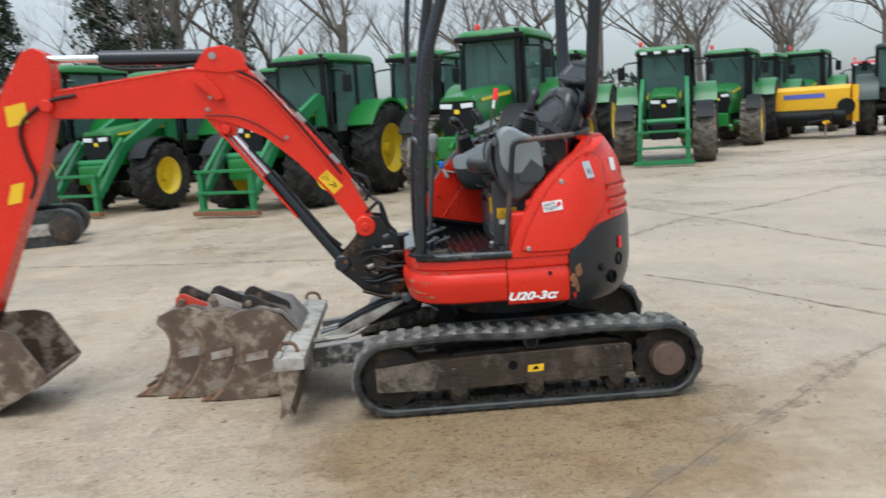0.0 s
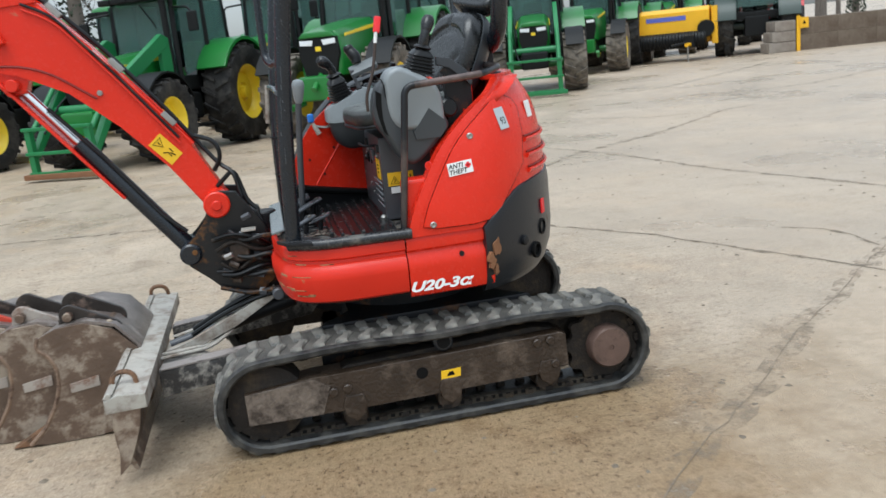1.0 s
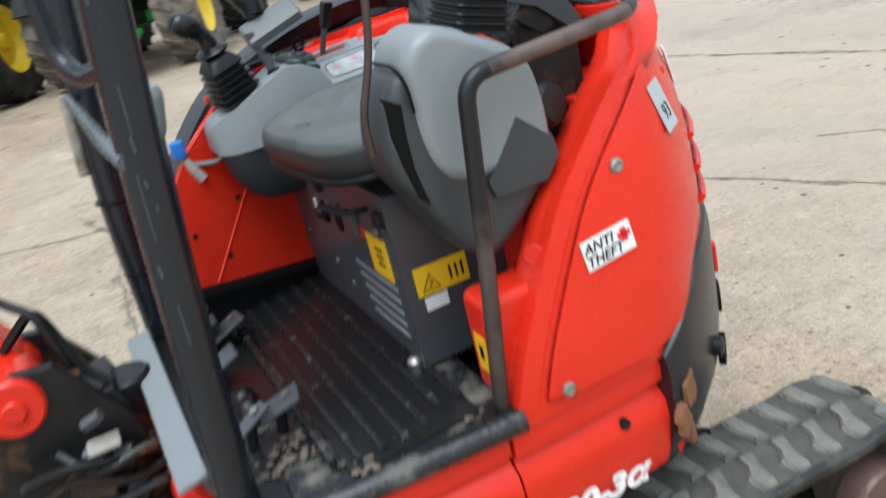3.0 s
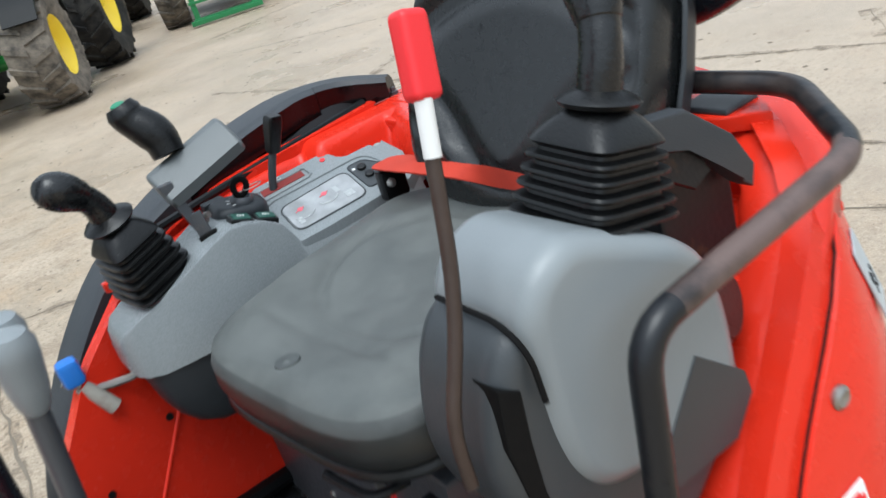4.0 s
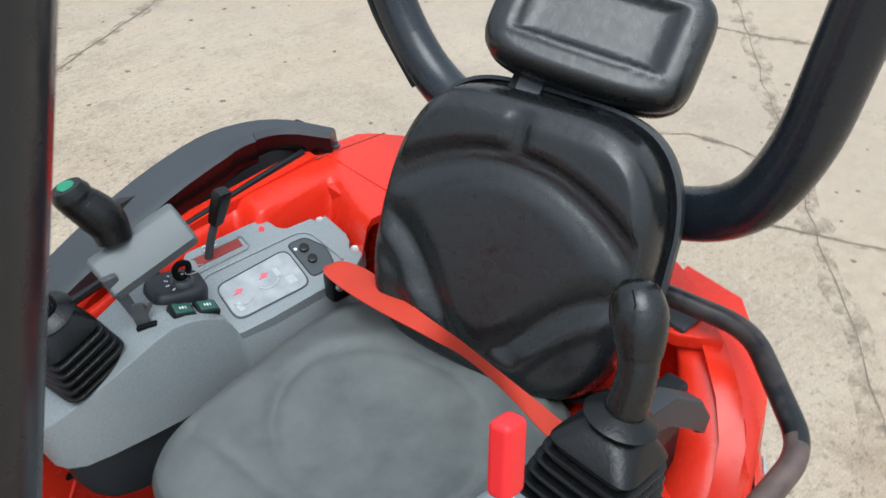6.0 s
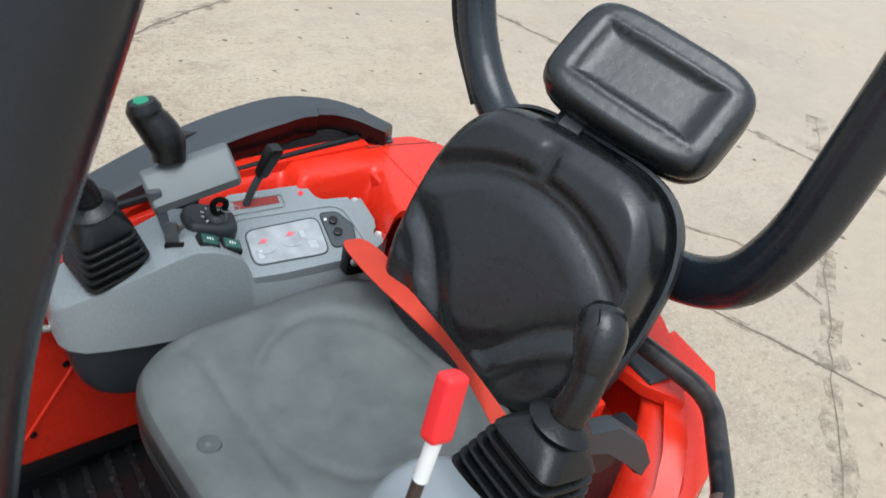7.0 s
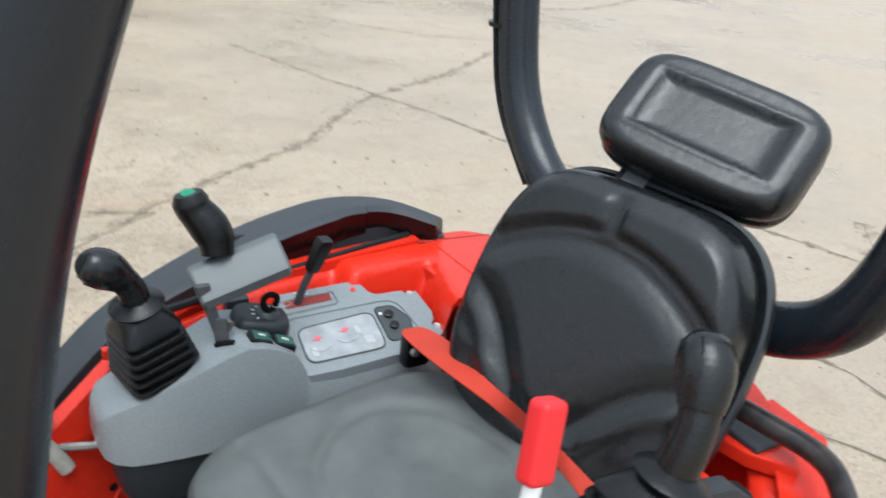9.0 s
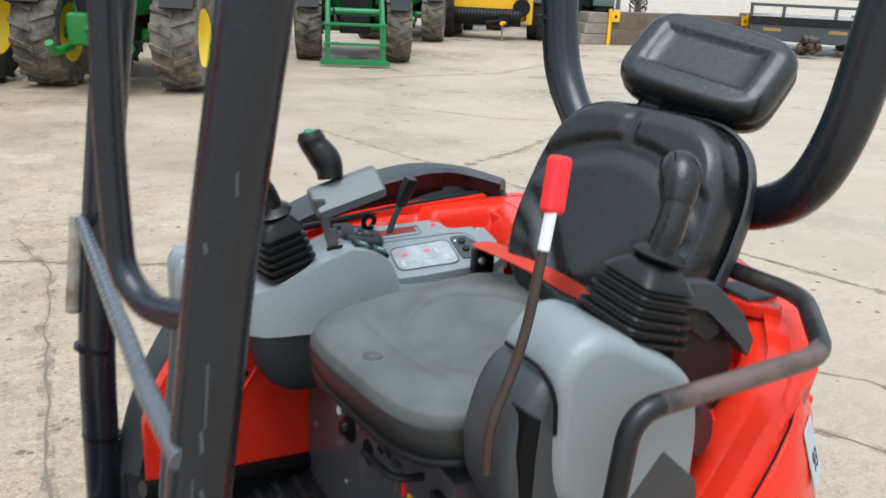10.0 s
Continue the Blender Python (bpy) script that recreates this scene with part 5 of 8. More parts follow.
# engine hood: one red shell with the door panel on its side
def hood_ring(z, xf, yl, radius, yr, cy=0.0, n=30):
    """A plan line from the left front edge round the tail, a circle about the swing axis, to the right front."""
    xs = math.sqrt(max(0.0, radius ** 2 - (yl - cy) ** 2))
    pts = [Vector((xf + (xs - xf) * k / 20, yl, z)) for k in range(20)] if xs > xf + 0.005 else []
    a0, a1 = math.asin((yl - cy) / radius), math.asin((yr - cy) / radius)
    pts += [Vector((radius * math.cos(a0 + (a1 - a0) * k / 60), cy + radius * math.sin(a0 + (a1 - a0) * k / 60), z)) for k in range(61)]
    last = pts[-1].x
    pts += [Vector((last + (xf - last) * k / 12, yr, z)) for k in range(1, 13)]
    for _ in range(14):
        pts = [pts[0]] + [(a + b * 2 + c) / 4 for a, b, c in zip(pts, pts[1:], pts[2:])] + [pts[-1]]
    far = [0.0]
    for a, b in zip(pts, pts[1:]):
        far.append(far[-1] + (b - a).length)
    at = np.linspace(0, far[-1], n + 1)
    return [Vector((float(np.interp(d, far, [p.x for p in pts])), float(np.interp(d, far, [p.y for p in pts])), z)) for d in at]


hood_at = [(0.765, -0.066, -0.620, 0.665, 0.33, 0.0), (0.86, -0.035, -0.618, 0.669, 0.335, 0.0), (0.98, 0.030, -0.603, 0.668, 0.335, 0.0), (1.10, 0.110, -0.583, 0.656, 0.33, 0.0),
           (1.20, 0.220, -0.552, 0.633, 0.325, 0.0), (1.28, 0.340, -0.500, 0.588, 0.32, -0.02), (1.325, 0.400, -0.430, 0.548, 0.315, -0.05)]


def hood_level(z):
    """The hood's plan at a height, by a smooth curve through its known levels."""
    zs = [a[0] for a in hood_at]
    out_ = [z]
    for j in range(1, 6):
        v = [a[j] for a in hood_at]

        def slope(i):
            return (v[min(i + 1, len(v) - 1)] - v[max(i - 1, 0)]) / (zs[min(i + 1, len(v) - 1)] - zs[max(i - 1, 0)])
        i = max(0, min(len(zs) - 2, int(np.searchsorted(zs, z)) - 1))
        h = zs[i + 1] - zs[i]
        t = (z - zs[i]) / h
        out_.append(v[i] * (1 + 2 * t) * (1 - t) ** 2 + v[i + 1] * t * t * (3 - 2 * t) + h * (slope(i) * t * (1 - t) ** 2 + slope(i + 1) * t * t * (t - 1)))
    return tuple(out_)


levels = [hood_level(0.765 + 0.56 * k / 20) for k in range(21)]
outer = [hood_ring(*a) for a in levels]
hood_bm = bmesh.new()
skin = []
for r in outer:
    inner_r = []
    for i, p in enumerate(r):
        d = (r[min(i + 1, len(r) - 1)] - r[max(i - 1, 0)]).normalized()
        inner_r.append(p + Vector((-d.y, d.x, 0)) * 0.03)
    skin.append(r + inner_r[::-1])
loft(hood_bm, skin)
hood = part("engine_hood", hood_bm, RED, digger, "orange-red rounded engine hood")
top = bmesh.new()
prism(top, [(p.x, p.y) for p in hood_ring(0, 0.400, -0.425, 0.542, 0.312, -0.05)] + [(0.318, 0.318), (0.318, 0.14), (0.325, -0.20), (0.36, -0.38)], 'z', 1.315, 1.3365, 0.004)
part("hood_top", top, RED, hood)


def moulding_z(x, y):
    """The hood's inner side: a rounded lobe, a pocket beside the console and the hood's front edge."""
    front = step01(0.232, 0.282, x - 0.30 * (y - 0.19))
    lobe = step01(0.190, 0.228, y - 0.04 * (x - 0.2)) * step01(0.085, 0.150, x) * 0.98
    ys = seal_y(x)
    band = step01(ys - 0.055, ys - 0.004, y) * 0.86
    a = sorted((front, lobe, band))
    h = min(1.0, a[2] + 0.10 * a[1] * (1 - a[2]))
    low = 1.228 - 0.08 * step01(0.02, -0.14, x) - 0.03 * step01(0.15, 0.09, y)
    return low + (1.335 - 0.02 * step01(0.10, -0.24, x) - low) * h - 0.004 * math.exp(-((x - 0.118) / 0.012) ** 2 - ((y - 0.25) / 0.03) ** 2)


mould = bmesh.new()
rows = []
for i in range(61):
    x = -0.24 + 0.59 * i / 60
    y1 = seal_y(x) + 0.004
    y0 = float(np.interp(x, [-0.12, 0.0], [0.198, 0.085]))
    line_ = [y0 + (y1 - y0) * j / 30 for j in range(31)]
    rows.append([Vector((x, y, moulding_z(x, y))) for y in line_] + [Vector((x, y, moulding_z(x, y) - 0.012)) for y in reversed(line_)])
loft(mould, rows)
part("hood_moulding", mould, RED, hood, "orange-red moulded hood side with a rounded pocket", angle=75)
part("hood_front_wall", B((0.27, -0.38, 0.78), (0.30, 0.28, 1.325), 0.005), RED, hood)
part("hood_bay_floor", B((0.235, -0.475, 1.200), (0.43, -0.30, 1.216), 0.004), RED, hood)
part("hood_bay_back", B((0.40, -0.40, 1.21), (0.425, -0.20, 1.318), 0.004), RED, hood)
part("hood_seam", Tb([(0.283, 0.314, 1.334), (0.298, 0.290, 1.3355), (0.36, 0.285, 1.3365), (0.435, 0.278, 1.336)], 0.0014, 6), RED_GROOVE_SHADE, hood)
part("hood_bolt", lathe(bmesh.new(), [(0.010, 0), (0.010, 0.006), (0.006, 0.007), (0.006, 0.013), (0.002, 0.014)], (0.343, 0.300, 1.335), (0, 0, 1), 12), STEEL_GREY, hood)
part("hinge_pad", B((0.36, 0.02, 1.334), (0.46, 0.12, 1.344), 0.004), GUARD, hood)
part("hinge_pad", B((0.365, -0.385, 1.334), (0.425, -0.315, 1.344), 0.004), GUARD, hood)


def door_y(x, z):
    """The hood's left side at a place of its door."""
    for (a, ra), (b, rb) in zip(zip(levels, outer), zip(levels[1:], outer[1:])):
        if a[0] <= z <= b[0] + 1e-6:
            t = (z - a[0]) / (b[0] - a[0])
            break

    def on(r):
        for p, q in zip(r, r[1:]):
            if p.x <= x <= q.x:
                return p.y + (q.y - p.y) * (x - p.x) / max(1e-6, q.x - p.x)
        return r[0].y if x < r[0].x else -0.3
    return on(ra) * (1 - t) + on(rb) * t


def door_x(z):
    return float(np.interp(z, [l_[0] for l_ in levels], [l_[1] for l_ in levels]))


# the door stands a little proud of the hood; its rim leaves a dark seam
def door_outline():
    pts = []
    for z in np.linspace(0.80, 1.225, 16):
        pts.append((door_x(z) + 0.052, z))
    pts += [(0.350, 1.250), (0.40, 1.252), (0.440, 1.235), (0.462, 1.20), (0.468, 1.10), (0.452, 0.98), (0.40, 0.92), (0.335, 0.845), (0.300, 0.792), (0.20, 0.785), (0.05, 0.788)]
    return pts


outline = door_outline()
cx = sum(p[0] for p in outline) / len(outline)
cz = sum(p[1] for p in outline) / len(outline)
dbm = bmesh.new()
rings = []
for s, o in ((1.0, -0.004), (1.0, 0.006), (0.985, 0.010)) + tuple((k / 9, 0.010) for k in range(8, 0, -1)):
    ring_ = []
    for x, z in outline:
        xx, zz = cx + (x - cx) * s, cz + (z - cz) * s
        ring_.append(Vector((xx, door_y(xx, max(0.77, min(1.32, zz))) - o, zz)))
    rings.append(ring_)
loft(dbm, rings)
door = part("engine_door", dbm, RED, digger, "orange-red engine side door with scratches")
seam = bmesh.new()
tube(seam, [Vector((x, door_y(x, z) - 0.004, z)) for x, z in outline], 0.0019, 6, closed=True)
part("door_seam", seam, INK_AND_HOLES, door)
for x, z in ((0.020, 0.806), (0.205, 1.122)):
    y = door_y(x + 0.02, z)
    part("door_bolt", lathe(bmesh.new(), [(0.013, 0), (0.013, 0.005), (0.009, 0.008), (0.003, 0.005)], (x + 0.015, y - 0.008, z), (0, -1, 0), 14), ZINC, door)


def label_at(x, z, w, h, mat, parent, name, tilt=0.0, lift=0.0125):
    """A thin label on the door; returns its frame."""
    y = door_y(x, z) - lift
    gx = (door_y(x + 0.03, z) - door_y(x - 0.03, z)) / 0.06
    gz = (door_y(x, z + 0.03) - door_y(x, z - 0.03)) / 0.06
    m = basis((x, y, z), (1, gx, tilt), (-tilt, gz, 1))
    part(name, box(bmesh.new(), (-w / 2, -h / 2, -0.0015), (w / 2, h / 2, 0.0015), 0.001, 1, m), mat, parent)
    return m


m_ = label_at(0.166, 1.008, 0.098, 0.050, WHITE, door, "theft_label", 0.10)
lettering("ANTI", 0.025, m_ @ Matrix.Translation((-0.018, 0.010, 0.0018)), INK_AND_HOLES, door, "label_lettering", 0.25, 0.0004, 0.0004)
lettering("THEFT", 0.025, m_ @ Matrix.Translation((-0.012, -0.012, 0.0018)), INK_AND_HOLES, door, "label_lettering", 0.25, 0.0004, 0.0004)
cr = bmesh.new()
for lo, hi in (((0.020, 0.000, 0.001), (0.044, 0.011, 0.0022)), ((0.0265, -0.006, 0.001), (0.0375, 0.017, 0.0022))):
    box(cr, lo, hi, 0, 1, m_)
part("label_cross", cr, RED_PLAIN, door)
m_ = label_at(0.366, 1.170, 0.052, 0.088, SILVER, door, "number_label", 0.10)
lettering("93", 0.040, m_ @ Matrix.Translation((0.002, -0.012, 0.0018)) @ Matrix.Diagonal((0.75, 1, 1, 1)), INK_AND_HOLES, door, "label_lettering", 0.0, 0.0004)
# front shoulder of the hood beside the seat
sho = bmesh.new()
rings = []
for k in range(19):
    z = 0.79 + 0.535 * k / 18
    lv = hood_level(z)
    xf, yl = lv[1] + 0.001, door_y(lv[1] + 0.012, z)
    nose = [Vector((xf + 0.045 + 0.050 * math.cos(a), yl + 0.052 + 0.053 * math.sin(a), z)) for a in (radians(262 - 12 * j) for j in range(16))]
    rings.append(nose + [Vector((xf + 0.10, yl + 0.11, z)), Vector((xf + 0.09, yl + 0.02, z))])
loft(sho, rings)
part("hood_shoulder", sho, RED, hood, angle=75)
part("lower_red_box", B((-0.058, -0.579, 0.795), (0.10, -0.49, 0.985), 0.020, 4), RED, hood)
part("round_sticker", lathe(bmesh.new(), [(0.0155, -0.004), (0.0155, 0.0004), (0.012, 0.0008)], (0.051, -0.572, 1.027), (-0.70, -0.70, 0.12), 24), RED, hood)
part("sticker_ring", ring_solid(bmesh.new(), [(0.0140, 0.0003), (0.0155, 0.0012), (0.0170, 0.0003)], (0.051, -0.572, 1.027), (-0.70, -0.70, 0.12), 28), RED_PLAIN, hood)
part("box_decal", B((-0.0605, -0.556, 0.845), (-0.0575, -0.520, 0.912)), YELLOW, hood)
part("decal_mark", B((-0.0612, -0.545, 0.870), (-0.0602, -0.533, 0.895)), INK_AND_HOLES, hood)
part("seat_bay_wall", B((0.10, -0.46, 0.79), (0.13, 0.25, 1.20), 0.004), RED, hood)

# counterweight
cw_plan = [(p.x, p.y) for p in hood_ring(0, 0.235, -0.606, 0.662, 0.36, 0.0, 36)]
cwb = bmesh.new()
rings = []
for i, (x, y) in enumerate(cw_plan):
    a = (cw_plan[max(i - 1, 0)], cw_plan[min(i + 1, len(cw_plan) - 1)])
    d = Vector((a[1][0] - a[0][0], a[1][1] - a[0][1], 0)).normalized()
    nrm = Vector((d.y, -d.x, 0))
    ztop = float(np.interp(x, [0.235, 0.29, 0.40, 0.50, 0.66], [0.77, 0.820, 0.895, 0.91, 0.915]))
    p = Vector((x, y, 0))
    rings.append([p + nrm * o + Vector((0, 0, z)) for o, z in ((-0.05, ztop), (-0.002, ztop + 0.004), (0.014, ztop - 0.006), (0.020, ztop - 0.04), (0.020, 0.68), (0.010, 0.60), (-0.014, 0.53), (-0.04, 0.495), (-0.07, 0.485))])
loft(cwb, rings)
cw = part("counterweight", cwb, CW_BLACK, digger, "charcoal rounded counterweight with a rust patch")


def tail_point(degrees_, z, radius):
    """A place on the round tail and its outward way."""
    d = Vector((math.cos(radians(degrees_)), math.sin(radians(degrees_)), 0))
    return d * radius + Vector((0, 0, z)), d


for a, z in ((-38, 0.690), (-44, 0.605)):
    p, d = tail_point(a, z, 0.672)
    part("towing_hole", lathe(bmesh.new(), [(0.034, 0), (0.034, 0.013), (0.026, 0.014), (0.024, 0.002)], p, d, 18), INK_AND_HOLES, cw)
p, d = tail_point(-52, 0.670, 0.676)
part("tail_stub", lathe(bmesh.new(), [(0.020, 0), (0.020, 0.016), (0.012, 0.020)], p, d, 14), BLACK_WORN, cw)
for a0, z0, reach in ((-65.5, 0.680, 0.030), (-68, 0.630, 0.026), (-66.5, 0.590, 0.018)):
    shape = bmesh.new()
    rnd_r = random.Random(int(z0 * 1000))
    edge_ = [((a0 + reach * 60 * math.cos(t) * rnd_r.uniform(0.45, 1.1)), z0 + reach * 1.4 * math.sin(t) * rnd_r.uniform(0.55, 1.1)) for t in (2 * math.pi * k / 16 for k in range(16))]
    loft(shape, [[tail_point(a, z, rr)[0] for a, z in edge_] for rr in (0.668, 0.6835)])
    part("rust_patch", shape, RUST, cw)
p, d = tail_point(-37, 0.775, 0.684)
part("tail_reflector", box(bmesh.new(), (-0.016, -0.030, -0.004), (0.016, 0.030, 0.004), 0.002, 1, basis(p, d.cross(Vector((0, 0, 1))), (0, 0, 1))), RED_PLAIN, cw)
p, d = tail_point(-34, 1.180, hood_level(1.18)[3] + 0.001)
part("tail_label", box(bmesh.new(), (-0.030, -0.034, -0.003), (0.030, 0.034, 0.002), 0.001, 1, basis(p, d.cross(Vector((0, 0, 1))), (-0.2 * d.x, -0.2 * d.y, 1))), WHITE, hood)
for z in (1.072, 1.008, 0.947):
    rr = hood_level(z)[3]
    rib, gap = bmesh.new(), bmesh.new()
    loft(rib, [[tail_point(a, z + dz_, rr + o)[0] for o, dz_ in ((-0.010, 0.004), (0.010, 0.002), (0.012, -0.004), (0.004, -0.016), (-0.010, -0.016))] for a in range(-44, 32, 3)])
    part("vent_louvre", rib, RED, hood)
    # shade above each louvre, painted as a dark red line
    tube(gap, [tail_point(a, z + 0.009, rr + 0.0005)[0] for a in range(-44, 32, 3)], 0.004, 6)
    part("vent_shade_line", gap, RED_GROOVE_SHADE, hood)

# roll posts and rails
near_post = part("front_post", Tb([(-0.497, -0.509, 0.775), (-0.482, -0.524, 1.05), (-0.461, -0.534, 1.30), (-0.432, -0.543, 1.55), (-0.3975, -0.568, 1.80), (-0.313, -0.563, 2.05), (-0.21, -0.58, 2.35)], 0.0300, 20, 0.06), BLACK_PAINT, digger, "black front roll post near the step")
for z0, z1, turn, r in ((1.455, 1.395, 0.02, 0.0010), (1.392, 1.372, 0.0, 0.0016), (1.345, 1.255, -0.10, 0.0009), (1.335, 1.325, 0.15, 0.0018), (1.30, 1.294, 0.35, 0.002), (1.22, 1.205, -0.25, 0.002), (1.16, 1.10, 0.12, 0.0010), (1.62, 1.60, 0.2, 0.0013), (1.56, 1.552, -0.4, 0.0018)):
    line = []
    for k in range(4):
        z = z0 + (z1 - z0) * k / 3
        px, py = (float(np.interp(z, [1.05, 1.30, 1.55, 1.80], v)) for v in ([-0.482, -0.461, -0.432, -0.3975], [-0.524, -0.534, -0.543, -0.568]))
        a = radians(250) + turn + 0.03 * k
        line.append((px + 0.0299 * math.cos(a), py + 0.0299 * math.sin(a), z))
    part("paint_nick", Tb(line, r, 5, 0.005), SCUFF, near_post)
part("post_foot", P([(-0.560, -0.48), (-0.52, -0.56), (-0.43, -0.60), (-0.42, -0.50), (-0.50, -0.44)], 'z', 0.785, 0.80, 0.004), BLACK_WORN, digger)
part("front_post", Tb([(-0.495, 0.26, 0.80), (-0.488, 0.26, 1.13), (-0.462, 0.26, 1.38), (-0.420, 0.26, 1.70), (-0.37, 0.25, 2.0), (-0.31, 0.22, 2.35)], 0.031, 18, 0.15), BLACK_PAINT, digger, "black front roll post by the boom")
for z in (0.96, 1.13):
    part("post_clamp", C((-0.491, 0.26, z - 0.003), (-0.490, 0.26, z + 0.003), 0.034, seg=18), RUBBER, digger)
part("grab_handle", Tb([(-0.440, -0.535, 1.478), (-0.483, -0.44, 1.462), (-0.500, -0.405, 1.490), (-0.502, -0.40, 1.60), (-0.494, -0.395, 1.90), (-0.47, -0.38, 2.10)], 0.0140, 12, 0.05), BLACK_PAINT, digger, "black bent grab handle")
part("front_bar", Tb([(-0.495, 0.245, 1.362), (-0.487, -0.46, 1.376), (-0.476, -0.555, 1.362)], 0.0105, 12, 0.05), BAR_GREY, digger, "dark grey front cross bar between the posts")
part("front_bar_stub", C((-0.52, 0.26, 1.20), (-0.50, 0.26, 1.37), 0.012, seg=12), BLADE, digger)
kick_m = basis((-0.548, -0.105, 0.826), (0.004, 1, 0.0), (0.97, 0, 0.22))
kick = part("kick_plate", box(bmesh.new(), (-0.335, -0.027, -0.006), (0.335, 0.027, 0.006), 0.004, 2, kick_m), GREY, digger, "worn pale grey kick plate")
for a in (-0.300, 0.285):
    part("kick_plate_bolt", C(kick_m @ Vector((a, 0, 0.003)), kick_m @ Vector((a, 0, 0.018)), 0.013, seg=6, bev=0.002), ZINC, kick)
for y in (-0.33, 0.12):
    part("kick_plate_stay", C((-0.545, y, 0.785), (-0.545, y, 0.822), 0.010, seg=10), BLACK_WORN, kick)
part("rear_hoop", Tb([(0.42, 0.30, 2.35), (0.42, 0.255, 1.76), (0.42, 0.225, 1.60), (0.42, 0.13, 1.49), (0.42, 0.0, 1.455), (0.42, -0.30, 1.447), (0.42, -0.405, 1.498), (0.42, -0.452, 1.60), (0.425, -0.470, 1.74), (0.44, -0.50, 2.02), (0.45, -0.52, 2.35)], 0.0335, 20, 0.10), BLACK_PAINT, digger, "thick black rear roll hoop behind the seat")
part("hoop_foot", B((0.39, -0.20, 1.30), (0.45, 0.05, 1.44), 0.008), BLACK_WORN, digger)
part("hoop_cable", Tb([(0.392, 0.292, 1.95), (0.388, 0.272, 1.75), (0.388, 0.236, 1.59), (0.392, 0.14, 1.484)], 0.004, 6, 0.06), RUBBER, digger)
part("cable_tie", C((0.42, 0.262, 1.705), (0.42, 0.262, 1.712), 0.0375, seg=18), RUBBER, digger)
entry_rail = part("entry_rail", Tb([(-0.075, -0.595, 0.79), (-0.045, -0.598, 1.05), (-0.012, -0.592, 1.335), (0.290, -0.582, 1.350), (0.398, -0.452, 1.366), (0.372, -0.325, 1.372)], 0.0135, 14, 0.038), RAIL, digger, "black bent entry rail, worn brown on top")
entry_rail.data.materials.append(RAIL_RUBBED)
for poly in entry_rail.data.polygons:
    if 0.025 < poly.center.x < 0.29 and poly.center.y < -0.44:
        poly.material_index = 1
part("rail_foot", C((-0.076, -0.595, 0.785), (-0.076, -0.595, 0.80), 0.032, seg=16), BLACK_WORN, digger)

# ---- seat ----
sb = bmesh.new()
prism(sb, [(-0.105, -0.37), (-0.105, 0.245), (0.20, 0.245), (0.20, -0.37)], 'z', 0.795, 1.135, 0.008)
seat_base = part("seat_base", sb, STEEL_GREY, digger, "dark grey steel seat box with warning labels")
for k in range(5):
    z = 0.845 + 0.024 * k
    part("vent_slot", B((-0.1085, -0.33, z), (-0.104, -0.16 + 0.01 * k, z + 0.007), 0.001, 1), GREY, seat_base)
part("warning_label", B((-0.108, -0.325, 0.960), (-0.1045, -0.235, 1.040)), YELLOW, seat_base, "yellow warning label")
for z in (0.985, 1.000, 1.015):
    part("label_mark", B((-0.1095, -0.305, z), (-0.107, -0.275, z + 0.005)), INK_AND_HOLES, seat_base)
part("no_step_mark", C((-0.105, -0.215, 1.035), (-0.1085, -0.215, 1.035), 0.012, seg=18), RED_PLAIN, seat_base)
part("warning_label", B((-0.085, -0.3745, 0.935), (0.02, -0.371, 0.99)), YELLOW, seat_base, "yellow warning label")
part("label_mark", Tb([(-0.074, -0.3748, 0.944), (-0.040, -0.3748, 0.944), (-0.057, -0.3748, 0.974)], 0.0016, 6, closed=True), INK_AND_HOLES, seat_base)
part("label_mark", Tb([(-0.060, -0.3748, 0.949), (-0.053, -0.3748, 0.956), (-0.058, -0.3748, 0.964)], 0.0014, 6), INK_AND_HOLES, seat_base)
for x in (-0.018, -0.006, 0.006):
    part("label_mark", B((x, -0.3758, 0.948), (x + 0.004, -0.3744, 0.976)), INK_AND_HOLES, seat_base)
part("white_label", B((-0.075, -0.3745, 0.905), (-0.03, -0.371, 0.930)), WHITE, seat_base)
for y, z, r in ((-0.075, 1.02, 0.022), (0.012, 1.02, 0.026)):
    part("access_hole", C((-0.105, y, z), (-0.1075, y, z), r, seg=20), INK_AND_HOLES, seat_base)
part("floor_bolt", lathe(bmesh.new(), [(0.016, 0), (0.016, 0.012), (0.008, 0.02)], (-0.115, -0.345, 0.797), (0, 0, 1), 8), ZINC, floor_ob)
YAW = 7.0
seat_m = pose(0.022, -0.185, 1.163, 0, -4, YAW)


def seat_face(x, y):
    r2 = (x / 0.17) ** 2 + (y / 0.16) ** 2
    dish = -0.014 * math.exp(-r2 * 1.4)
    ridge = 0.008 * math.exp(-((math.sqrt(r2) - 1.05) / 0.20) ** 2)
    rear = math.hypot((x - 0.025) / 0.118, (y + 0.005) / 0.150)
    groove = -0.0065 * math.exp(-((rear - 1.0) / 0.055) ** 2) * (0.35 + 0.65 * step01(-0.02, 0.08, abs(y) + 0.5 * x))
    groove -= 0.004 * math.exp(-((x + 0.115 + 0.3 * y * y) / 0.007) ** 2)
    folds = 0.0022 * math.sin(60 * y + 25 * x) * step01(0.06, 0.16, x) + 0.0018 * math.sin(34 * x - 50 * y) * step01(0.05, 0.15, abs(y))
    return dish + ridge + groove + folds + 0.010 * max(0, x / 0.2) ** 2


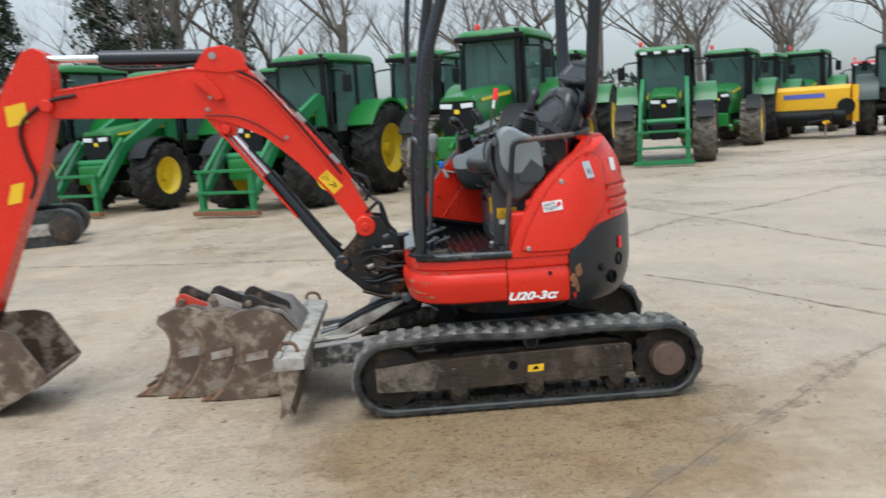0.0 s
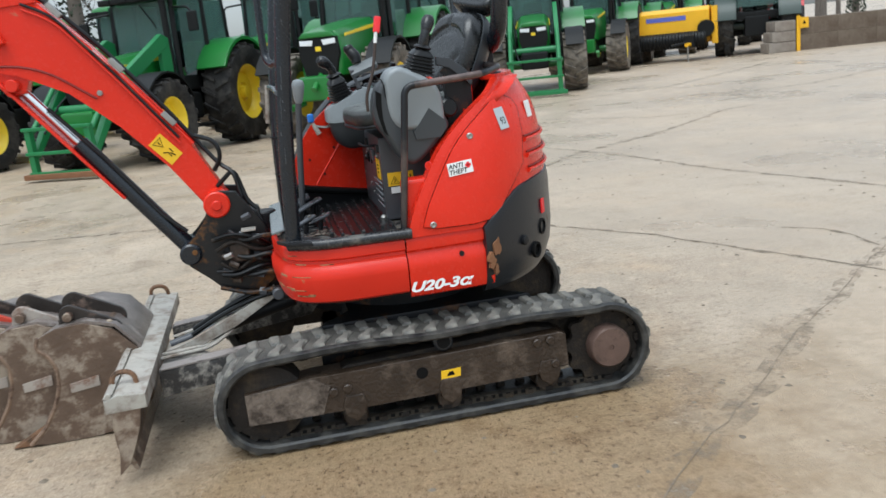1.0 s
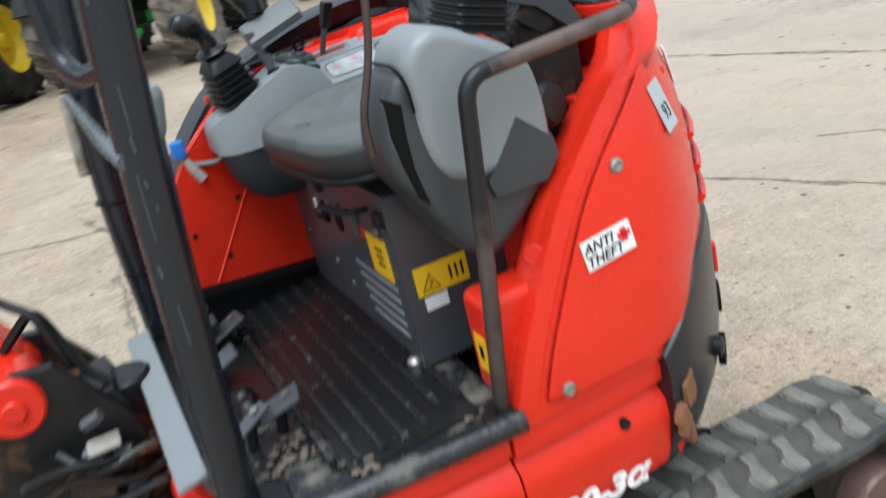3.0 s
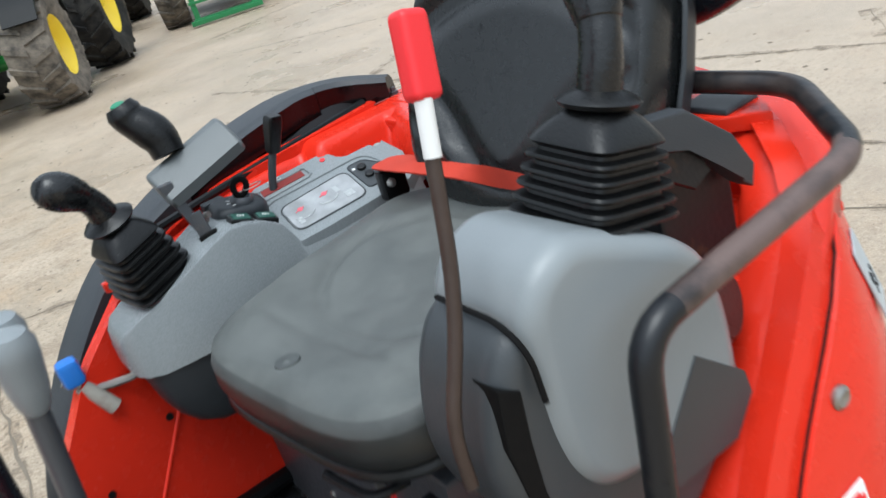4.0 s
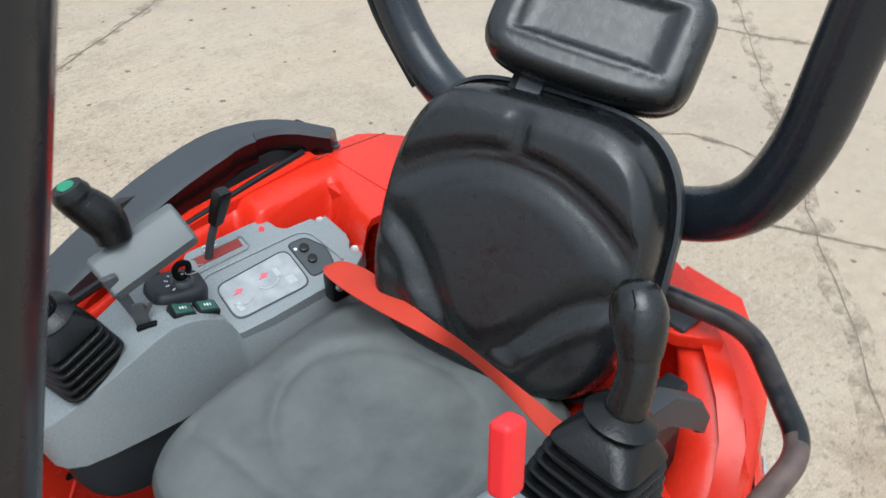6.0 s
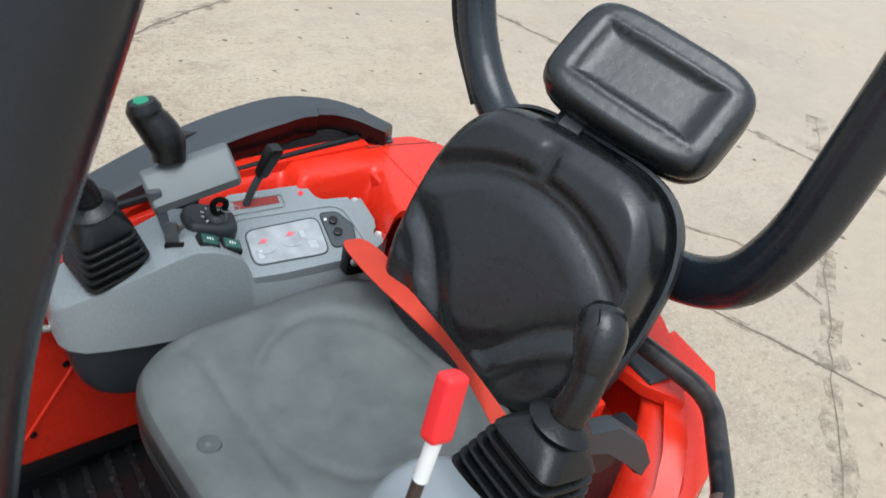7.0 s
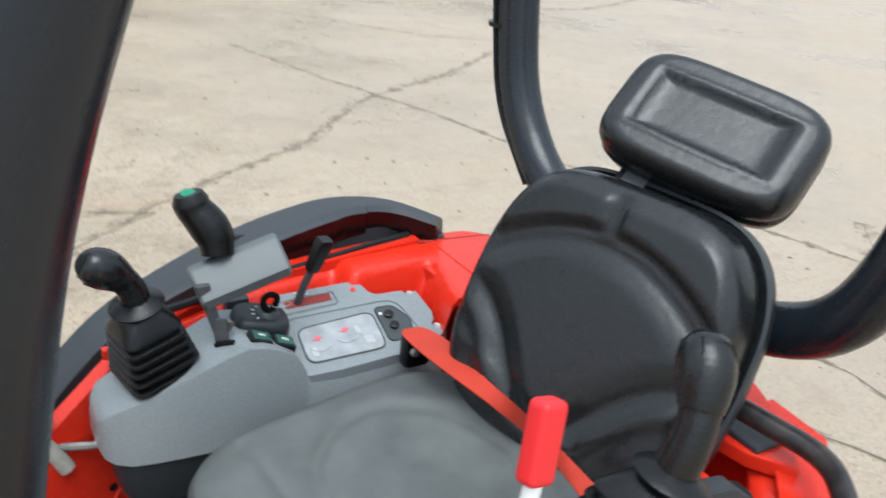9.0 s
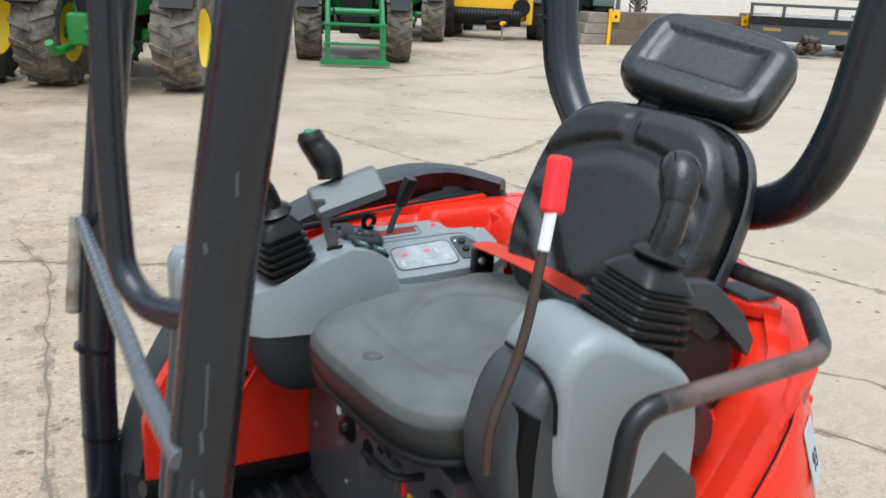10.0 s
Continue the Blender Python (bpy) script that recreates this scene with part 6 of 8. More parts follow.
seat_pad = pad(seat_m, even(superellipse(0.218, 0.212, 4.2, 160), 150), [(0.88, 0.030), (0.95, 0.032), (0.985, 0.042), (1.0, 0.062), (0.988, 0.082), (0.955, 0.097), (0.90, 0.103)], seat_face, 30)
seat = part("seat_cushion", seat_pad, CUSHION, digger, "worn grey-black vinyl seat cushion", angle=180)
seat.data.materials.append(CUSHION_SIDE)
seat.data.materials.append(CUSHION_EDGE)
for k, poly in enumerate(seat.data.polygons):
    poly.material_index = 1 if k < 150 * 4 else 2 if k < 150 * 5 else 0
part("cushion_piping", tube(bmesh.new(), [seat_m @ Vector((x * 0.965, y * 0.965, 0.032)) for x, y in superellipse(0.218, 0.212, 4.2, 56)], 0.008, 8, closed=True), RUBBER, seat)
part("drain_eyelet", lathe(bmesh.new(), [(0.015, 0), (0.014, 0.0025), (0.009, 0.003), (0.004, 0.001)], seat_m @ Vector((-0.172, 0.002, 0.1062)), (0, 0, 1), 16), CUSHION_EDGE, seat)
part("seat_knob", lathe(bmesh.new(), [(0.021, 0), (0.021, 0.006), (0.013, 0.008), (0.011, 0.016), (0.004, 0.018)], (-0.107, 0.014, 1.020), (-1, 0, 0), 20), RUBBER, seat_base)
part("white_label", B((-0.1085, 0.062, 1.020), (-0.1045, 0.074, 1.038)), WHITE, seat_base)
part("slide_bracket", P([(-0.215, 1.030), (-0.170, 1.036), (-0.175, 1.062), (-0.190, 1.074), (-0.212, 1.070)], 'x', -0.121, -0.105, 0.003), STEEL_GREY, seat_base)
for y, z in ((-0.125, 1.052), (-0.155, 1.062), (-0.098, 1.060)):
    part("slide_slot", B((-0.1075, y - 0.010, z - 0.004), (-0.1045, y + 0.010, z + 0.004), 0.001, 1), INK_AND_HOLES, seat_base)
for y, z in ((0.03, 0.90), (0.20, 0.93), (-0.05, 0.87), (0.19, 1.05)):
    part("panel_screw", lathe(bmesh.new(), [(0.007, 0), (0.007, 0.003), (0.003, 0.005)], (-0.105, y, z), (-1, 0, 0), 10), ZINC, seat_base)
for y in (-0.31, -0.19, -0.05):
    part("seat_slide_bolt", C((-0.107, y, 1.058), (-0.116, y, 1.058), 0.008, seg=8), ZINC, seat_base)
part("slide_lever", Tb([(-0.10, -0.28, 1.095), (-0.15, -0.28, 1.10), (-0.165, -0.20, 1.105)], 0.006, 8, 0.03), BLACK_WORN, seat_base)
part("seat_slide", B((-0.118, -0.355, 1.074), (0.18, -0.325, 1.105), 0.004), BLACK_WORN, digger)
part("seat_slide", B((-0.118, -0.02, 1.074), (0.18, 0.01, 1.105), 0.004), BLACK_WORN, digger)
part("seat_mount", B((-0.06, -0.33, 1.07), (0.18, -0.02, 1.165), 0.01), BLACK_WORN, digger)
bk_m = basis((0.280, -0.180, 1.420), (0.075, -0.33, -0.012), (0.135, 0.03, 0.30))


def back_face(x, y):
    """A shield-shaped middle, a groove round it, bolsters below and two pads above."""
    a, b = x / 0.185, y / 0.170
    q = math.sqrt(a * a + 0.05)
    up = (b - (0.56 - 0.50 * q * q)) * 0.170 / math.sqrt(1 + a * a)
    bell = 0.80 * math.exp(-(a / 0.52) ** 2)
    low = ((-0.02 - bell) - b) * 0.170 / math.sqrt(1 + (2 * a / 0.27 * bell) ** 2)
    d = 0.010 * math.log(math.exp(up / 0.010) + math.exp(low / 0.010))
    fade = step01(0.93, 0.80, (abs(x / 0.19) ** 4.4 + abs(y / 0.178) ** 4.4) ** (1 / 4.4))
    f = 0.008 * step01(0.002, -0.030, d) - 0.0035 * math.exp(-((d - 0.003) / 0.006) ** 2)
    if low >= up:
        f += 0.008 * math.exp(-((d - 0.030) / 0.014) ** 2) + 0.002 * step01(0.02, 0.06, d)
    else:
        gap = 1 - 0.95 * math.exp(-((a + 0.05) / 0.075) ** 4)
        f += (0.010 * step01(0.018, 0.032, d) - 0.003 * math.exp(-((d - 0.017) / 0.004) ** 2)) * gap
    f += 0.0035 * math.exp(-((y + 0.128 + 0.25 * x) / 0.010) ** 2) * (0.5 + 0.5 * math.sin(38 * x))
    return f * fade


def back_outline(n=72):
    out_ = []
    for x, y in superellipse(1, 1, 4.4, n):
        w = 0.184 - 0.030 * max(0, y) ** 2 - 0.02 * max(0, -y) ** 2
        out_.append((x * w, y * 0.178))
    return out_


back_pad = pad(bk_m, even(back_outline(160), 150), [(0.90, -0.035), (0.97, -0.03), (1.0, -0.01), (1.0, 0.015), (0.98, 0.035), (0.95, 0.046), (0.92, 0.050)], back_face, 34)
back_rest = part("seat_back", back_pad, VINYL, digger, "black moulded vinyl backrest with creases", angle=180)
part("back_shell", pad(bk_m, back_outline(), [(0.80, -0.085), (1.0, -0.055), (1.055, -0.030), (1.06, -0.012), (1.035, -0.010), (1.02, -0.028)], lambda x, y: -0.004, 3), GREY_DARK, back_rest)
hd_m = basis((0.422, -0.173, 1.652), (0.089, -0.216, -0.041), (0.096, 0.03, 0.092))


def head_face(x, y):
    inside = max(abs(x) / 0.083, abs(y) / 0.038)
    return -0.0080 * (1 / (1 + math.exp(22 * (inside - 1.0)))) + 0.0030 * math.exp(-((inside - 1.14) / 0.10) ** 2) - 0.0025 * math.exp(-((inside - 1.02) / 0.05) ** 2)


head = part("head_rest", pad(hd_m, superellipse(0.130, 0.082, 4.4, 72), [(0.85, -0.036), (0.96, -0.033), (0.995, -0.020), (0.995, -0.014), (0.980, -0.010), (1.0, -0.005), (1.005, 0.004), (0.99, 0.015), (0.955, 0.024), (0.91, 0.029), (0.86, 0.0315)], head_face, 14), VINYL, digger, "black moulded headrest on steel strips", angle=180)
for x in (-0.055, 0.05):
    m = hd_m @ Matrix.Translation((x, -0.085, -0.025))
    part("headrest_strip", box(bmesh.new(), (-0.016, -0.06, -0.003), (0.016, 0.05, 0.003), 0.001, 1, m), STEEL_GREY, head)
part("plate_slot", box(bmesh.new(), (-0.020, -0.100, -0.0295), (0.022, -0.092, -0.0285), 0.0005, 1, hd_m), BLADE, head)
part("headrest_plate", box(bmesh.new(), (-0.082, -0.118, -0.036), (0.072, -0.072, -0.030), 0.001, 1, hd_m), BLACK_WORN, head)
# lap belt
def smooth_3d(points, steps=5):
    """A curve through points."""
    p = [Vector(a) for a in points]
    out_ = []
    for i in range(len(p) - 1):
        a, b = p[i], p[i + 1]
        u, v = (b - p[max(i - 1, 0)]) / 2, (p[min(i + 2, len(p) - 1)] - a) / 2
        for k in range(steps):
            t = k / steps
            out_.append(a * (1 + 2 * t) * (1 - t) ** 2 + u * t * (1 - t) ** 2 + b * t * t * (3 - 2 * t) + v * t * t * (t - 1))
    return out_ + [p[-1]]


belt = bmesh.new()
over = [(0.150, 0.056, 1.318), (0.166, 0.044, 1.323), (0.174, 0.000, 1.328), (0.170, -0.060, 1.333), (0.161, -0.118, 1.338), (0.156, -0.165, 1.343), (0.153, -0.212, 1.347), (0.148, -0.27, 1.349), (0.146, -0.32, 1.348), (0.146, -0.37, 1.343), (0.150, -0.43, 1.330)]
under = [(0.141, 0.056, 1.318), (0.130, 0.036, 1.322), (0.124, -0.020, 1.329), (0.126, -0.080, 1.333), (0.136, -0.136, 1.331), (0.145, -0.172, 1.327), (0.157, -0.208, 1.319), (0.147, -0.272, 1.328), (0.132, -0.330, 1.337), (0.122, -0.375, 1.338), (0.118, -0.43, 1.328)]
rings = []
for p, q in zip(smooth_3d(over), smooth_3d(under)):
    n_ = Vector((-0.25, 0.1, 1)).normalized() * 0.0012
    mid_ = (p + q) / 2 + n_ * 0.9
    rings.append([q - n_, mid_ - n_, p - n_, p + n_, mid_ + n_, q + n_])
loft(belt, rings)
part("lap_belt", belt, ORANGE_STRAP, digger, "faded orange lap belt across the seat", angle=60)
part("belt_anchor", B((0.138, 0.036, 1.262), (0.180, 0.062, 1.312), 0.008), RUBBER, digger)
part("anchor_bolt", lathe(bmesh.new(), [(0.007, 0), (0.007, 0.004), (0.003, 0.006)], (0.150, 0.035, 1.292), (-0.3, -1, 0.3), 10), ZINC, digger)

# ---- right console ----
con = bmesh.new()
rings = []
for x, zt, yr, yi, low, yo in ((-0.266, 1.218, 0.140, 0.135, 1.188, 0.180), (-0.262, 1.234, 0.122, 0.112, 1.182, 0.192), (-0.252, 1.246, 0.112, 0.097, 1.180, 0.202), (-0.232, 1.256, 0.104, 0.086, 1.178, 0.206),
                               (-0.20, 1.268, 0.099, 0.080, 1.178, 0.207), (-0.15, 1.290, 0.093, 0.075, 1.178, 0.207), (-0.10, 1.313, 0.087, 0.070, 1.180, 0.207), (-0.077, 1.321, 0.084, 0.068, 1.184, 0.207),
                               (-0.052, 1.317, 0.084, 0.067, 1.188, 0.207), (-0.030, 1.308, 0.085, 0.067, 1.190, 0.207), (-0.008, 1.294, 0.086, 0.068, 1.195, 0.207), (0.003, 1.276, 0.087, 0.069, 1.195, 0.207), (0.012, 1.256, 0.086, 0.068, 1.195, 0.207),
                               (0.060, 1.256, 0.081, 0.064, 1.195, 0.207), (0.130, 1.260, 0.076, 0.060, 1.200, 0.207), (0.196, 1.264, 0.071, 0.056, 1.205, 0.200), (0.225, 1.268, 0.084, 0.070, 1.210, 0.180)):
    k = min(0.0045, (yo - yr) * 0.2)
    rings.append([Vector((x, yo, low)), Vector((x, yo, zt - k)), Vector((x, yo - k * 0.3, zt - k * 0.3)), Vector((x, yo - k, zt)), Vector((x, yr + k, zt)), Vector((x, yr + k * 0.3, zt - k * 0.25)), Vector((x, yr, zt - k)), Vector((x, (yr + yi) / 2 - 0.002, (zt + low) / 2)), Vector((x, yi, low))])
loft(con, rings)
console = part("right_console", con, GREY, digger, "grey plastic right-hand control console", angle=30)
lc = bmesh.new()
rings = []
for s, z in ((1.0, 1.186), (0.99, 1.160), (0.95, 1.130), (0.87, 1.102), (0.74, 1.078), (0.55, 1.060), (0.35, 1.052)):
    rings.append([Vector((-0.138 + 0.02 * (1 - s) + x * s, 0.138 + y * s, z)) for x, y in superellipse(0.115, 0.056, 4, 36)])
loft(lc, rings)
part("console_underside", lc, GREY_DARK, console, "dark lower half of the console")


def deck_z(x, y):
    """The sloping face that carries the screen."""
    return 1.258 + 0.10 * (x - 0.01) + 0.33 * (y - 0.085)


def deck_slab(bm, outline, lo, hi, bev=0.0015):
    """A flat piece that lies along the sloping face, from lo to hi over it."""
    prism(bm, outline, 'z', 0.0, 1.0)
    for v in bm.verts:
        v.co.z = deck_z(v.co.x, v.co.y) + (hi if v.co.z > 0.5 else lo)
    if bev:
        bmesh.ops.bevel(bm, geom=[e for e in bm.edges if all(abs(v.co.z - deck_z(v.co.x, v.co.y) - hi) < 1e-6 for v in e.verts)], offset=bev, segments=2, profile=0.5, affect='EDGES')
    return bm


def notch(cx_, cy_, r, a0, a1):
    return arc(cx_, cy_, r, a0, a1, 5)


plate_line = smooth_line([(0.06, 0.0785), (0.006, 0.0845), (0.006, 0.200), (0.016, 0.238), (0.098, 0.230), (0.122, 0.228), (0.149, 0.224), (0.158, 0.190), (0.205, 0.183)], 0.010, 4)
plate_line += notch(0.217, 0.178, 0.009, 150, 330) + [(0.229, 0.178), (0.234, 0.130)] + notch(0.229, 0.104, 0.010, 90, 270)[::1] + [(0.239, 0.091), (0.200, 0.070)]
screen_deck = part("screen_deck", deck_slab(bmesh.new(), plate_line, -0.030, 0.0), GREY, console, "sloping grey deck with the instrument screen")


def deck_line(points, lift, r=0.0009, closed=True):
    return tube(bmesh.new(), [Vector((x, y, deck_z(x, y) + lift)) for x, y in points], r, 6, closed=closed)


def rounded(points, rad):
    pts = [Vector((x, y, 0)) for x, y in points]
    n = len(pts)
    out_ = []
    for i, p in enumerate(pts):
        u, v = pts[i - 1] - p, pts[(i + 1) % n] - p
        r = min(rad, u.length * 0.48, v.length * 0.48)
        a, b = p + u.normalized() * r, p + v.normalized() * r
        out_ += [a * (1 - k / 5) ** 2 + p * 2 * (k / 5) * (1 - k / 5) + b * (k / 5) ** 2 for k in range(6)]
    return [(p.x, p.y) for p in out_]


recess = rounded([(0.008, 0.190), (0.190, 0.172), (0.203, 0.080), (0.150, 0.082), (0.012, 0.092)], 0.026)
part("deck_step", deck_line(recess[:14], 0.0005, 0.0022, False), GREY, screen_deck)
screen_line = rounded([(0.023, 0.165), (0.143, 0.160), (0.138, 0.090), (0.018, 0.101)], 0.016)
part("screen_rim", deck_line(screen_line, 0.0010, 0.0010), SHELL_GREY, screen_deck)
glass_line = rounded([(0.025, 0.163), (0.1415, 0.158), (0.1365, 0.0915), (0.020, 0.1025)], 0.015)
screen = part("meter_screen", deck_slab(bmesh.new(), glass_line, -0.002, 0.0016, 0.0), SCREEN, screen_deck, "hazy grey instrument screen with red needles")
for a, b in ((0.046, 0.139), (0.090, 0.140)):
    hub_ = Vector((a, b, deck_z(a, b) + 0.0016))
    part("red_needle", lathe(bmesh.new(), [(0.0046, 0), (0.0046, 0.0006), (0.002, 0.0009)], hub_, (-0.1, -0.33, 1), 12), NEEDLE, screen)
    part("red_needle", deck_line([(a - 0.009, b - 0.002), (a + 0.007, b + 0.001)], 0.0018, 0.0010, False), NEEDLE, screen)
    part("dial_arc", deck_line([(a + 0.017 * math.cos(k), b - 0.010 + 0.013 * math.sin(k)) for k in (3.4, 3.8, 4.2, 4.6, 5.0, 5.4, 5.8)], 0.0018, 0.0013, False), GLINT_AND_DIAL, screen)
# reflections on the glass, painted as thin pale slabs
for a, b, w in ((0.118, 0.112, 0.007), (0.108, 0.135, 0.004), (0.034, 0.118, 0.004)):
    part("painted_glint", deck_slab(bmesh.new(), [(a - w, b - 0.007), (a + w, b - 0.008), (a + w, b + 0.006), (a - w, b + 0.008)], 0.0012, 0.0020, 0.0), GLINT_AND_DIAL, screen)
btn_line = rounded([(0.149, 0.164), (0.178, 0.160), (0.194, 0.128), (0.184, 0.094), (0.146, 0.098)], 0.008)
btn_plate = part("button_plate", deck_slab(bmesh.new(), btn_line, -0.002, 0.0014, 0.0), SHELL_GREY, screen_deck)
part("button_rim", deck_line(btn_line, 0.0010, 0.0012), GREY_DARK, screen_deck)
for a, b in ((0.165, 0.144), (0.164, 0.122)):
    part("round_button", lathe(bmesh.new(), [(0.0072, 0), (0.0072, 0.005), (0.0045, 0.0062)], (a, b, deck_z(a, b) + 0.001), (-0.1, -0.33, 1), 16), RUBBER, btn_plate)
part("button_mark", lathe(bmesh.new(), [(0.0026, 0), (0.0026, 0.0006)], (0.154, 0.150, deck_z(0.154, 0.150) + 0.0014), (-0.1, -0.33, 1), 12), WHITE, btn_plate)
for x, y in ((0.229, 0.104), (0.219, 0.176)):
    part("console_screw", lathe(bmesh.new(), [(0.0070, 0), (0.0070, 0.0025), (0.003, 0.0015)], (x, y, deck_z(x, y) - 0.006), (-0.1, -0.33, 1), 12), ZINC, screen_deck)
    part("screw_seat", lathe(bmesh.new(), [(0.011, 0), (0.011, 0.030)], (x, y, deck_z(x, y) - 0.038), (0, 0, 1), 12), GREY_DARK, screen_deck)
part("red_dot", lathe(bmesh.new(), [(0.0046, 0), (0.0046, 0.0012)], (0.1355, 0.210, deck_z(0.1355, 0.210)), (-0.1, -0.33, 1), 12), RED_PLAIN, screen_deck)
slot = part("throttle_slot", deck_slab(bmesh.new(), [(0.024, 0.207), (0.096, 0.201), (0.097, 0.215), (0.026, 0.222)], -0.002, 0.0010, 0.0), RED_GROOVE_SHADE, screen_deck, "dark red throttle slot")
part("slot_lip", deck_line([(0.010, 0.199), (0.098, 0.193), (0.104, 0.197), (0.104, 0.214), (0.098, 0.219)], 0.0008, 0.0022, False), GREY, screen_deck)
part("slot_lip", deck_line([(0.022, 0.2235), (0.098, 0.217)], 0.0008, 0.0016, False), GREY, screen_deck)
part("throttle_mark", deck_line([(0.045, 0.226), (0.066, 0.2245), (0.067, 0.231), (0.046, 0.2325)], 0.0006, 0.0007), WHITE, screen_deck)
for x in (0.050, 0.056, 0.061):
    part("throttle_mark", deck_line([(x, 0.2275), (x + 0.001, 0.230)], 0.0006, 0.0009, False), WHITE, screen_deck)
lev = part("throttle_lever", Tb([(0.040, 0.214, 1.285), (0.050, 0.212, 1.325), (0.067, 0.206, 1.368)], 0.0062, 12, 0.02), SHELL_GREY, console, "black-topped throttle lever")
part("throttle_knob", pad(basis((0.0635, 0.207, 1.358), (1, 0.25, -0.22), (-0.05, 1, 0.25)), superellipse(0.0125, 0.0105, 5, 28), [(0.70, 0.0), (0.80, 0.004), (0.98, 0.040), (1.0, 0.050), (0.94, 0.056), (0.80, 0.058)], lambda x, y: 0.0, 3), RUBBER, lev)
pod_m = basis((-0.036, 0.166, 1.297), (1, -0.10, -0.22), (0.05, 1, 0.15))
pod = part("key_pod", pad(pod_m, superellipse(0.041, 0.031, 3.4, 36), [(1.04, -0.008), (1.0, 0.020), (0.96, 0.026), (0.86, 0.0305), (0.75, 0.032)], lambda x, y: 0.0, 3), GREY_DARK, console, "black ignition key pod")
part("key_barrel", lathe(bmesh.new(), [(0.017, 0), (0.017, 0.004), (0.014, 0.008), (0.012, 0.008), (0.011, 0.004)], pod_m @ Vector((0.006, -0.002, 0.032)), pod_m.to_3x3() @ Vector((0, 0, 1)), 20), STEEL_GREY, pod)
for k in range(4):
    a = 2.2 + 0.55 * k
    part("key_mark", box(bmesh.new(), (-0.0028, -0.0010, 0), (0.0028, 0.0010, 0.0006), 0, 1, pod_m @ Matrix.Translation((0.008 + 0.023 * math.cos(a), -0.002 + 0.019 * math.sin(a), 0.0318)) @ Matrix.Rotation(a, 4, 'Z')), WHITE, pod)
part("key_blade", box(bmesh.new(), (-0.004, -0.0012, 0.032), (0.004, 0.0012, 0.046), 0.0004, 1, pod_m @ Matrix.Translation((0.008, -0.002, 0))), ZINC, pod)
part("key_bow", tube(bmesh.new(), [pod_m @ Vector((0.005 + 0.0098 * math.cos(a), -0.002, 0.054 + 0.0125 * math.sin(a) - 0.002 * math.sin(a) ** 2)) for a in (2 * math.pi * k / 18 for k in range(18))], 0.0046, 8, closed=True), INK_AND_HOLES, pod)
part("key_ring", tube(bmesh.new(), [pod_m @ Vector((0.022 + 0.013 * math.cos(a), -0.006 + 0.006 * math.sin(a), 0.052 + 0.004 * math.cos(a))) for a in (2 * math.pi * k / 18 for k in range(18))], 0.0008, 6, closed=True), ZINC, pod)
for k, (x, z) in enumerate(((-0.052, 1.313), (-0.018, 1.299))):
    m = basis((x, 0.114, z), (1, -0.04, -0.40), (0.0, 1, 0.20))
    sw_ = part("rocker_switch", box(bmesh.new(), (-0.0165, -0.013, -0.006), (0.0165, 0.013, 0.008), 0.003, 2, m), RUBBER, console)
    part("switch_face", box(bmesh.new(), (-0.0125, -0.0095, 0.007), (0.0125, 0.0095, 0.0098), 0.001, 1, m), GREEN_DARK, sw_)
    for dx_, w_ in ((-0.004, 0.0016), (0.0, 0.0022), (0.004, 0.0012)):
        part("switch_mark", box(bmesh.new(), (dx_ - w_ / 2, -0.0022, 0.0096), (dx_ + w_ / 2, 0.0022, 0.0103), 0, 1, m), WHITE, sw_)
# dozer lever: grey block with a curved black grip
blk_m = basis((-0.066, 0.158, 1.413), (0.109, -0.010, 0.036), (0.0, 1.0, 0.0))
blk_bm = P([(-0.040, -0.014), (-0.034, -0.030), (0.006, -0.034), (0.026, -0.018), (0.022, 0.008), (0.008, 0.019), (-0.010, 0.017)], 'x', -0.066, 0.062, 0.0065, 3)
bmesh.ops.transform(blk_bm, matrix=blk_m, verts=blk_bm.verts[:])
blk = part("lever_block", blk_bm, BLOCK_GREY, digger, "grey lever block with a black grip and a green button", angle=50)
part("lever_strut", P([(-0.132, 1.400), (-0.112, 1.400), (-0.104, 1.362), (-0.094, 1.318), (-0.104, 1.312), (-0.117, 1.355)], 'y', 0.130, 0.142, 0.003), STEEL_GREY, blk)
grip_pts = [(-0.092, 0.163, 1.428), (-0.092, 0.170, 1.452), (-0.104, 0.179, 1.472), (-0.117, 0.187, 1.488), (-0.1215, 0.190, 1.508)]
part("lever_grip", tube(bmesh.new(), fillet(grip_pts, 0.03, 4), lambda t: (0.0222 + 0.0028 * math.sin(t * 5.5) + 0.0052 * t) * (1 - 0.25 * step01(0.93, 1.0, t)), 24), RUBBER, blk, "curved black rubber grip")
part("green_button", lathe(bmesh.new(), [(0.0105, 0), (0.0105, 0.0035), (0.008, 0.005)], (-0.1215, 0.1898, 1.5060), (-0.12, -0.10, 1), 18), GREEN_BTN, blk)
catch = part("catch_plate", box(bmesh.new(), (-0.012, -0.0025, -0.018), (0.008, 0.0025, 0.024), 0.002, 2, basis((-0.098, 0.126, 1.326), (0.75, -0.55, 0.1), (0.5, 0.8, 0))), STEEL_GREY, console)
for dz_ in (0.0, 0.012):
    part("catch_bolt", C((-0.094 + 0.4 * dz_, 0.132, 1.332 + 0.5 * dz_), (-0.090 + 0.4 * dz_, 0.124, 1.334 + 0.5 * dz_), 0.0045, seg=8), ZINC, catch)
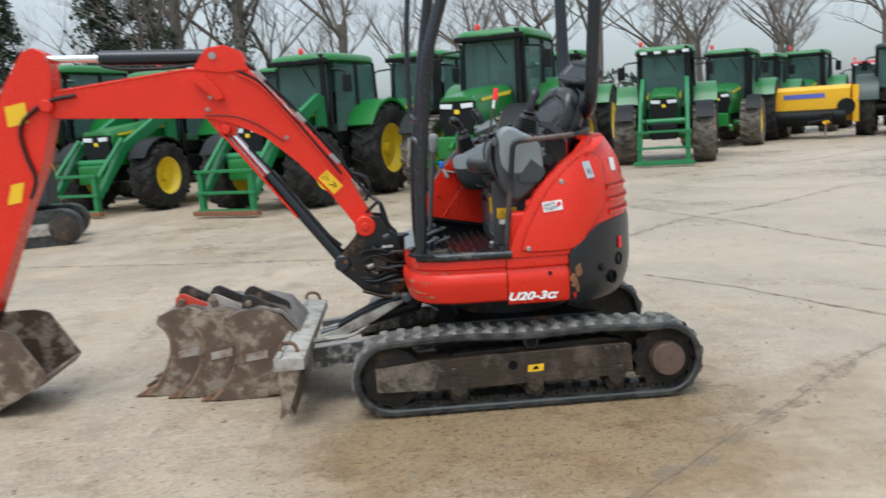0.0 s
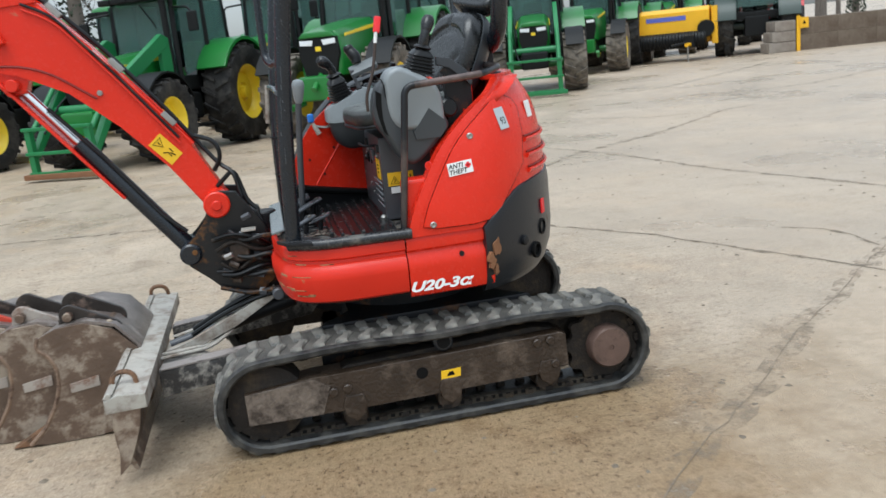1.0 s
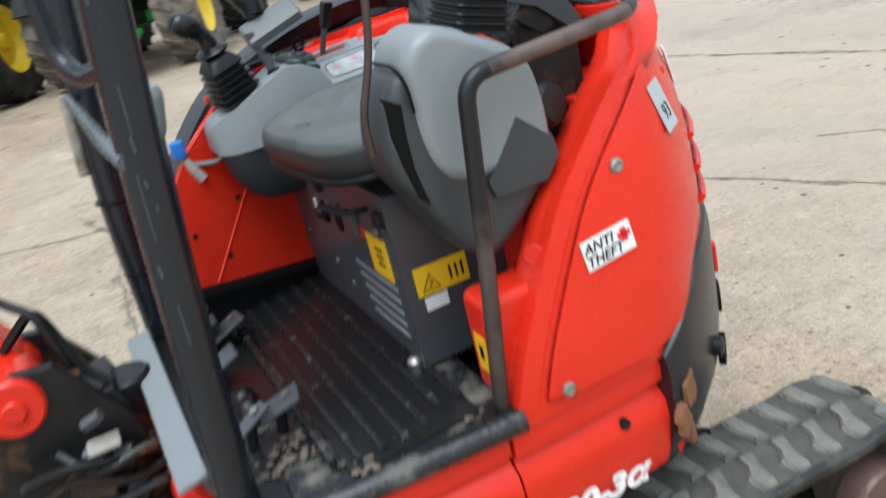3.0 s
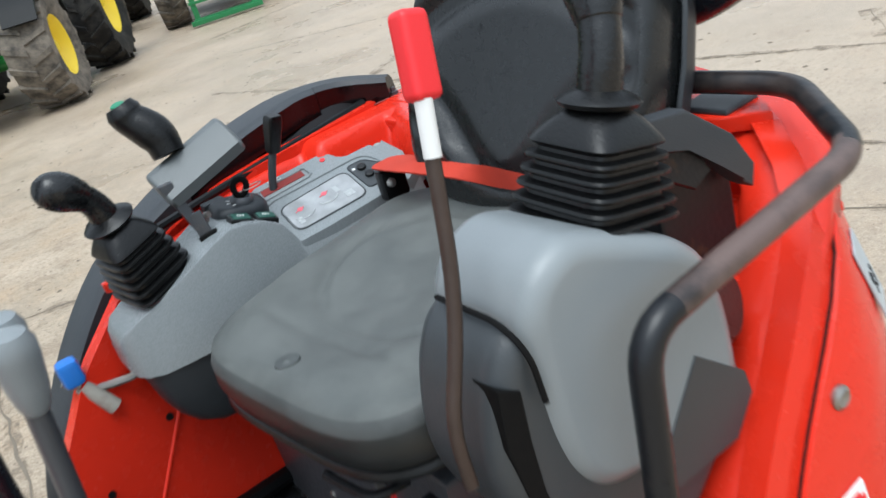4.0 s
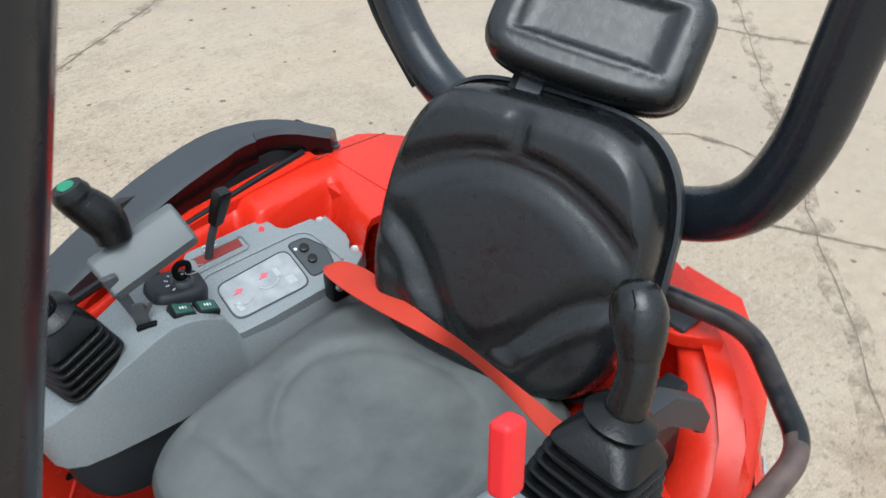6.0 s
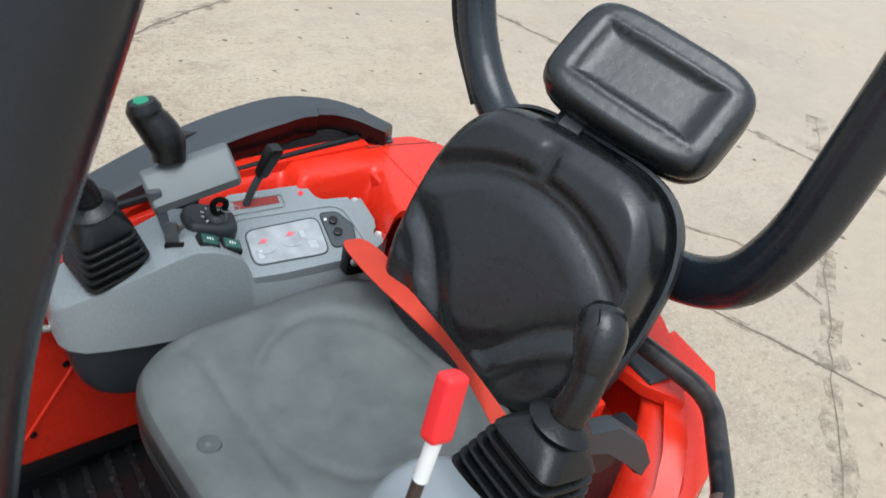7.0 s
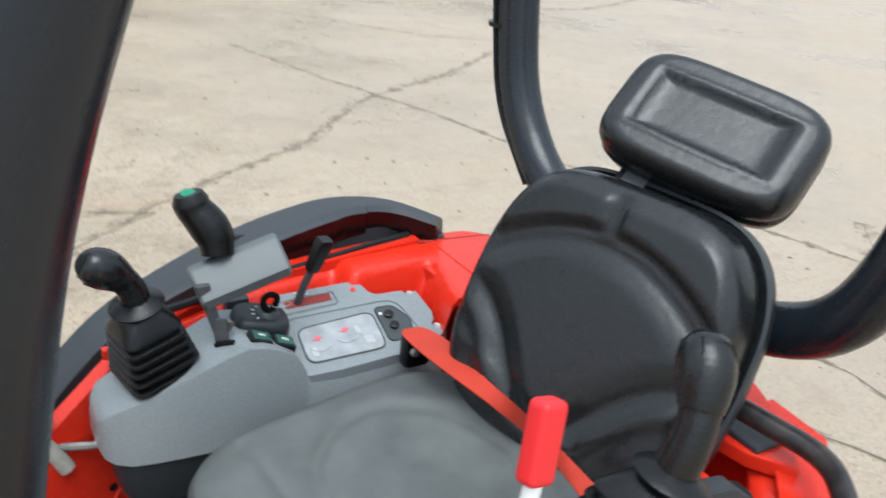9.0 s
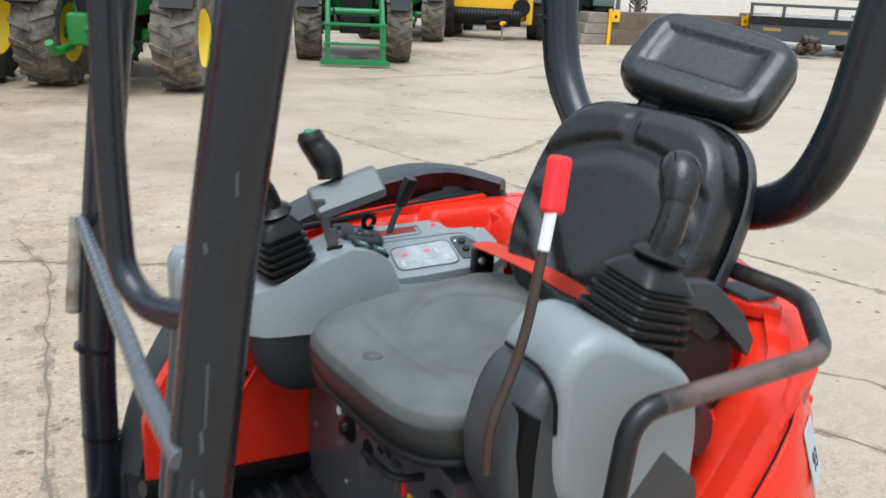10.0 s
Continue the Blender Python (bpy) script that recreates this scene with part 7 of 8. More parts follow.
part("catch_slot", box(bmesh.new(), (-0.014, -0.004, -0.006), (0.014, 0.004, 0.002), 0.001, 1, basis((-0.098, 0.120, 1.316), (0.75, -0.55, 0.25), (0.5, 0.8, 0))), INK_AND_HOLES, console)
part("relay_box", B((-0.065, 0.214, 1.27), (-0.030, 0.234, 1.326), 0.003), SHELL_GREY, digger)


def bellows(bm, m, w, h, n=5):
    """A square rubber boot with folds, narrowing upward."""
    rings = []
    for k in range(n):
        t, s = 0.80 * k / n, w * (1 - 0.22 * k / n)
        for ds, dt in ((0.99, 0.0), (1.0, 0.02), (0.98, 0.05), (0.82, 0.075), (0.81, 0.115)):
            rings.append([m @ Vector((x * s * ds, y * s * ds, h * (t + dt))) for x, y in superellipse(1, 1, 6, 32)])
    for t, s, pw in ((0.80, 0.76, 6), (0.82, 0.775, 6), (0.88, 0.74, 5), (1.0, 0.62, 4), (1.08, 0.54, 3), (1.13, 0.46, 2.5), (1.20, 0.36, 2.2), (1.24, 0.30, 2)):
        rings.append([m @ Vector((x * w * s, y * w * s, h * t)) for x, y in superellipse(1, 1, pw, 32)])
    return loft(bm, rings)


def joystick(base, axis, fore, w, h, grip_len, lean, name_label):
    ax = Vector(axis).normalized()
    fx = (Vector(fore) - ax * ax.dot(Vector(fore))).normalized()
    m = basis(base, fx, ax.cross(fx))
    boot = part("joystick_boot", bellows(bmesh.new(), m, w, h), RUBBER, digger, name_label)
    collar = m @ Vector((0, 0, h * 1.22))
    up = (m.to_3x3() @ Vector((0, 0, 1))).normalized()
    part("grip_collar", lathe(bmesh.new(), [(0.016, -0.008), (0.033, -0.003), (0.0355, 0.001), (0.031, 0.005), (0.020, 0.010), (0.016, 0.013)], collar, up, 22), RUBBER, boot)
    ln = Vector(lean)
    pts = [collar, collar + up * grip_len * 0.35, collar + up * grip_len * 0.65 + ln * 0.35, collar + up * grip_len * 0.92 + ln]
    line_ = fillet(pts, 0.04, 5)
    line_ = [a.lerp(b, k / 4) for a, b in zip(line_, line_[1:]) for k in range(4)] + [line_[-1]]
    part("joystick_grip", tube(bmesh.new(), line_, lambda t: (0.0192 - 0.0012 * step01(0.02, 0.30, t) + 0.0075 * step01(0.40, 0.86, t)) * math.sqrt(max(0.2, 1 - 0.8 * (max(0.0, t - 0.90) / 0.10) ** 2.5)), 24), GRIP, boot, "black moulded joystick grip", angle=60)
    top_ = line_[-1]
    ud = (line_[-1] - line_[-3]).normalized()
    bx = (fx - ud * ud.dot(fx)).normalized()
    tm = basis(top_, bx, ud.cross(bx))
    part("thumb_recess", pad(tm, superellipse(0.010, 0.0075, 3.0, 28), [(1.0, -0.004), (1.0, 0.0006), (0.9, 0.0010)], lambda x, y: 0.0, 2), RUBBER, boot)
    part("grip_seam", tube(bmesh.new(), [tm @ Vector((-0.021 - 0.002 * math.sin(k * 0.6), y, z)) for k, (y, z) in enumerate(((-0.010, -0.010), (-0.0115, -0.022), (-0.007, -0.034), (0.004, -0.036), (0.011, -0.024), (0.010, -0.010)))], 0.0008, 6), INK_AND_HOLES, boot)
    return boot, collar, up


joystick((-0.181, 0.153, 1.284), (-0.23, -0.14, 1), (1, 0.20, 0.3), 0.051, 0.086, 0.092, (-0.046, -0.008, -0.004), "black rubber joystick boot with folds")

# ---- left console, tipped up with its safety lever ----
sh_l = [(-0.081, 1.366), (-0.060, 1.398), (-0.022, 1.412), (0.010, 1.400), (0.096, 1.352), (0.128, 1.318), (0.140, 1.262), (0.142, 1.205), (0.138, 1.160), (0.090, 1.160), (0.020, 1.165), (-0.015, 1.166), (-0.047, 1.180), (-0.069, 1.212), (-0.079, 1.255), (-0.081, 1.300), (-0.082, 1.335)]
left_con = part("left_console_cover", soft_slab(sh_l, -0.550, -0.415, 0.022, 0.022, 140), COVER_GREY, digger, "grey rounded cover of the tipped-up left console")
sh_d = [(-0.092, 1.362), (-0.118, 1.322), (-0.135, 1.255), (-0.126, 1.200), (-0.100, 1.160), (-0.069, 1.100), (-0.042, 1.052), (0.002, 1.028), (0.036, 1.044), (0.090, 1.090), (0.160, 1.165), (0.152, 1.195), (0.09, 1.30), (-0.02, 1.372)]
part("left_console_shell", soft_slab(sh_d, -0.541, -0.42, 0.024, 0.03, 110), SHELL_GREY, left_con, "charcoal lower shell of the console")
part("cover_recess", P([(0.080, 1.244), (0.138, 1.192), (0.144, 1.164), (0.115, 1.128), (0.02, 1.13), (0.012, 1.160), (0.030, 1.180)], 'y', -0.5515, -0.53, 0.001), SHELL_GREY, left_con)
# the recess is not cut: its deep shade is a black inlay
part("console_slot", P([(-0.114, 1.328), (-0.094, 1.316), (-0.098, 1.270), (-0.100, 1.220), (-0.086, 1.155), (-0.100, 1.172), (-0.114, 1.225), (-0.120, 1.275)], 'y', -0.5425, -0.51, 0.002), INK_AND_HOLES, left_con)
part("cover_seam", Tb([(-0.087, -0.445, 1.368), (-0.087, -0.520, 1.368), (-0.085, -0.541, 1.357), (-0.082, -0.549, 1.338), (-0.081, -0.551, 1.300)], 0.0025, 6, 0.01), INK_AND_HOLES, left_con)
joystick((0.066, -0.478, 1.378), (0.29, -0.08, 1), (0.9, 0.1, -0.35), 0.058, 0.078, 0.128, (0.0125, 0.044, 0.0), "black rubber joystick boot with folds")
part("grip_screw", lathe(bmesh.new(), [(0.0042, -0.006), (0.0042, 0.0006), (0.003, 0.0012)], (0.0970, -0.4880, 1.533), (-0.80, -0.35, 0.22), 12), BLADE, digger)
rl = part("safety_lever", Tb([(-0.150, -0.525, 1.255), (-0.150, -0.525, 1.31), (-0.112, -0.522, 1.40), (-0.080, -0.508, 1.56)], 0.006, 12, 0.05), LEVER_BROWN, digger, "brown steel safety lever with a red handle")
part("lever_tape", C((-0.0915, -0.5140, 1.503), (-0.0835, -0.5105, 1.543), 0.0068, seg=12), WHITE, rl)
part("red_handle", box(bmesh.new(), (-0.0125, -0.010, 0), (0.0125, 0.010, 0.062), 0.006, 3, basis((-0.082, -0.509, 1.540), (1, 0.1, -0.25), (0, 1, -0.2))), RED_PLAIN, rl, "bright red plastic handle")
part("console_hook", P([(0.140, 1.430), (0.196, 1.420), (0.254, 1.372), (0.280, 1.330), (0.274, 1.306), (0.258, 1.318), (0.232, 1.352), (0.192, 1.386), (0.140, 1.396)], 'y', -0.482, -0.458, 0.004, 2), GUARD, digger, "grey angular hook bracket")
part("hook_web", P([(0.15, 1.37), (0.18, 1.395), (0.212, 1.372), (0.225, 1.345), (0.20, 1.335)], 'y', -0.474, -0.464, 0.002, 1), BLACK_WORN, digger)
part("tilt_spring_cap", C((0.13, -0.42, 1.22), (0.17, -0.52, 1.235), 0.038, seg=20, bev=0.008), RUBBER, digger)
part("console_bracket", B((0.17, -0.45, 1.12), (0.28, -0.42, 1.36), 0.006), BLACK_WORN, digger)
# blue tap by the inner panel
tap = part("wire_handle", Tb([(-0.345, 0.19, 1.195), (-0.31, 0.185, 1.165), (-0.25, 0.18, 1.155), (-0.235, 0.185, 1.19)], 0.006, 8, 0.02), ZINC, digger)
part("blue_tap", B((-0.345, 0.17, 1.185), (-0.315, 0.20, 1.225), 0.008), BLUE_TAP, digger, "blue plastic tap handle")
part("tap_body", C((-0.325, 0.185, 1.18), (-0.30, 0.18, 1.13), 0.012, seg=10), BLADE, digger)

# ---- loose buckets before the blade ----
def loose_bucket(tip, width, label, tint, ear_mat, scale=1.0):
    """A digging bucket lying on its back edge, teeth at tip, drawn along y."""
    root = thing("excavator_bucket", label, "bucket", "buckets before the blade")
    x0, y0 = tip
    side = [(0.0, 0.012), (0.070, 0.075), (0.125, 0.16), (0.160, 0.25), (0.165, 0.33), (0.140, 0.39), (0.10, 0.425), (0.115, 0.47), (0.19, 0.50), (0.30, 0.505), (0.41, 0.46), (0.49, 0.37), (0.535, 0.25), (0.525, 0.15), (0.48, 0.065), (0.41, 0.02), (0.25, 0.004), (0.08, 0.004)]
    side = [(x0 + a * scale, b * scale) for a, b in side]
    for y in (y0, y0 + width - 0.016):
        part("side_plate", P(side, 'y', y, y + 0.016, 0.003), tint, root)
        # the front edge is drawn in a brighter tone than the plate
        part("plate_edge", Tb([(a - 0.002, y + 0.006, b) for a, b in side[:8]], 0.010, 8, 0.02), BUCKET_PALE if y > y0 else EDGE_BROWN, root)
    shell = [(0.06, 0.006), (0.25, 0.004), (0.42, 0.02), (0.505, 0.11), (0.535, 0.25), (0.50, 0.38), (0.42, 0.48), (0.30, 0.515), (0.19, 0.50), (0.115, 0.46)]
    shell = [(x0 + a * scale, b * scale) for a, b in shell]
    bm = bmesh.new()
    loft(bm, [[Vector((a, y, b)) for a, b in shell] + [Vector((x0 + 0.29 * scale + (a - x0 - 0.29 * scale) * 0.95, y, 0.26 * scale + (b - 0.26 * scale) * 0.95)) for a, b in reversed(shell)] for y in (y0 + 0.014, y0 + width - 0.014)])
    part("bucket_shell", bm, BUCKET_SCRAPED, root)
    for k in range(3):
        y = y0 + 0.01 + (width - 0.07) * k / 2
        part("tooth", P([(x0 - 0.075 * scale, 0.006), (x0 + 0.075 * scale, 0.085), (x0 + 0.11 * scale, 0.06), (x0 + 0.06 * scale, 0.004)], 'y', y, y + 0.05, 0.004), TOOTH, root)
    for dy in (0.06, 0.17):
        ear = bmesh.new()
        yy = y0 + dy
        c = (x0 + 0.33 * scale, 0.508 * scale)
        tall, er = (0.0, 0.050) if dy > 0.1 else (-0.022, 0.044)
        capsule = [(c[0] - 0.105 + a, c[1] + 0.045 + tall + b) for a, b in arc(0.015, 0, er, 75, 200, 6)] + [(c[0] - 0.15, c[1] - 0.06), (c[0] + 0.11, c[1] - 0.12)] + [(c[0] + 0.085 + a, c[1] - 0.040 + tall + b) for a, b in arc(-0.02, 0, er, -40, 75, 6)]
        prism(ear, capsule, 'y', yy, yy + 0.022, 0.004)
        part("hitch_ear", ear, BUCKET_DARK if dy > 0.1 else ear_mat, root)
    for dx_, dz_ in ((-0.095, 0.040), (0.06, -0.018)):
        part("hitch_pin", C((x0 + 0.33 * scale + dx_, y0 + 0.03, 0.490 * scale + dz_), (x0 + 0.33 * scale + dx_, y0 + 0.24, 0.490 * scale + dz_), 0.020, seg=14, bev=0.003), BUCKET, root)
    part("wear_plate", P([(x0 + 0.20 * scale, 0.215), (x0 + 0.32 * scale, 0.23), (x0 + 0.32 * scale, 0.275), (x0 + 0.20 * scale, 0.255)], 'y', y0 - 0.006, y0 + 0.002, 0.002), BUCKET_PALE, root)
    return root


loose_bucket((-2.10, 0.02), 0.46, "brown rusty bucket with a red-painted hitch lying on concrete", BUCKET, HITCH_RED)
loose_bucket((-1.90, -0.06), 0.46, "brown steel digging bucket leaning in a row", BUCKET, BUCKET_PALE)
loose_bucket((-1.69, -0.16), 0.50, "wide brown bucket with a scraped dark hitch against the blade", BUCKET, BUCKET_DARK)


# ---- tractors ----
def wheel(parent, c, r, w, rim_mat, lugs=20, hub=0.55, mat=TYRE):
    """A lugged farm tyre on its rim; the axle lies along x."""
    x, y, z = c
    s = 1 if x >= 0 else -1
    tyre = ring_solid(bmesh.new(), [(r * hub, -w * 0.42), (r * 0.74, -w * 0.52), (r * 0.90, -w * 0.50), (r * 0.945, -w * 0.36), (r * 0.955, 0), (r * 0.945, w * 0.36), (r * 0.90, w * 0.50), (r * 0.74, w * 0.52), (r * hub, w * 0.42)], (x, y, z), (1, 0, 0), 32)
    tread = bmesh.new()
    for k in range(lugs):
        for side in (-1, 1):
            a = 2 * math.pi * (k + (0.5 if side > 0 else 0)) / lugs
            m = Matrix.Translation((x, y, z)) @ Matrix.Rotation(a, 4, 'X')
            pts = [(0.0, -0.03), (0.0, 0.03), (side * w * 0.50, 0.13 * r / 0.8 + 0.035), (side * w * 0.50, 0.13 * r / 0.8 - 0.035)]
            lo = [m @ Vector((p, q, r * (0.94 if abs(p) < 0.1 else 0.88))) for p, q in pts]
            hi = [m @ Vector((p, q * 0.95, r * (1.0 if abs(p) < 0.1 else 0.965))) for p, q in pts]
            loft(tread, [lo, hi])
    t = part("wheel", tyre, mat, parent, "lugged dusty tyre")
    tagged(part("tyre_tread", tread, mat, t, smooth=False), kind="stuff")
    rim = lathe(bmesh.new(), [(r * 0.16, s * w * 0.10), (r * 0.20, s * w * 0.16), (r * 0.40, s * w * 0.12), (r * 0.46, s * w * 0.30), (r * 0.545, s * w * 0.42), (r * 0.565, s * w * 0.40), (r * 0.565, -s * w * 0.42), (r * 0.3, -s * w * 0.3)], (x, y, z), (1, 0, 0), 32)
    part("rim", rim, rim_mat, t)
    part("hub", C((x + s * w * 0.08, y, z), (x + s * w * 0.30, y, z), r * 0.12, seg=14, bev=0.01), rim_mat, t)


def tractor(loader=True, paint=GREEN, rim=TRACTOR_YELLOW, roof=None, label="", tread=TYRE, style=0, fat=0.50, wide=0.89):
    """A farm tractor that looks along -y, built round the origin on the ground. Rear axle at y = 2.45."""
    t = thing("tractor", label, "tractor", "tractors in the row")
    roof = roof or paint
    hx = 0.36
    rings = []
    for y, zl, zt, w in ((-0.62, 0.95, 1.50, hx * 0.80), (-0.55, 0.92, 1.60, hx * 0.94), (-0.2, 0.92, 1.66, hx), (0.5, 0.95, 1.74, hx * 1.02), (1.15, 0.98, 1.80, hx * 1.06)):
        rings.append([Vector((-w, y, zl)), Vector((-w, y, zt - 0.14)), Vector((-w * 0.72, y, zt - 0.02)), Vector((0, y, zt)), Vector((w * 0.72, y, zt - 0.02)), Vector((w, y, zt - 0.14)), Vector((w, y, zl))])
    part("hood", loft(bmesh.new(), rings), paint, t, "rounded painted hood")
    for s in (-1, 1):
        part("hood_stripe", P([(-0.45, 1.49), (1.1, 1.62), (1.1, 1.68), (-0.45, 1.53)], 'x', s * 0.372 - 0.006, s * 0.372 + 0.006), TRACTOR_YELLOW, t)
        part("headlamp", P([(s * 0.09, 1.385), (s * 0.285, 1.40), (s * 0.285, 1.475), (s * 0.07, 1.465)], 'y', -0.685, -0.62, 0.008), LAMP, t)
    part("grille", P([(-0.24, 0.90), (0.24, 0.90), (0.325, 1.25), (0.30, 1.50), (-0.30, 1.50), (-0.325, 1.25)], 'y', -0.665, -0.55, 0.02), TRACTOR_BLACK, t)
    part("emblem", box(bmesh.new(), (-0.045, -0.675, 1.30), (0.045, -0.66, 1.37), 0.01, 2), TRACTOR_YELLOW, t)
    part("hood_lip", P([(-0.30, 1.50), (0.30, 1.50), (0.22, 1.585), (-0.22, 1.585)], 'y', -0.70, -0.5, 0.02), paint, t)
    part("front_weight", B((-0.30, -0.92, 0.58), (0.30, -0.62, 0.95), 0.05), paint if style == 0 else TRACTOR_BLACK, t)
    part("engine_block", B((-0.30, -0.55, 0.60), (0.30, 1.2, 0.98), 0.03), TRACTOR_BLACK, t)
    part("gearbox", B((-0.36, 1.1, 0.55), (0.36, 2.9, 1.15), 0.04), TRACTOR_BLACK, t)
    part("front_axle", C((-0.85, 0.0, 0.66), (0.85, 0.0, 0.66), 0.09, seg=12), paint, t)
    part("rear_axle", C((-0.95, 2.45, 0.90), (0.95, 2.45, 0.90), 0.14, seg=12), paint, t)
    for s in (-1, 1):
        wheel(t, (s * wide, 0.0, 0.66), 0.66, fat, rim, 17, mat=tread)
        wheel(t, (s * 0.98, 2.45, 0.90), 0.90, 0.54, rim, 20)
        fp = arc(2.45, 0.90, 1.0, 12, 150, 10)
        fin = arc(2.45, 0.90, 0.95, 150, 12, 10)
        part("rear_fender", P(fp + fin, 'x', min(s * 0.62, s * 1.24), max(s * 0.62, s * 1.24), 0.01), paint, t)
        part("fender_side", P(fp + [(3.1, 1.1), (2.4, 1.1), (1.6, 1.15)], 'x', s * 0.63 - 0.02, s * 0.63 + 0.02), paint, t)
        fq = arc(0.0, 0.66, 0.76, 25, 150, 8)
        fqi = arc(0.0, 0.66, 0.73, 150, 25, 8)
        part("front_fender", P(fq + fqi, 'x', min(s * 0.70, s * 1.10), max(s * 0.70, s * 1.10)), TRACTOR_BLACK, t)
        part("fuel_tank", B((min(s * 0.38, s * 0.74), 0.85, 0.55), (max(s * 0.38, s * 0.74), 1.55, 1.02), 0.06), TRACTOR_BLACK, t)
        part("step", B((min(s * 0.6, s * 0.95), 1.25, 0.42), (max(s * 0.6, s * 0.95), 1.55, 0.47), 0.01), TRACTOR_BLACK, t)
        part("mirror_arm", Tb([(s * 0.62, 1.25, 2.45), (s * 0.95, 1.15, 2.42), (s * 1.05, 1.12, 2.30)], 0.02, 8, 0.05), TRACTOR_BLACK, t)
        part("mirror", B((s * 1.05 - 0.09, 1.06, 2.02), (s * 1.05 + 0.09, 1.12, 2.34), 0.02), TRACTOR_BLACK, t)
    # cab
    zb, zt = 1.30, 2.62
    corners = [(-0.60, 1.20), (0.60, 1.20), (0.68, 2.85), (-0.68, 2.85)]
    posts = [(-0.60, 1.20, -0.56, 1.30), (0.60, 1.20, 0.56, 1.30), (0.70, 2.05, 0.68, 2.08), (-0.70, 2.05, -0.68, 2.08), (0.68, 2.88, 0.66, 2.82), (-0.68, 2.88, -0.66, 2.82)]
    for x, y, x2, y2 in posts:
        part("cab_post", Tb([(x, y, zb - 0.3), (x, y, 1.7), (x2, y2, zt)], 0.045, 8), TRACTOR_BLACK, t)
    part("cab_floor", B((-0.66, 1.18, 1.06), (0.66, 2.85, 1.30), 0.03), TRACTOR_BLACK, t)
    part("cab_roof", pad(pose(0, 2.02, zt - 0.02), superellipse(0.74, 1.0, 5, 36), [(0.93, 0.0), (1.0, 0.04), (1.0, 0.10), (0.96, 0.15), (0.86, 0.185)], lambda x, y: 0.01, 3), roof, t, "painted cab roof")
    part("roof_rail", B((-0.66, 1.02, zt - 0.04), (0.66, 1.12, zt + 0.06), 0.02), TRACTOR_BLACK, t)
    for x in (-0.50, -0.17, 0.17, 0.50):
        part("roof_lamp", B((x - 0.08, 1.00, zt - 0.02), (x + 0.08, 1.03, zt + 0.05), 0.01), LAMP if style == 1 else TRACTOR_BLACK, t)
    part("windscreen", P([(-0.56, 1.32), (0.56, 1.32), (0.53, 2.58), (-0.53, 2.58)], 'y', 1.235, 1.245), GLASS, t, "tinted windscreen")
    part("rear_window", P([(-0.62, 1.45), (0.62, 1.45), (0.62, 2.58), (-0.62, 2.58)], 'y', 2.84, 2.85), GLASS, t)
    for s in (-1, 1):
        part("side_window", P([(1.26, 1.32), (2.82, 1.60), (2.80, 2.58), (1.32, 2.58)], 'x', s * 0.675 - 0.005, s * 0.675 + 0.005), GLASS, t)
    part("driver_seat", B((-0.24, 2.15, 1.45), (0.24, 2.45, 2.1), 0.08), TRACTOR_BLACK, t)
    part("steering_wheel", lathe(bmesh.new(), [(0.17, 0), (0.20, 0.012), (0.17, 0.024)], (0, 1.62, 1.78), (0, 0.5, 1), 18), TRACTOR_BLACK, t)
    part("steering_column", C((0, 1.4, 1.2), (0, 1.62, 1.78), 0.05, seg=10), TRACTOR_BLACK, t)
    part("exhaust", C((0.52, 1.10, 1.2), (0.52, 1.10, 2.75), 0.055, seg=12), TRACTOR_BLACK, t)
    part("beacon", lathe(bmesh.new(), [(0.014, 0), (0.014, 0.15), (0.050, 0.16), (0.056, 0.22), (0.045, 0.27), (0.02, 0.29)], (-0.62, 2.2, 2.72), (0, 0, 1), 12), BEACON, t)
    part("wiper", C((0.02, 1.20, 2.55), (0.28, 1.20, 2.15), 0.01, seg=6), TRACTOR_BLACK, t)
    if loader:
        for s in (-1, 1):
            x = s * 0.52
            part("loader_arm", P([(1.05, 1.95), (0.85, 2.02), (-0.55, 1.35), (-1.35, 0.42), (-1.28, 0.34), (-0.50, 1.15), (0.95, 1.80)], 'x', x - 0.05, x + 0.05, 0.01), GREEN_FADED, t, "green front loader arm")
            part("loader_mast", P([(0.78, 0.75), (0.78, 1.9), (1.05, 1.95), (1.12, 0.75)], 'x', x - 0.04, x + 0.04, 0.01), GREEN_FADED, t)
            part("loader_ram", C((x - s * 0.02, 0.85, 1.0), (x - s * 0.02, -0.35, 1.12), 0.05, seg=12), TRACTOR_BLACK, t)
            part("crowd_ram", C((x, -0.55, 1.42), (x, -1.30, 0.72), 0.04, seg=12), GREEN_FADED, t)
            part("carriage_post", B((x - 0.05, -1.42, 0.10), (x + 0.05, -1.32, 0.80), 0.01), GREEN_FADED, t)
        part("torque_tube", C((-0.52, -0.72, 0.98), (0.52, -0.72, 0.98), 0.075, seg=14), GREEN_FADED, t)
        for z in (0.12, 0.42, 0.78):
            part("carriage_bar", B((-0.60, -1.44, z - 0.026), (0.60, -1.38, z + 0.026), 0.01), GREEN_FADED, t)
        part("carriage_foot", B((-0.66, -1.50, 0.04), (0.66, -1.36, 0.12), 0.01), RUST if style == 0 else GREEN_FADED, t)
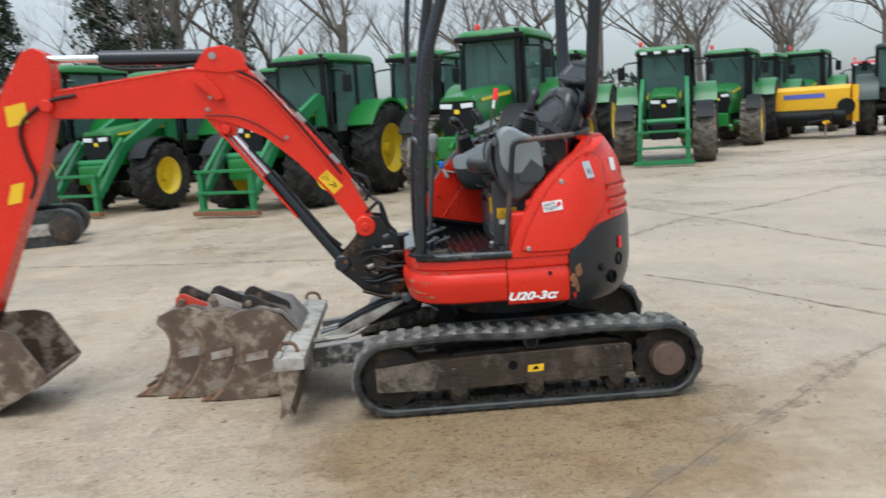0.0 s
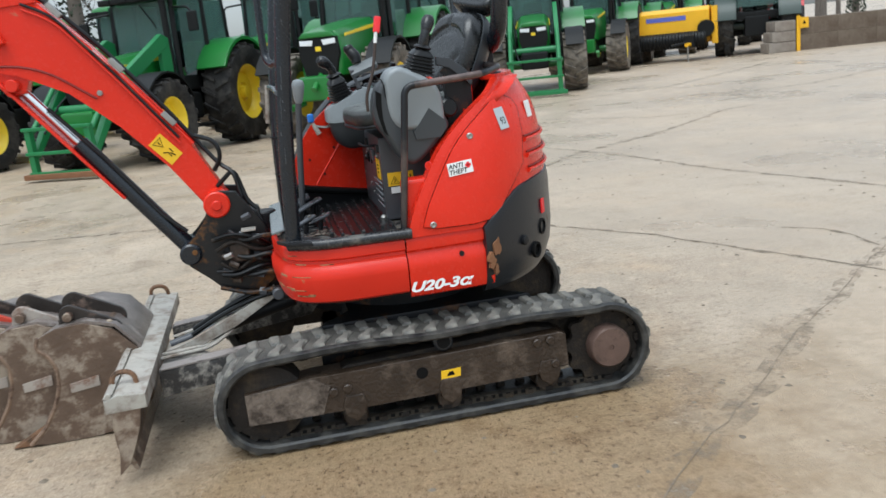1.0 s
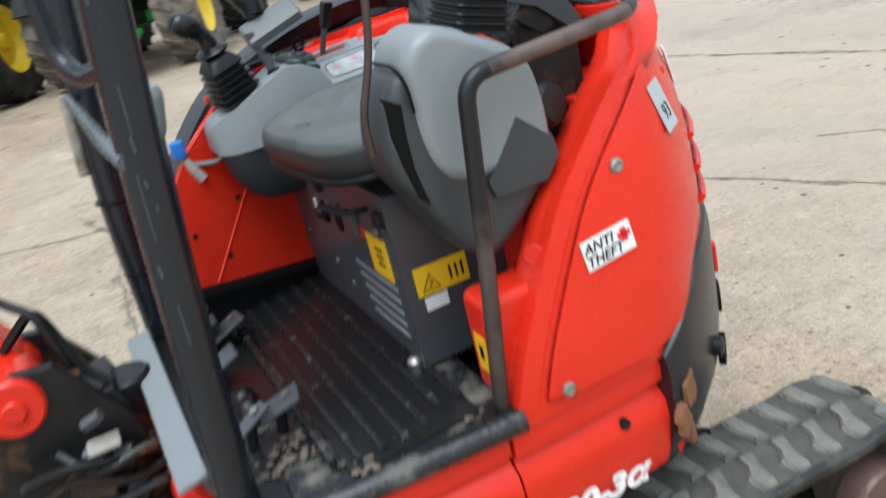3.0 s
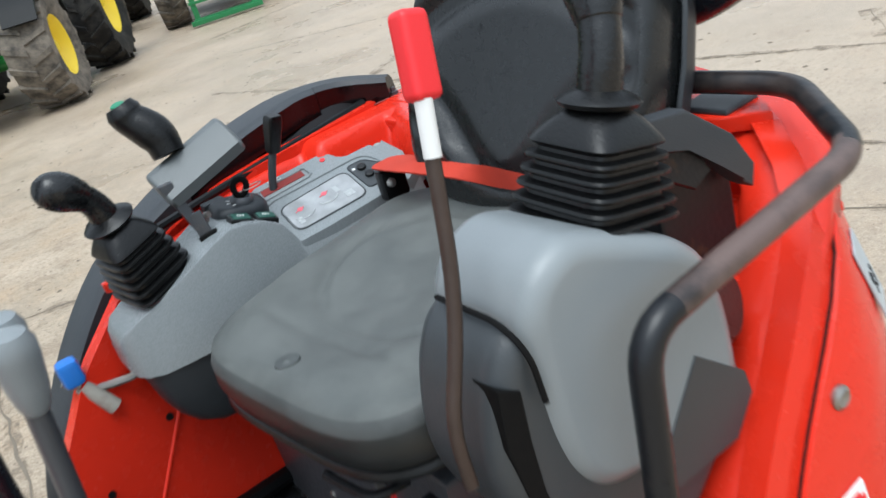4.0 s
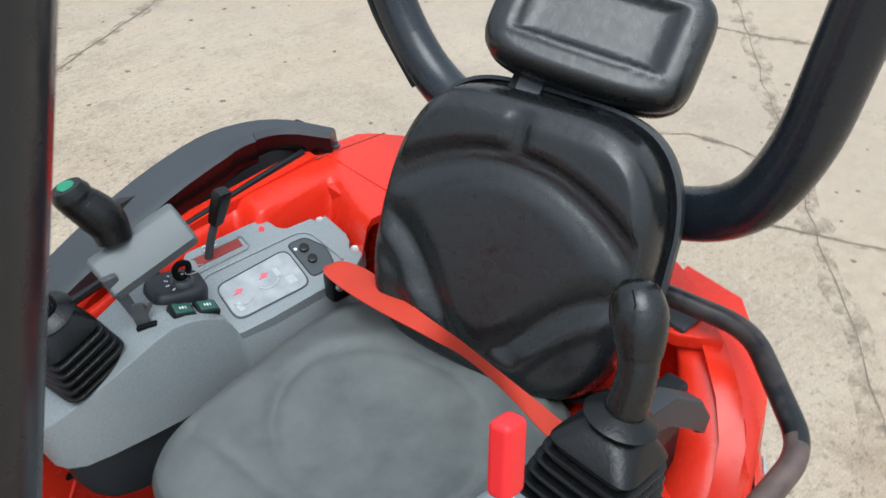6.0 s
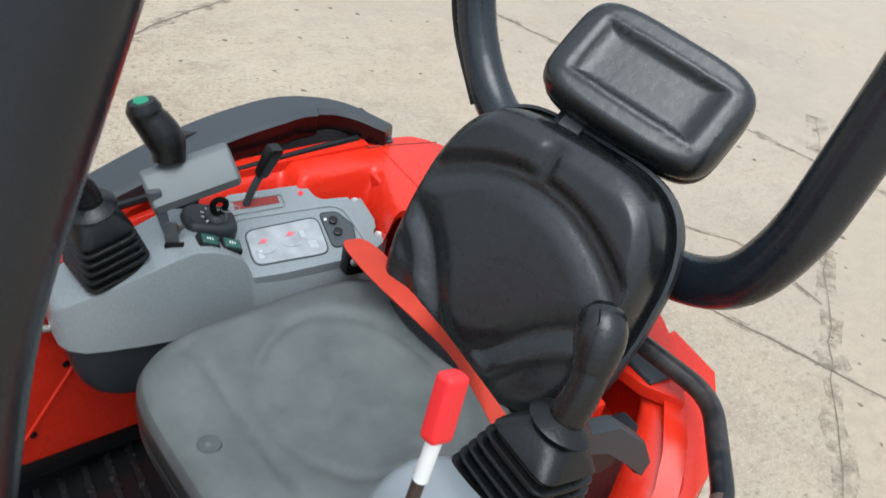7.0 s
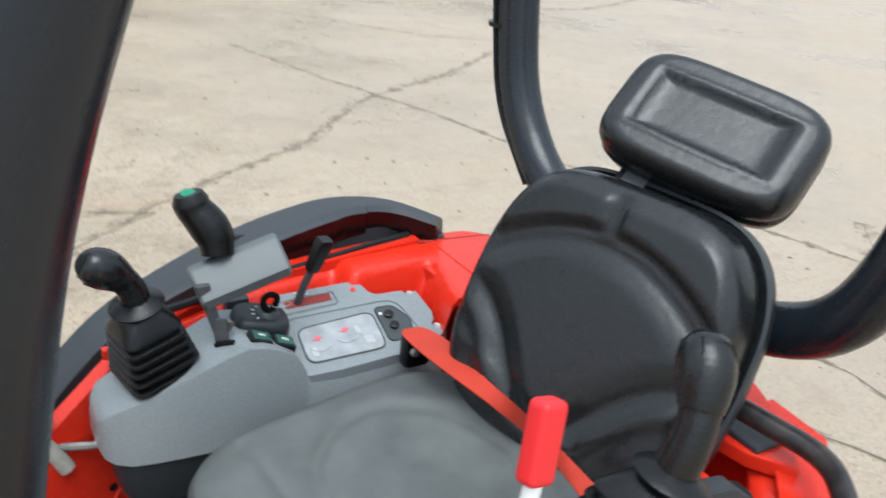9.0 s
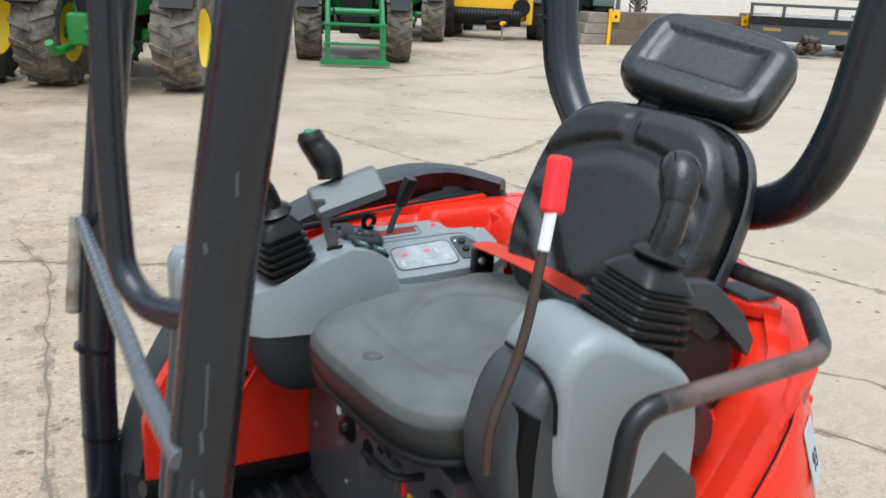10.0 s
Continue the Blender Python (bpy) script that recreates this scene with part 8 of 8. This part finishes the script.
        part("loader_hose", Tb([(-0.45, 0.6, 1.5), (-0.40, -0.4, 1.25), (-0.42, -0.75, 1.05), (-0.3, -1.3, 0.7)], 0.018, 8, 0.15), RUBBER, t)
    else:
        for s in (-1, 1):
            part("lift_arm", Tb([(s * 0.35, -0.65, 0.55), (s * 0.40, -1.05, 0.50), (s * 0.40, -1.15, 0.62)], 0.05, 10, 0.05), paint, t)
        part("top_link", C((0, -0.7, 0.95), (0, -1.05, 0.75), 0.04, seg=10), paint, t)
    return t


def heading(x, y, yaw, size=1.0):
    return pose(x, y, 0, 0, 0, yaw) @ Matrix.Diagonal((size, size, size, 1))


first = tractor(True, label="green loader tractor with yellow rims parked on concrete")
first.matrix_basis = heading(-2.95, 11.55, -27, 1.04)
copy_thing(first, heading(-6.3, 13.4, -24))
tb = tractor(True, label="green loader tractor with an empty loader frame", style=1, tread=TYRE_DUSTY)
tb.matrix_basis = heading(6.20, 16.75, -19, 1.07)
bare = tractor(False, label="green tractor with a front linkage and bright headlamps", tread=TYRE_DUSTY, fat=0.54, wide=0.83)
bare.matrix_basis = heading(0.95, 12.60, -26, 1.18)
copy_thing(bare, heading(-0.6, 17.4, -26))
copy_thing(bare, heading(3.9, 20.5, -24))
copy_thing(bare, heading(10.0, 22.8, -30, 0.96))
copy_thing(bare, heading(12.6, 26.5, -32, 0.95))
copy_thing(bare, heading(15.6, 29.0, -32))
copy_thing(bare, heading(-9.6, 15.2, -28))
copy_thing(bare, heading(-4.6, 19.8, -30))
copy_thing(bare, heading(-8.2, 22.6, -30))
rt = tractor(False, TRACTOR_RED, TRACTOR_RED, label="red tractor standing at the back of the row", style=1)
rt.matrix_basis = heading(19.4, 31.0, -32)
ot = tractor(False, TRACTOR_RED, TRACTOR_RED, YELLOW_PAINT, label="red tractor with an orange-yellow cab roof", style=1)
ot.matrix_basis = heading(22.8, 32.2, -32)
gt = tractor(False, DARK_TEAL, TRACTOR_RED, label="dark green tractor with red rims seen from behind", style=1)
gt.matrix_basis = heading(17.6, 25.6, 150, 1.08)


# ---- yellow baler ----
def baler():
    b = thing("bale_collector", "yellow farm pick-up machine on two black wheels", "farm machine")
    part("hopper", P([(-0.75, 0.95), (-0.75, 1.62), (-0.45, 1.75), (0.75, 1.75), (0.75, 0.55), (-0.15, 0.55)], 'x', -1.75, 1.05, 0.03), YELLOW_PAINT, b, "yellow painted hopper")
    part("side_frame", P([(-0.55, 0.50), (-0.55, 1.72), (0.75, 1.72), (0.75, 0.50)], 'x', 1.10, 1.30, 0.03), YELLOW_PAINT, b)
    part("name_strip", B((-1.0, -0.765, 1.35), (0.30, -0.755, 1.50)), material("faded_blue_letter_strip", (0.10, 0.13, 0.45), 0.5), b, "blue strip in place of lettering")
    rake = lathe(bmesh.new(), [(0.10, -1.35), (0.27, -1.34), (0.27, 1.34), (0.10, 1.35)], (-0.40, -0.75, 0.70), (1, 0, 0), 18)
    rk = part("pickup_reel", rake, TRACTOR_BLACK, b, "black pick-up reel")
    for k in range(26):
        x = -1.70 + 0.104 * k
        part("reel_band", lathe(bmesh.new(), [(0.275, -0.012), (0.29, 0), (0.275, 0.012)], (x, -0.75, 0.70), (1, 0, 0), 14), BLACK_WORN, rk)
    for x in (-1.75, 1.55):
        w = lathe(bmesh.new(), [(0.14, -0.09), (0.30, -0.10), (0.335, -0.06), (0.335, 0.06), (0.30, 0.10), (0.14, 0.09)], (x, 0.1, 0.335), (1, 0, 0), 22)
        part("road_wheel", w, TYRE, b)
    part("flywheel", lathe(bmesh.new(), [(0.08, -0.05), (0.26, -0.05), (0.28, 0), (0.26, 0.05), (0.08, 0.07)], (0.95, -0.85, 1.02), (0, 1, 0), 22), TRACTOR_BLACK, b)
    part("drawbar", Tb([(0.55, -0.6, 0.55), (0.45, -1.3, 0.55), (0.40, -1.7, 0.55)], 0.06, 10, 0.1), YELLOW_PAINT, b)
    part("gearbox", B((0.25, -1.25, 0.45), (0.60, -0.8, 0.85), 0.04), TRACTOR_BLACK, b)
    part("drive_shaft", C((0.42, -1.2, 0.62), (-0.1, -1.75, 0.55), 0.05, seg=12), TRACTOR_BLACK, b)
    part("jack_leg", C((0.42, -1.55, 0.0), (0.42, -1.55, 0.55), 0.03, seg=10), ZINC, b)
    return b


baler().matrix_basis = heading(13.9, 24.2, -34)


# ---- concrete block wall, trailer, second digger ----
def block_wall():
    w = tagged(new("block_wall"), "dirty brown concrete bay wall with yellow corner posts", "wall", kind="structure")
    n = Vector((5.2, -0.75, 0)).normalized()
    p0 = Vector((16.9, 22.15, 0))
    ang = math.atan2(n.y, n.x)

    def put(ob, d, z=0.0):
        ob.matrix_basis = Matrix.Translation(p0 + n * d + Vector((0, 0, z))) @ Matrix.Rotation(ang, 4, 'Z')

    for row in range(2):
        for k in range(4):
            put(part("wall_block", B((0, -0.3, 0), (1.30, 0.3, 0.515), 0.012), WALL_MUD_SHADED, w), 0.06 + 1.302 * k, 0.517 * row)
    for k in range(3):
        put(part("end_block", B((-0.98 + 0.10 * k, -0.35, 0), (-0.08, 0.35, 0.33), 0.03), CONCRETE_BLOCK, w), 0.0, 0.335 * k)
    put(part("end_pier", B((5.32, -0.42, 0), (6.0, 0.30, 1.15), 0.04), CONCRETE_BLOCK, w), 0.0)
    for d in (0.0, 5.25):
        put(part("corner_post", B((-0.06, -0.37, 0), (0.06, -0.31, 1.12), 0.01), YELLOW_PAINT, w), d)
        sign = part("warning_sign", B((-0.30, -0.40, 0.72) if d else (0.02, -0.40, 0.72), (0.0, -0.385, 1.06) if d else (0.32, -0.385, 1.06), 0.005), YELLOW_PAINT, w)
        put(sign, d)
        put(part("sign_mark", P([(-0.21, 0.85), (-0.09, 0.85), (-0.15, 0.96)] if d else [(0.11, 0.85), (0.23, 0.85), (0.17, 0.96)], 'y', -0.404, -0.399), INK_AND_HOLES, w), d)


def mud_heap(x, y, r, seed):
    rnd = random.Random(seed)
    bm = bmesh.new()
    for _ in range(70):
        a, q = rnd.uniform(0, 6.3), r * math.sqrt(rnd.random())
        k = rnd.uniform(0.05, 0.12)
        bmesh.ops.create_icosphere(bm, subdivisions=1, radius=k, matrix=Matrix.Translation((x + q * math.cos(a), y + q * math.sin(a), k * 0.3 + 0.22 * (1 - q / r))) @ Matrix.Diagonal((rnd.uniform(0.7, 1.4), rnd.uniform(0.7, 1.4), rnd.uniform(0.5, 0.9), 1)))
    h = part("mud_heap", bm, MUD, smooth=False)
    tagged(h, "low heap of brown mud clods beside the wall", "mud", kind="stuff")


block_wall()
mud_heap(22.4, 20.4, 0.75, 3)


def flat_trailer():
    t = thing("flat_trailer", "dark flatbed trailer with a low rail and a muddy coupling", "trailer")
    part("bed", B((0.0, -1.75, 1.02), (6.5, 1.75, 1.12), 0.02), TRAILER_DECK, t, "pale worn deck boards")
    part("front_beam", B((-0.10, -1.78, 0.90), (0.02, 1.78, 1.14), 0.02), BLACK_WORN, t)
    part("chassis", P([(-1.7, 0.90), (1.7, 0.90), (1.7, 0.62), (0.9, 0.42), (-0.9, 0.38), (-1.7, 0.58)], 'x', -0.05, 0.10, 0.02), STEEL_GREY, t, "tapered grey steel front plate")
    for y in (-1.0, 1.0):
        part("chassis_beam", B((0.1, y - 0.08, 0.72), (6.4, y + 0.08, 1.02), 0.01), BLACK_WORN, t)
    for y in (-1.72, -0.72, 0.78, 1.72):
        part("rail_post", B((-0.06, y - 0.05, 1.12), (0.02, y + 0.05, 1.50), 0.01), STEEL_GREY, t)
    part("rail", B((-0.07, -1.78, 1.44), (0.01, 1.78, 1.53), 0.015), STEEL_GREY, t)
    for y in (-1.78, 1.72):
        part("side_rail", B((0.0, y, 1.10), (6.5, y + 0.06, 1.20), 0.01), STEEL_GREY, t)
    for x in (1.6, 4.6, 5.6):
        for y in (-1.45, 1.45):
            part("trailer_wheel", lathe(bmesh.new(), [(0.18, -0.13), (0.38, -0.15), (0.42, -0.10), (0.42, 0.10), (0.38, 0.15), (0.18, 0.13)], (x, y, 0.42), (0, 1, 0), 22), TYRE, t)
    for y in (-0.85, 1.05):
        part("reflector_strip", B((-0.062, y - 0.26, 0.70), (-0.05, y + 0.26, 0.80), 0.003), DULL_YELLOW, t)
    part("drawbar", P([(-0.9, 0.34), (-0.9, 0.50), (0.2, 0.66), (0.2, 0.50)], 'y', -0.14, 0.14, 0.02), MUDDY, t)
    rnd = random.Random(9)
    lump = bmesh.new()
    for _ in range(26):
        bmesh.ops.create_icosphere(lump, subdivisions=1, radius=rnd.uniform(0.08, 0.17), matrix=Matrix.Translation((-0.85 + rnd.uniform(-0.3, 0.3), rnd.uniform(-0.34, 0.34), 0.30 + rnd.uniform(-0.16, 0.28))))
    part("muddy_coupling", lump, MUDDY, t, "mud-caked coupling", smooth=False)
    return t


flat_trailer().matrix_basis = heading(21.6, 18.1, 44)


def far_crawler():
    c = thing("small_crawler_undercarriage", "grey dusty crawler track of another small digger", "crawler")
    bm = bmesh.new()
    path = arc(-0.75, 0.26, 0.26, 90, 270, 12) + arc(0.75, 0.26, 0.26, -90, 90, 12)
    prism(bm, path, 'y', -0.15, 0.15, 0.03)
    part("belt", bm, TRACK_RUBBER, c)
    part("side_frame", B((-0.7, -0.17, 0.16), (0.7, -0.15, 0.34), 0.02), BLADE, c)
    for x in (-0.75, 0.75):
        part("idler", lathe(bmesh.new(), [(0.05, 0.0), (0.20, 0.0), (0.20, 0.03), (0.05, 0.05)], (x, -0.15, 0.26), (0, -1, 0), 22), MUDDY, c)
    part("second_belt", P(path, 'y', 1.0, 1.3, 0.03), TRACK_RUBBER, c)
    part("house", B((-0.6, 0.0, 0.55), (0.6, 1.15, 1.15), 0.1), GUARD, c)
    part("frame_link", B((-0.35, 0.1, 0.2), (0.35, 1.05, 0.56), 0.03), BLACK_WORN, c)
    return c


far_crawler().matrix_basis = heading(-6.25, 7.75, 15)


# ---- bare trees and hedge behind the yard ----
def limb(bm, p, d, length, r, depth, rnd, seg):
    q = p
    pts, rr = [p], [r]
    n = 4
    for k in range(n):
        d = (d + Vector((rnd.uniform(-1, 1), rnd.uniform(-1, 1), rnd.uniform(-0.4, 0.9))) * 0.16).normalized()
        q = q + d * length / n
        pts.append(q)
        rr.append(r * (1 - 0.55 * (k + 1) / n))
    tube(bm, pts, lambda t: float(np.interp(t, np.linspace(0, 1, n + 1), rr)), seg, caps=False)
    if depth == 0:
        return
    kids = 4 if depth > 1 else 5
    for k in range(kids):
        i = rnd.choice((2, 3, 4)) if depth < 4 else rnd.choice((1, 2, 3, 4))
        side = Vector((rnd.uniform(-1, 1), rnd.uniform(-1, 1), rnd.uniform(-0.1, 0.8))).normalized()
        dd = (d * 0.55 + side * 0.85).normalized()
        limb(bm, pts[i], dd, length * rnd.uniform(0.50, 0.74), rr[i] * 0.62, depth - 1, rnd, 5 if depth > 2 else 3)


def tree(x, y, h, seed, ivy=0.0, label="bare grey-brown winter tree"):
    rnd = random.Random(seed)
    t = thing("bare_tree", label, "tree", "trees behind the yard")
    bm = bmesh.new()
    r = h * 0.017
    top = Vector((rnd.uniform(-0.4, 0.4), rnd.uniform(-0.4, 0.4), h * 0.42))
    tube(bm, [(0, 0, -0.1), (0.03, 0.02, h * 0.12), tuple(top * 0.6), tuple(top)], lambda k: r * (1.25 - 0.5 * k), 9)
    part("trunk", bm, BARK, t)
    cr_ = bmesh.new()
    for k in range(6):
        a = 2 * math.pi * k / 6 + rnd.uniform(-0.4, 0.4)
        base = top * rnd.uniform(0.6, 1.0)
        limb(cr_, base, Vector((math.cos(a), math.sin(a), rnd.uniform(0.7, 2.0))).normalized(), h * rnd.uniform(0.24, 0.34), r * 0.36, 4, rnd, 6)
    part("crown", cr_, BARK, t, "bare branching twigs")
    if ivy:
        lv = bmesh.new()
        for _ in range(900):
            z = rnd.uniform(0.3, h * ivy)
            a, rad_ = rnd.uniform(0, 6.28), r * rnd.uniform(1.0, 2.6) + 0.1
            c = Vector((rad_ * math.cos(a), rad_ * math.sin(a), z)) + top * (z / (h * 0.42)) * 0.5 * Vector((1, 1, 0)).length * 0
            u = Vector((rnd.uniform(-1, 1), rnd.uniform(-1, 1), rnd.uniform(-1, 1))).normalized() * 0.10
            v = u.orthogonal().normalized() * 0.08
            lv.faces.new([lv.verts.new(c + q) for q in (u, v, -u, -v)])
        part("ivy", lv, IVY, t, "dark ivy leaves on the trunk", smooth=False)
    t.location = (x, y, 0)
    return t


kinds = [tree(-11.0, 36, 14, 3, 0.45, "bare tree with dark ivy on its trunk"), tree(-3.0, 38, 15, 5), tree(6.0, 40, 13, 8), tree(17.0, 44, 12, 13)]
tree(-10.5, 36.5, 19, 17, label="tall bare tree with a pale thick trunk")
tree(-7.8, 37.0, 19, 19, 0.62, "tall tree with ivy-green trunk")


def evergreen(x, y, h, seed):
    """A dark evergreen: a trunk and drooping sprays of small leaves in uneven tiers."""
    rnd = random.Random(seed)
    t = thing("evergreen_tree", "dark green evergreen tree behind the tractors", "tree", "trees behind the yard")
    part("trunk", tube(bmesh.new(), [(0, 0, -0.1), (0.05, 0, h * 0.5), (0, 0.05, h * 0.97)], lambda k: 0.20 * (1.05 - k), 8), BARK, t)
    lv = bmesh.new()
    for _ in range(150):
        z = rnd.uniform(0.12, 1.0) * h
        a, reach = rnd.uniform(0, 6.28), (1 - z / h) * h * 0.24 * rnd.uniform(0.6, 1.25) + 0.35
        for k in range(26):
            f = rnd.random() ** 0.7
            c = Vector((math.cos(a) * reach * f, math.sin(a) * reach * f, z - 0.5 * f * f)) + Vector((rnd.gauss(0, 0.16), rnd.gauss(0, 0.16), rnd.gauss(0, 0.12)))
            u = Vector((rnd.uniform(-1, 1), rnd.uniform(-1, 1), rnd.uniform(-0.7, 0.3))).normalized() * 0.16
            v = u.orthogonal().normalized() * 0.07
            lv.faces.new([lv.verts.new(c + q) for q in (u, v, -u, -v)])
    part("crown", lv, IVY, t, "dark drooping leaves", smooth=False)
    t.location = (x, y, 0)
    return t


evergreen(-14.2, 37.5, 10.5, 41)
evergreen(-12.2, 38.5, 11.5, 43)
evergreen(-20.0, 40, 10, 44)
rnd_t = random.Random(21)
for k in range(26):
    src = kinds[rnd_t.choice((0, 1, 1, 2, 2, 3, 3))]
    x = -28 + 3.0 * k + rnd_t.uniform(-1.0, 1.0)
    y = 38 + max(0, x) * 0.28 + rnd_t.uniform(-2, 14)
    m = pose(x, y, 0, 0, 0, rnd_t.uniform(0, 360))
    src_scale = rnd_t.uniform(0.75, 1.1)
    ob = copy_thing(src, m)
    ob.scale = (src_scale,) * 3


def hedge():
    rnd = random.Random(31)
    bm = bmesh.new()
    for _ in range(20000):
        x = rnd.uniform(-40, 110)
        y = 38 + max(0, x) * 0.28 + max(0, x - 22) * 1.6 + rnd.uniform(-1.5, 1.5)
        z = rnd.random() ** 1.4 * (2.6 + 0.8 * math.sin(x * 0.7))
        u = Vector((rnd.uniform(-1, 1), rnd.uniform(-1, 1), rnd.uniform(-1, 1))).normalized() * 0.32
        v = u.orthogonal().normalized() * 0.12
        c = Vector((x, y, z))
        bm.faces.new([bm.verts.new(c + q) for q in (u, v, -u, -v)])
    h = part("hedge_thicket", bm, IVY, smooth=False)
    tagged(h, "tangled dark hedge behind the parked tractors", "hedge", kind="stuff")


hedge()
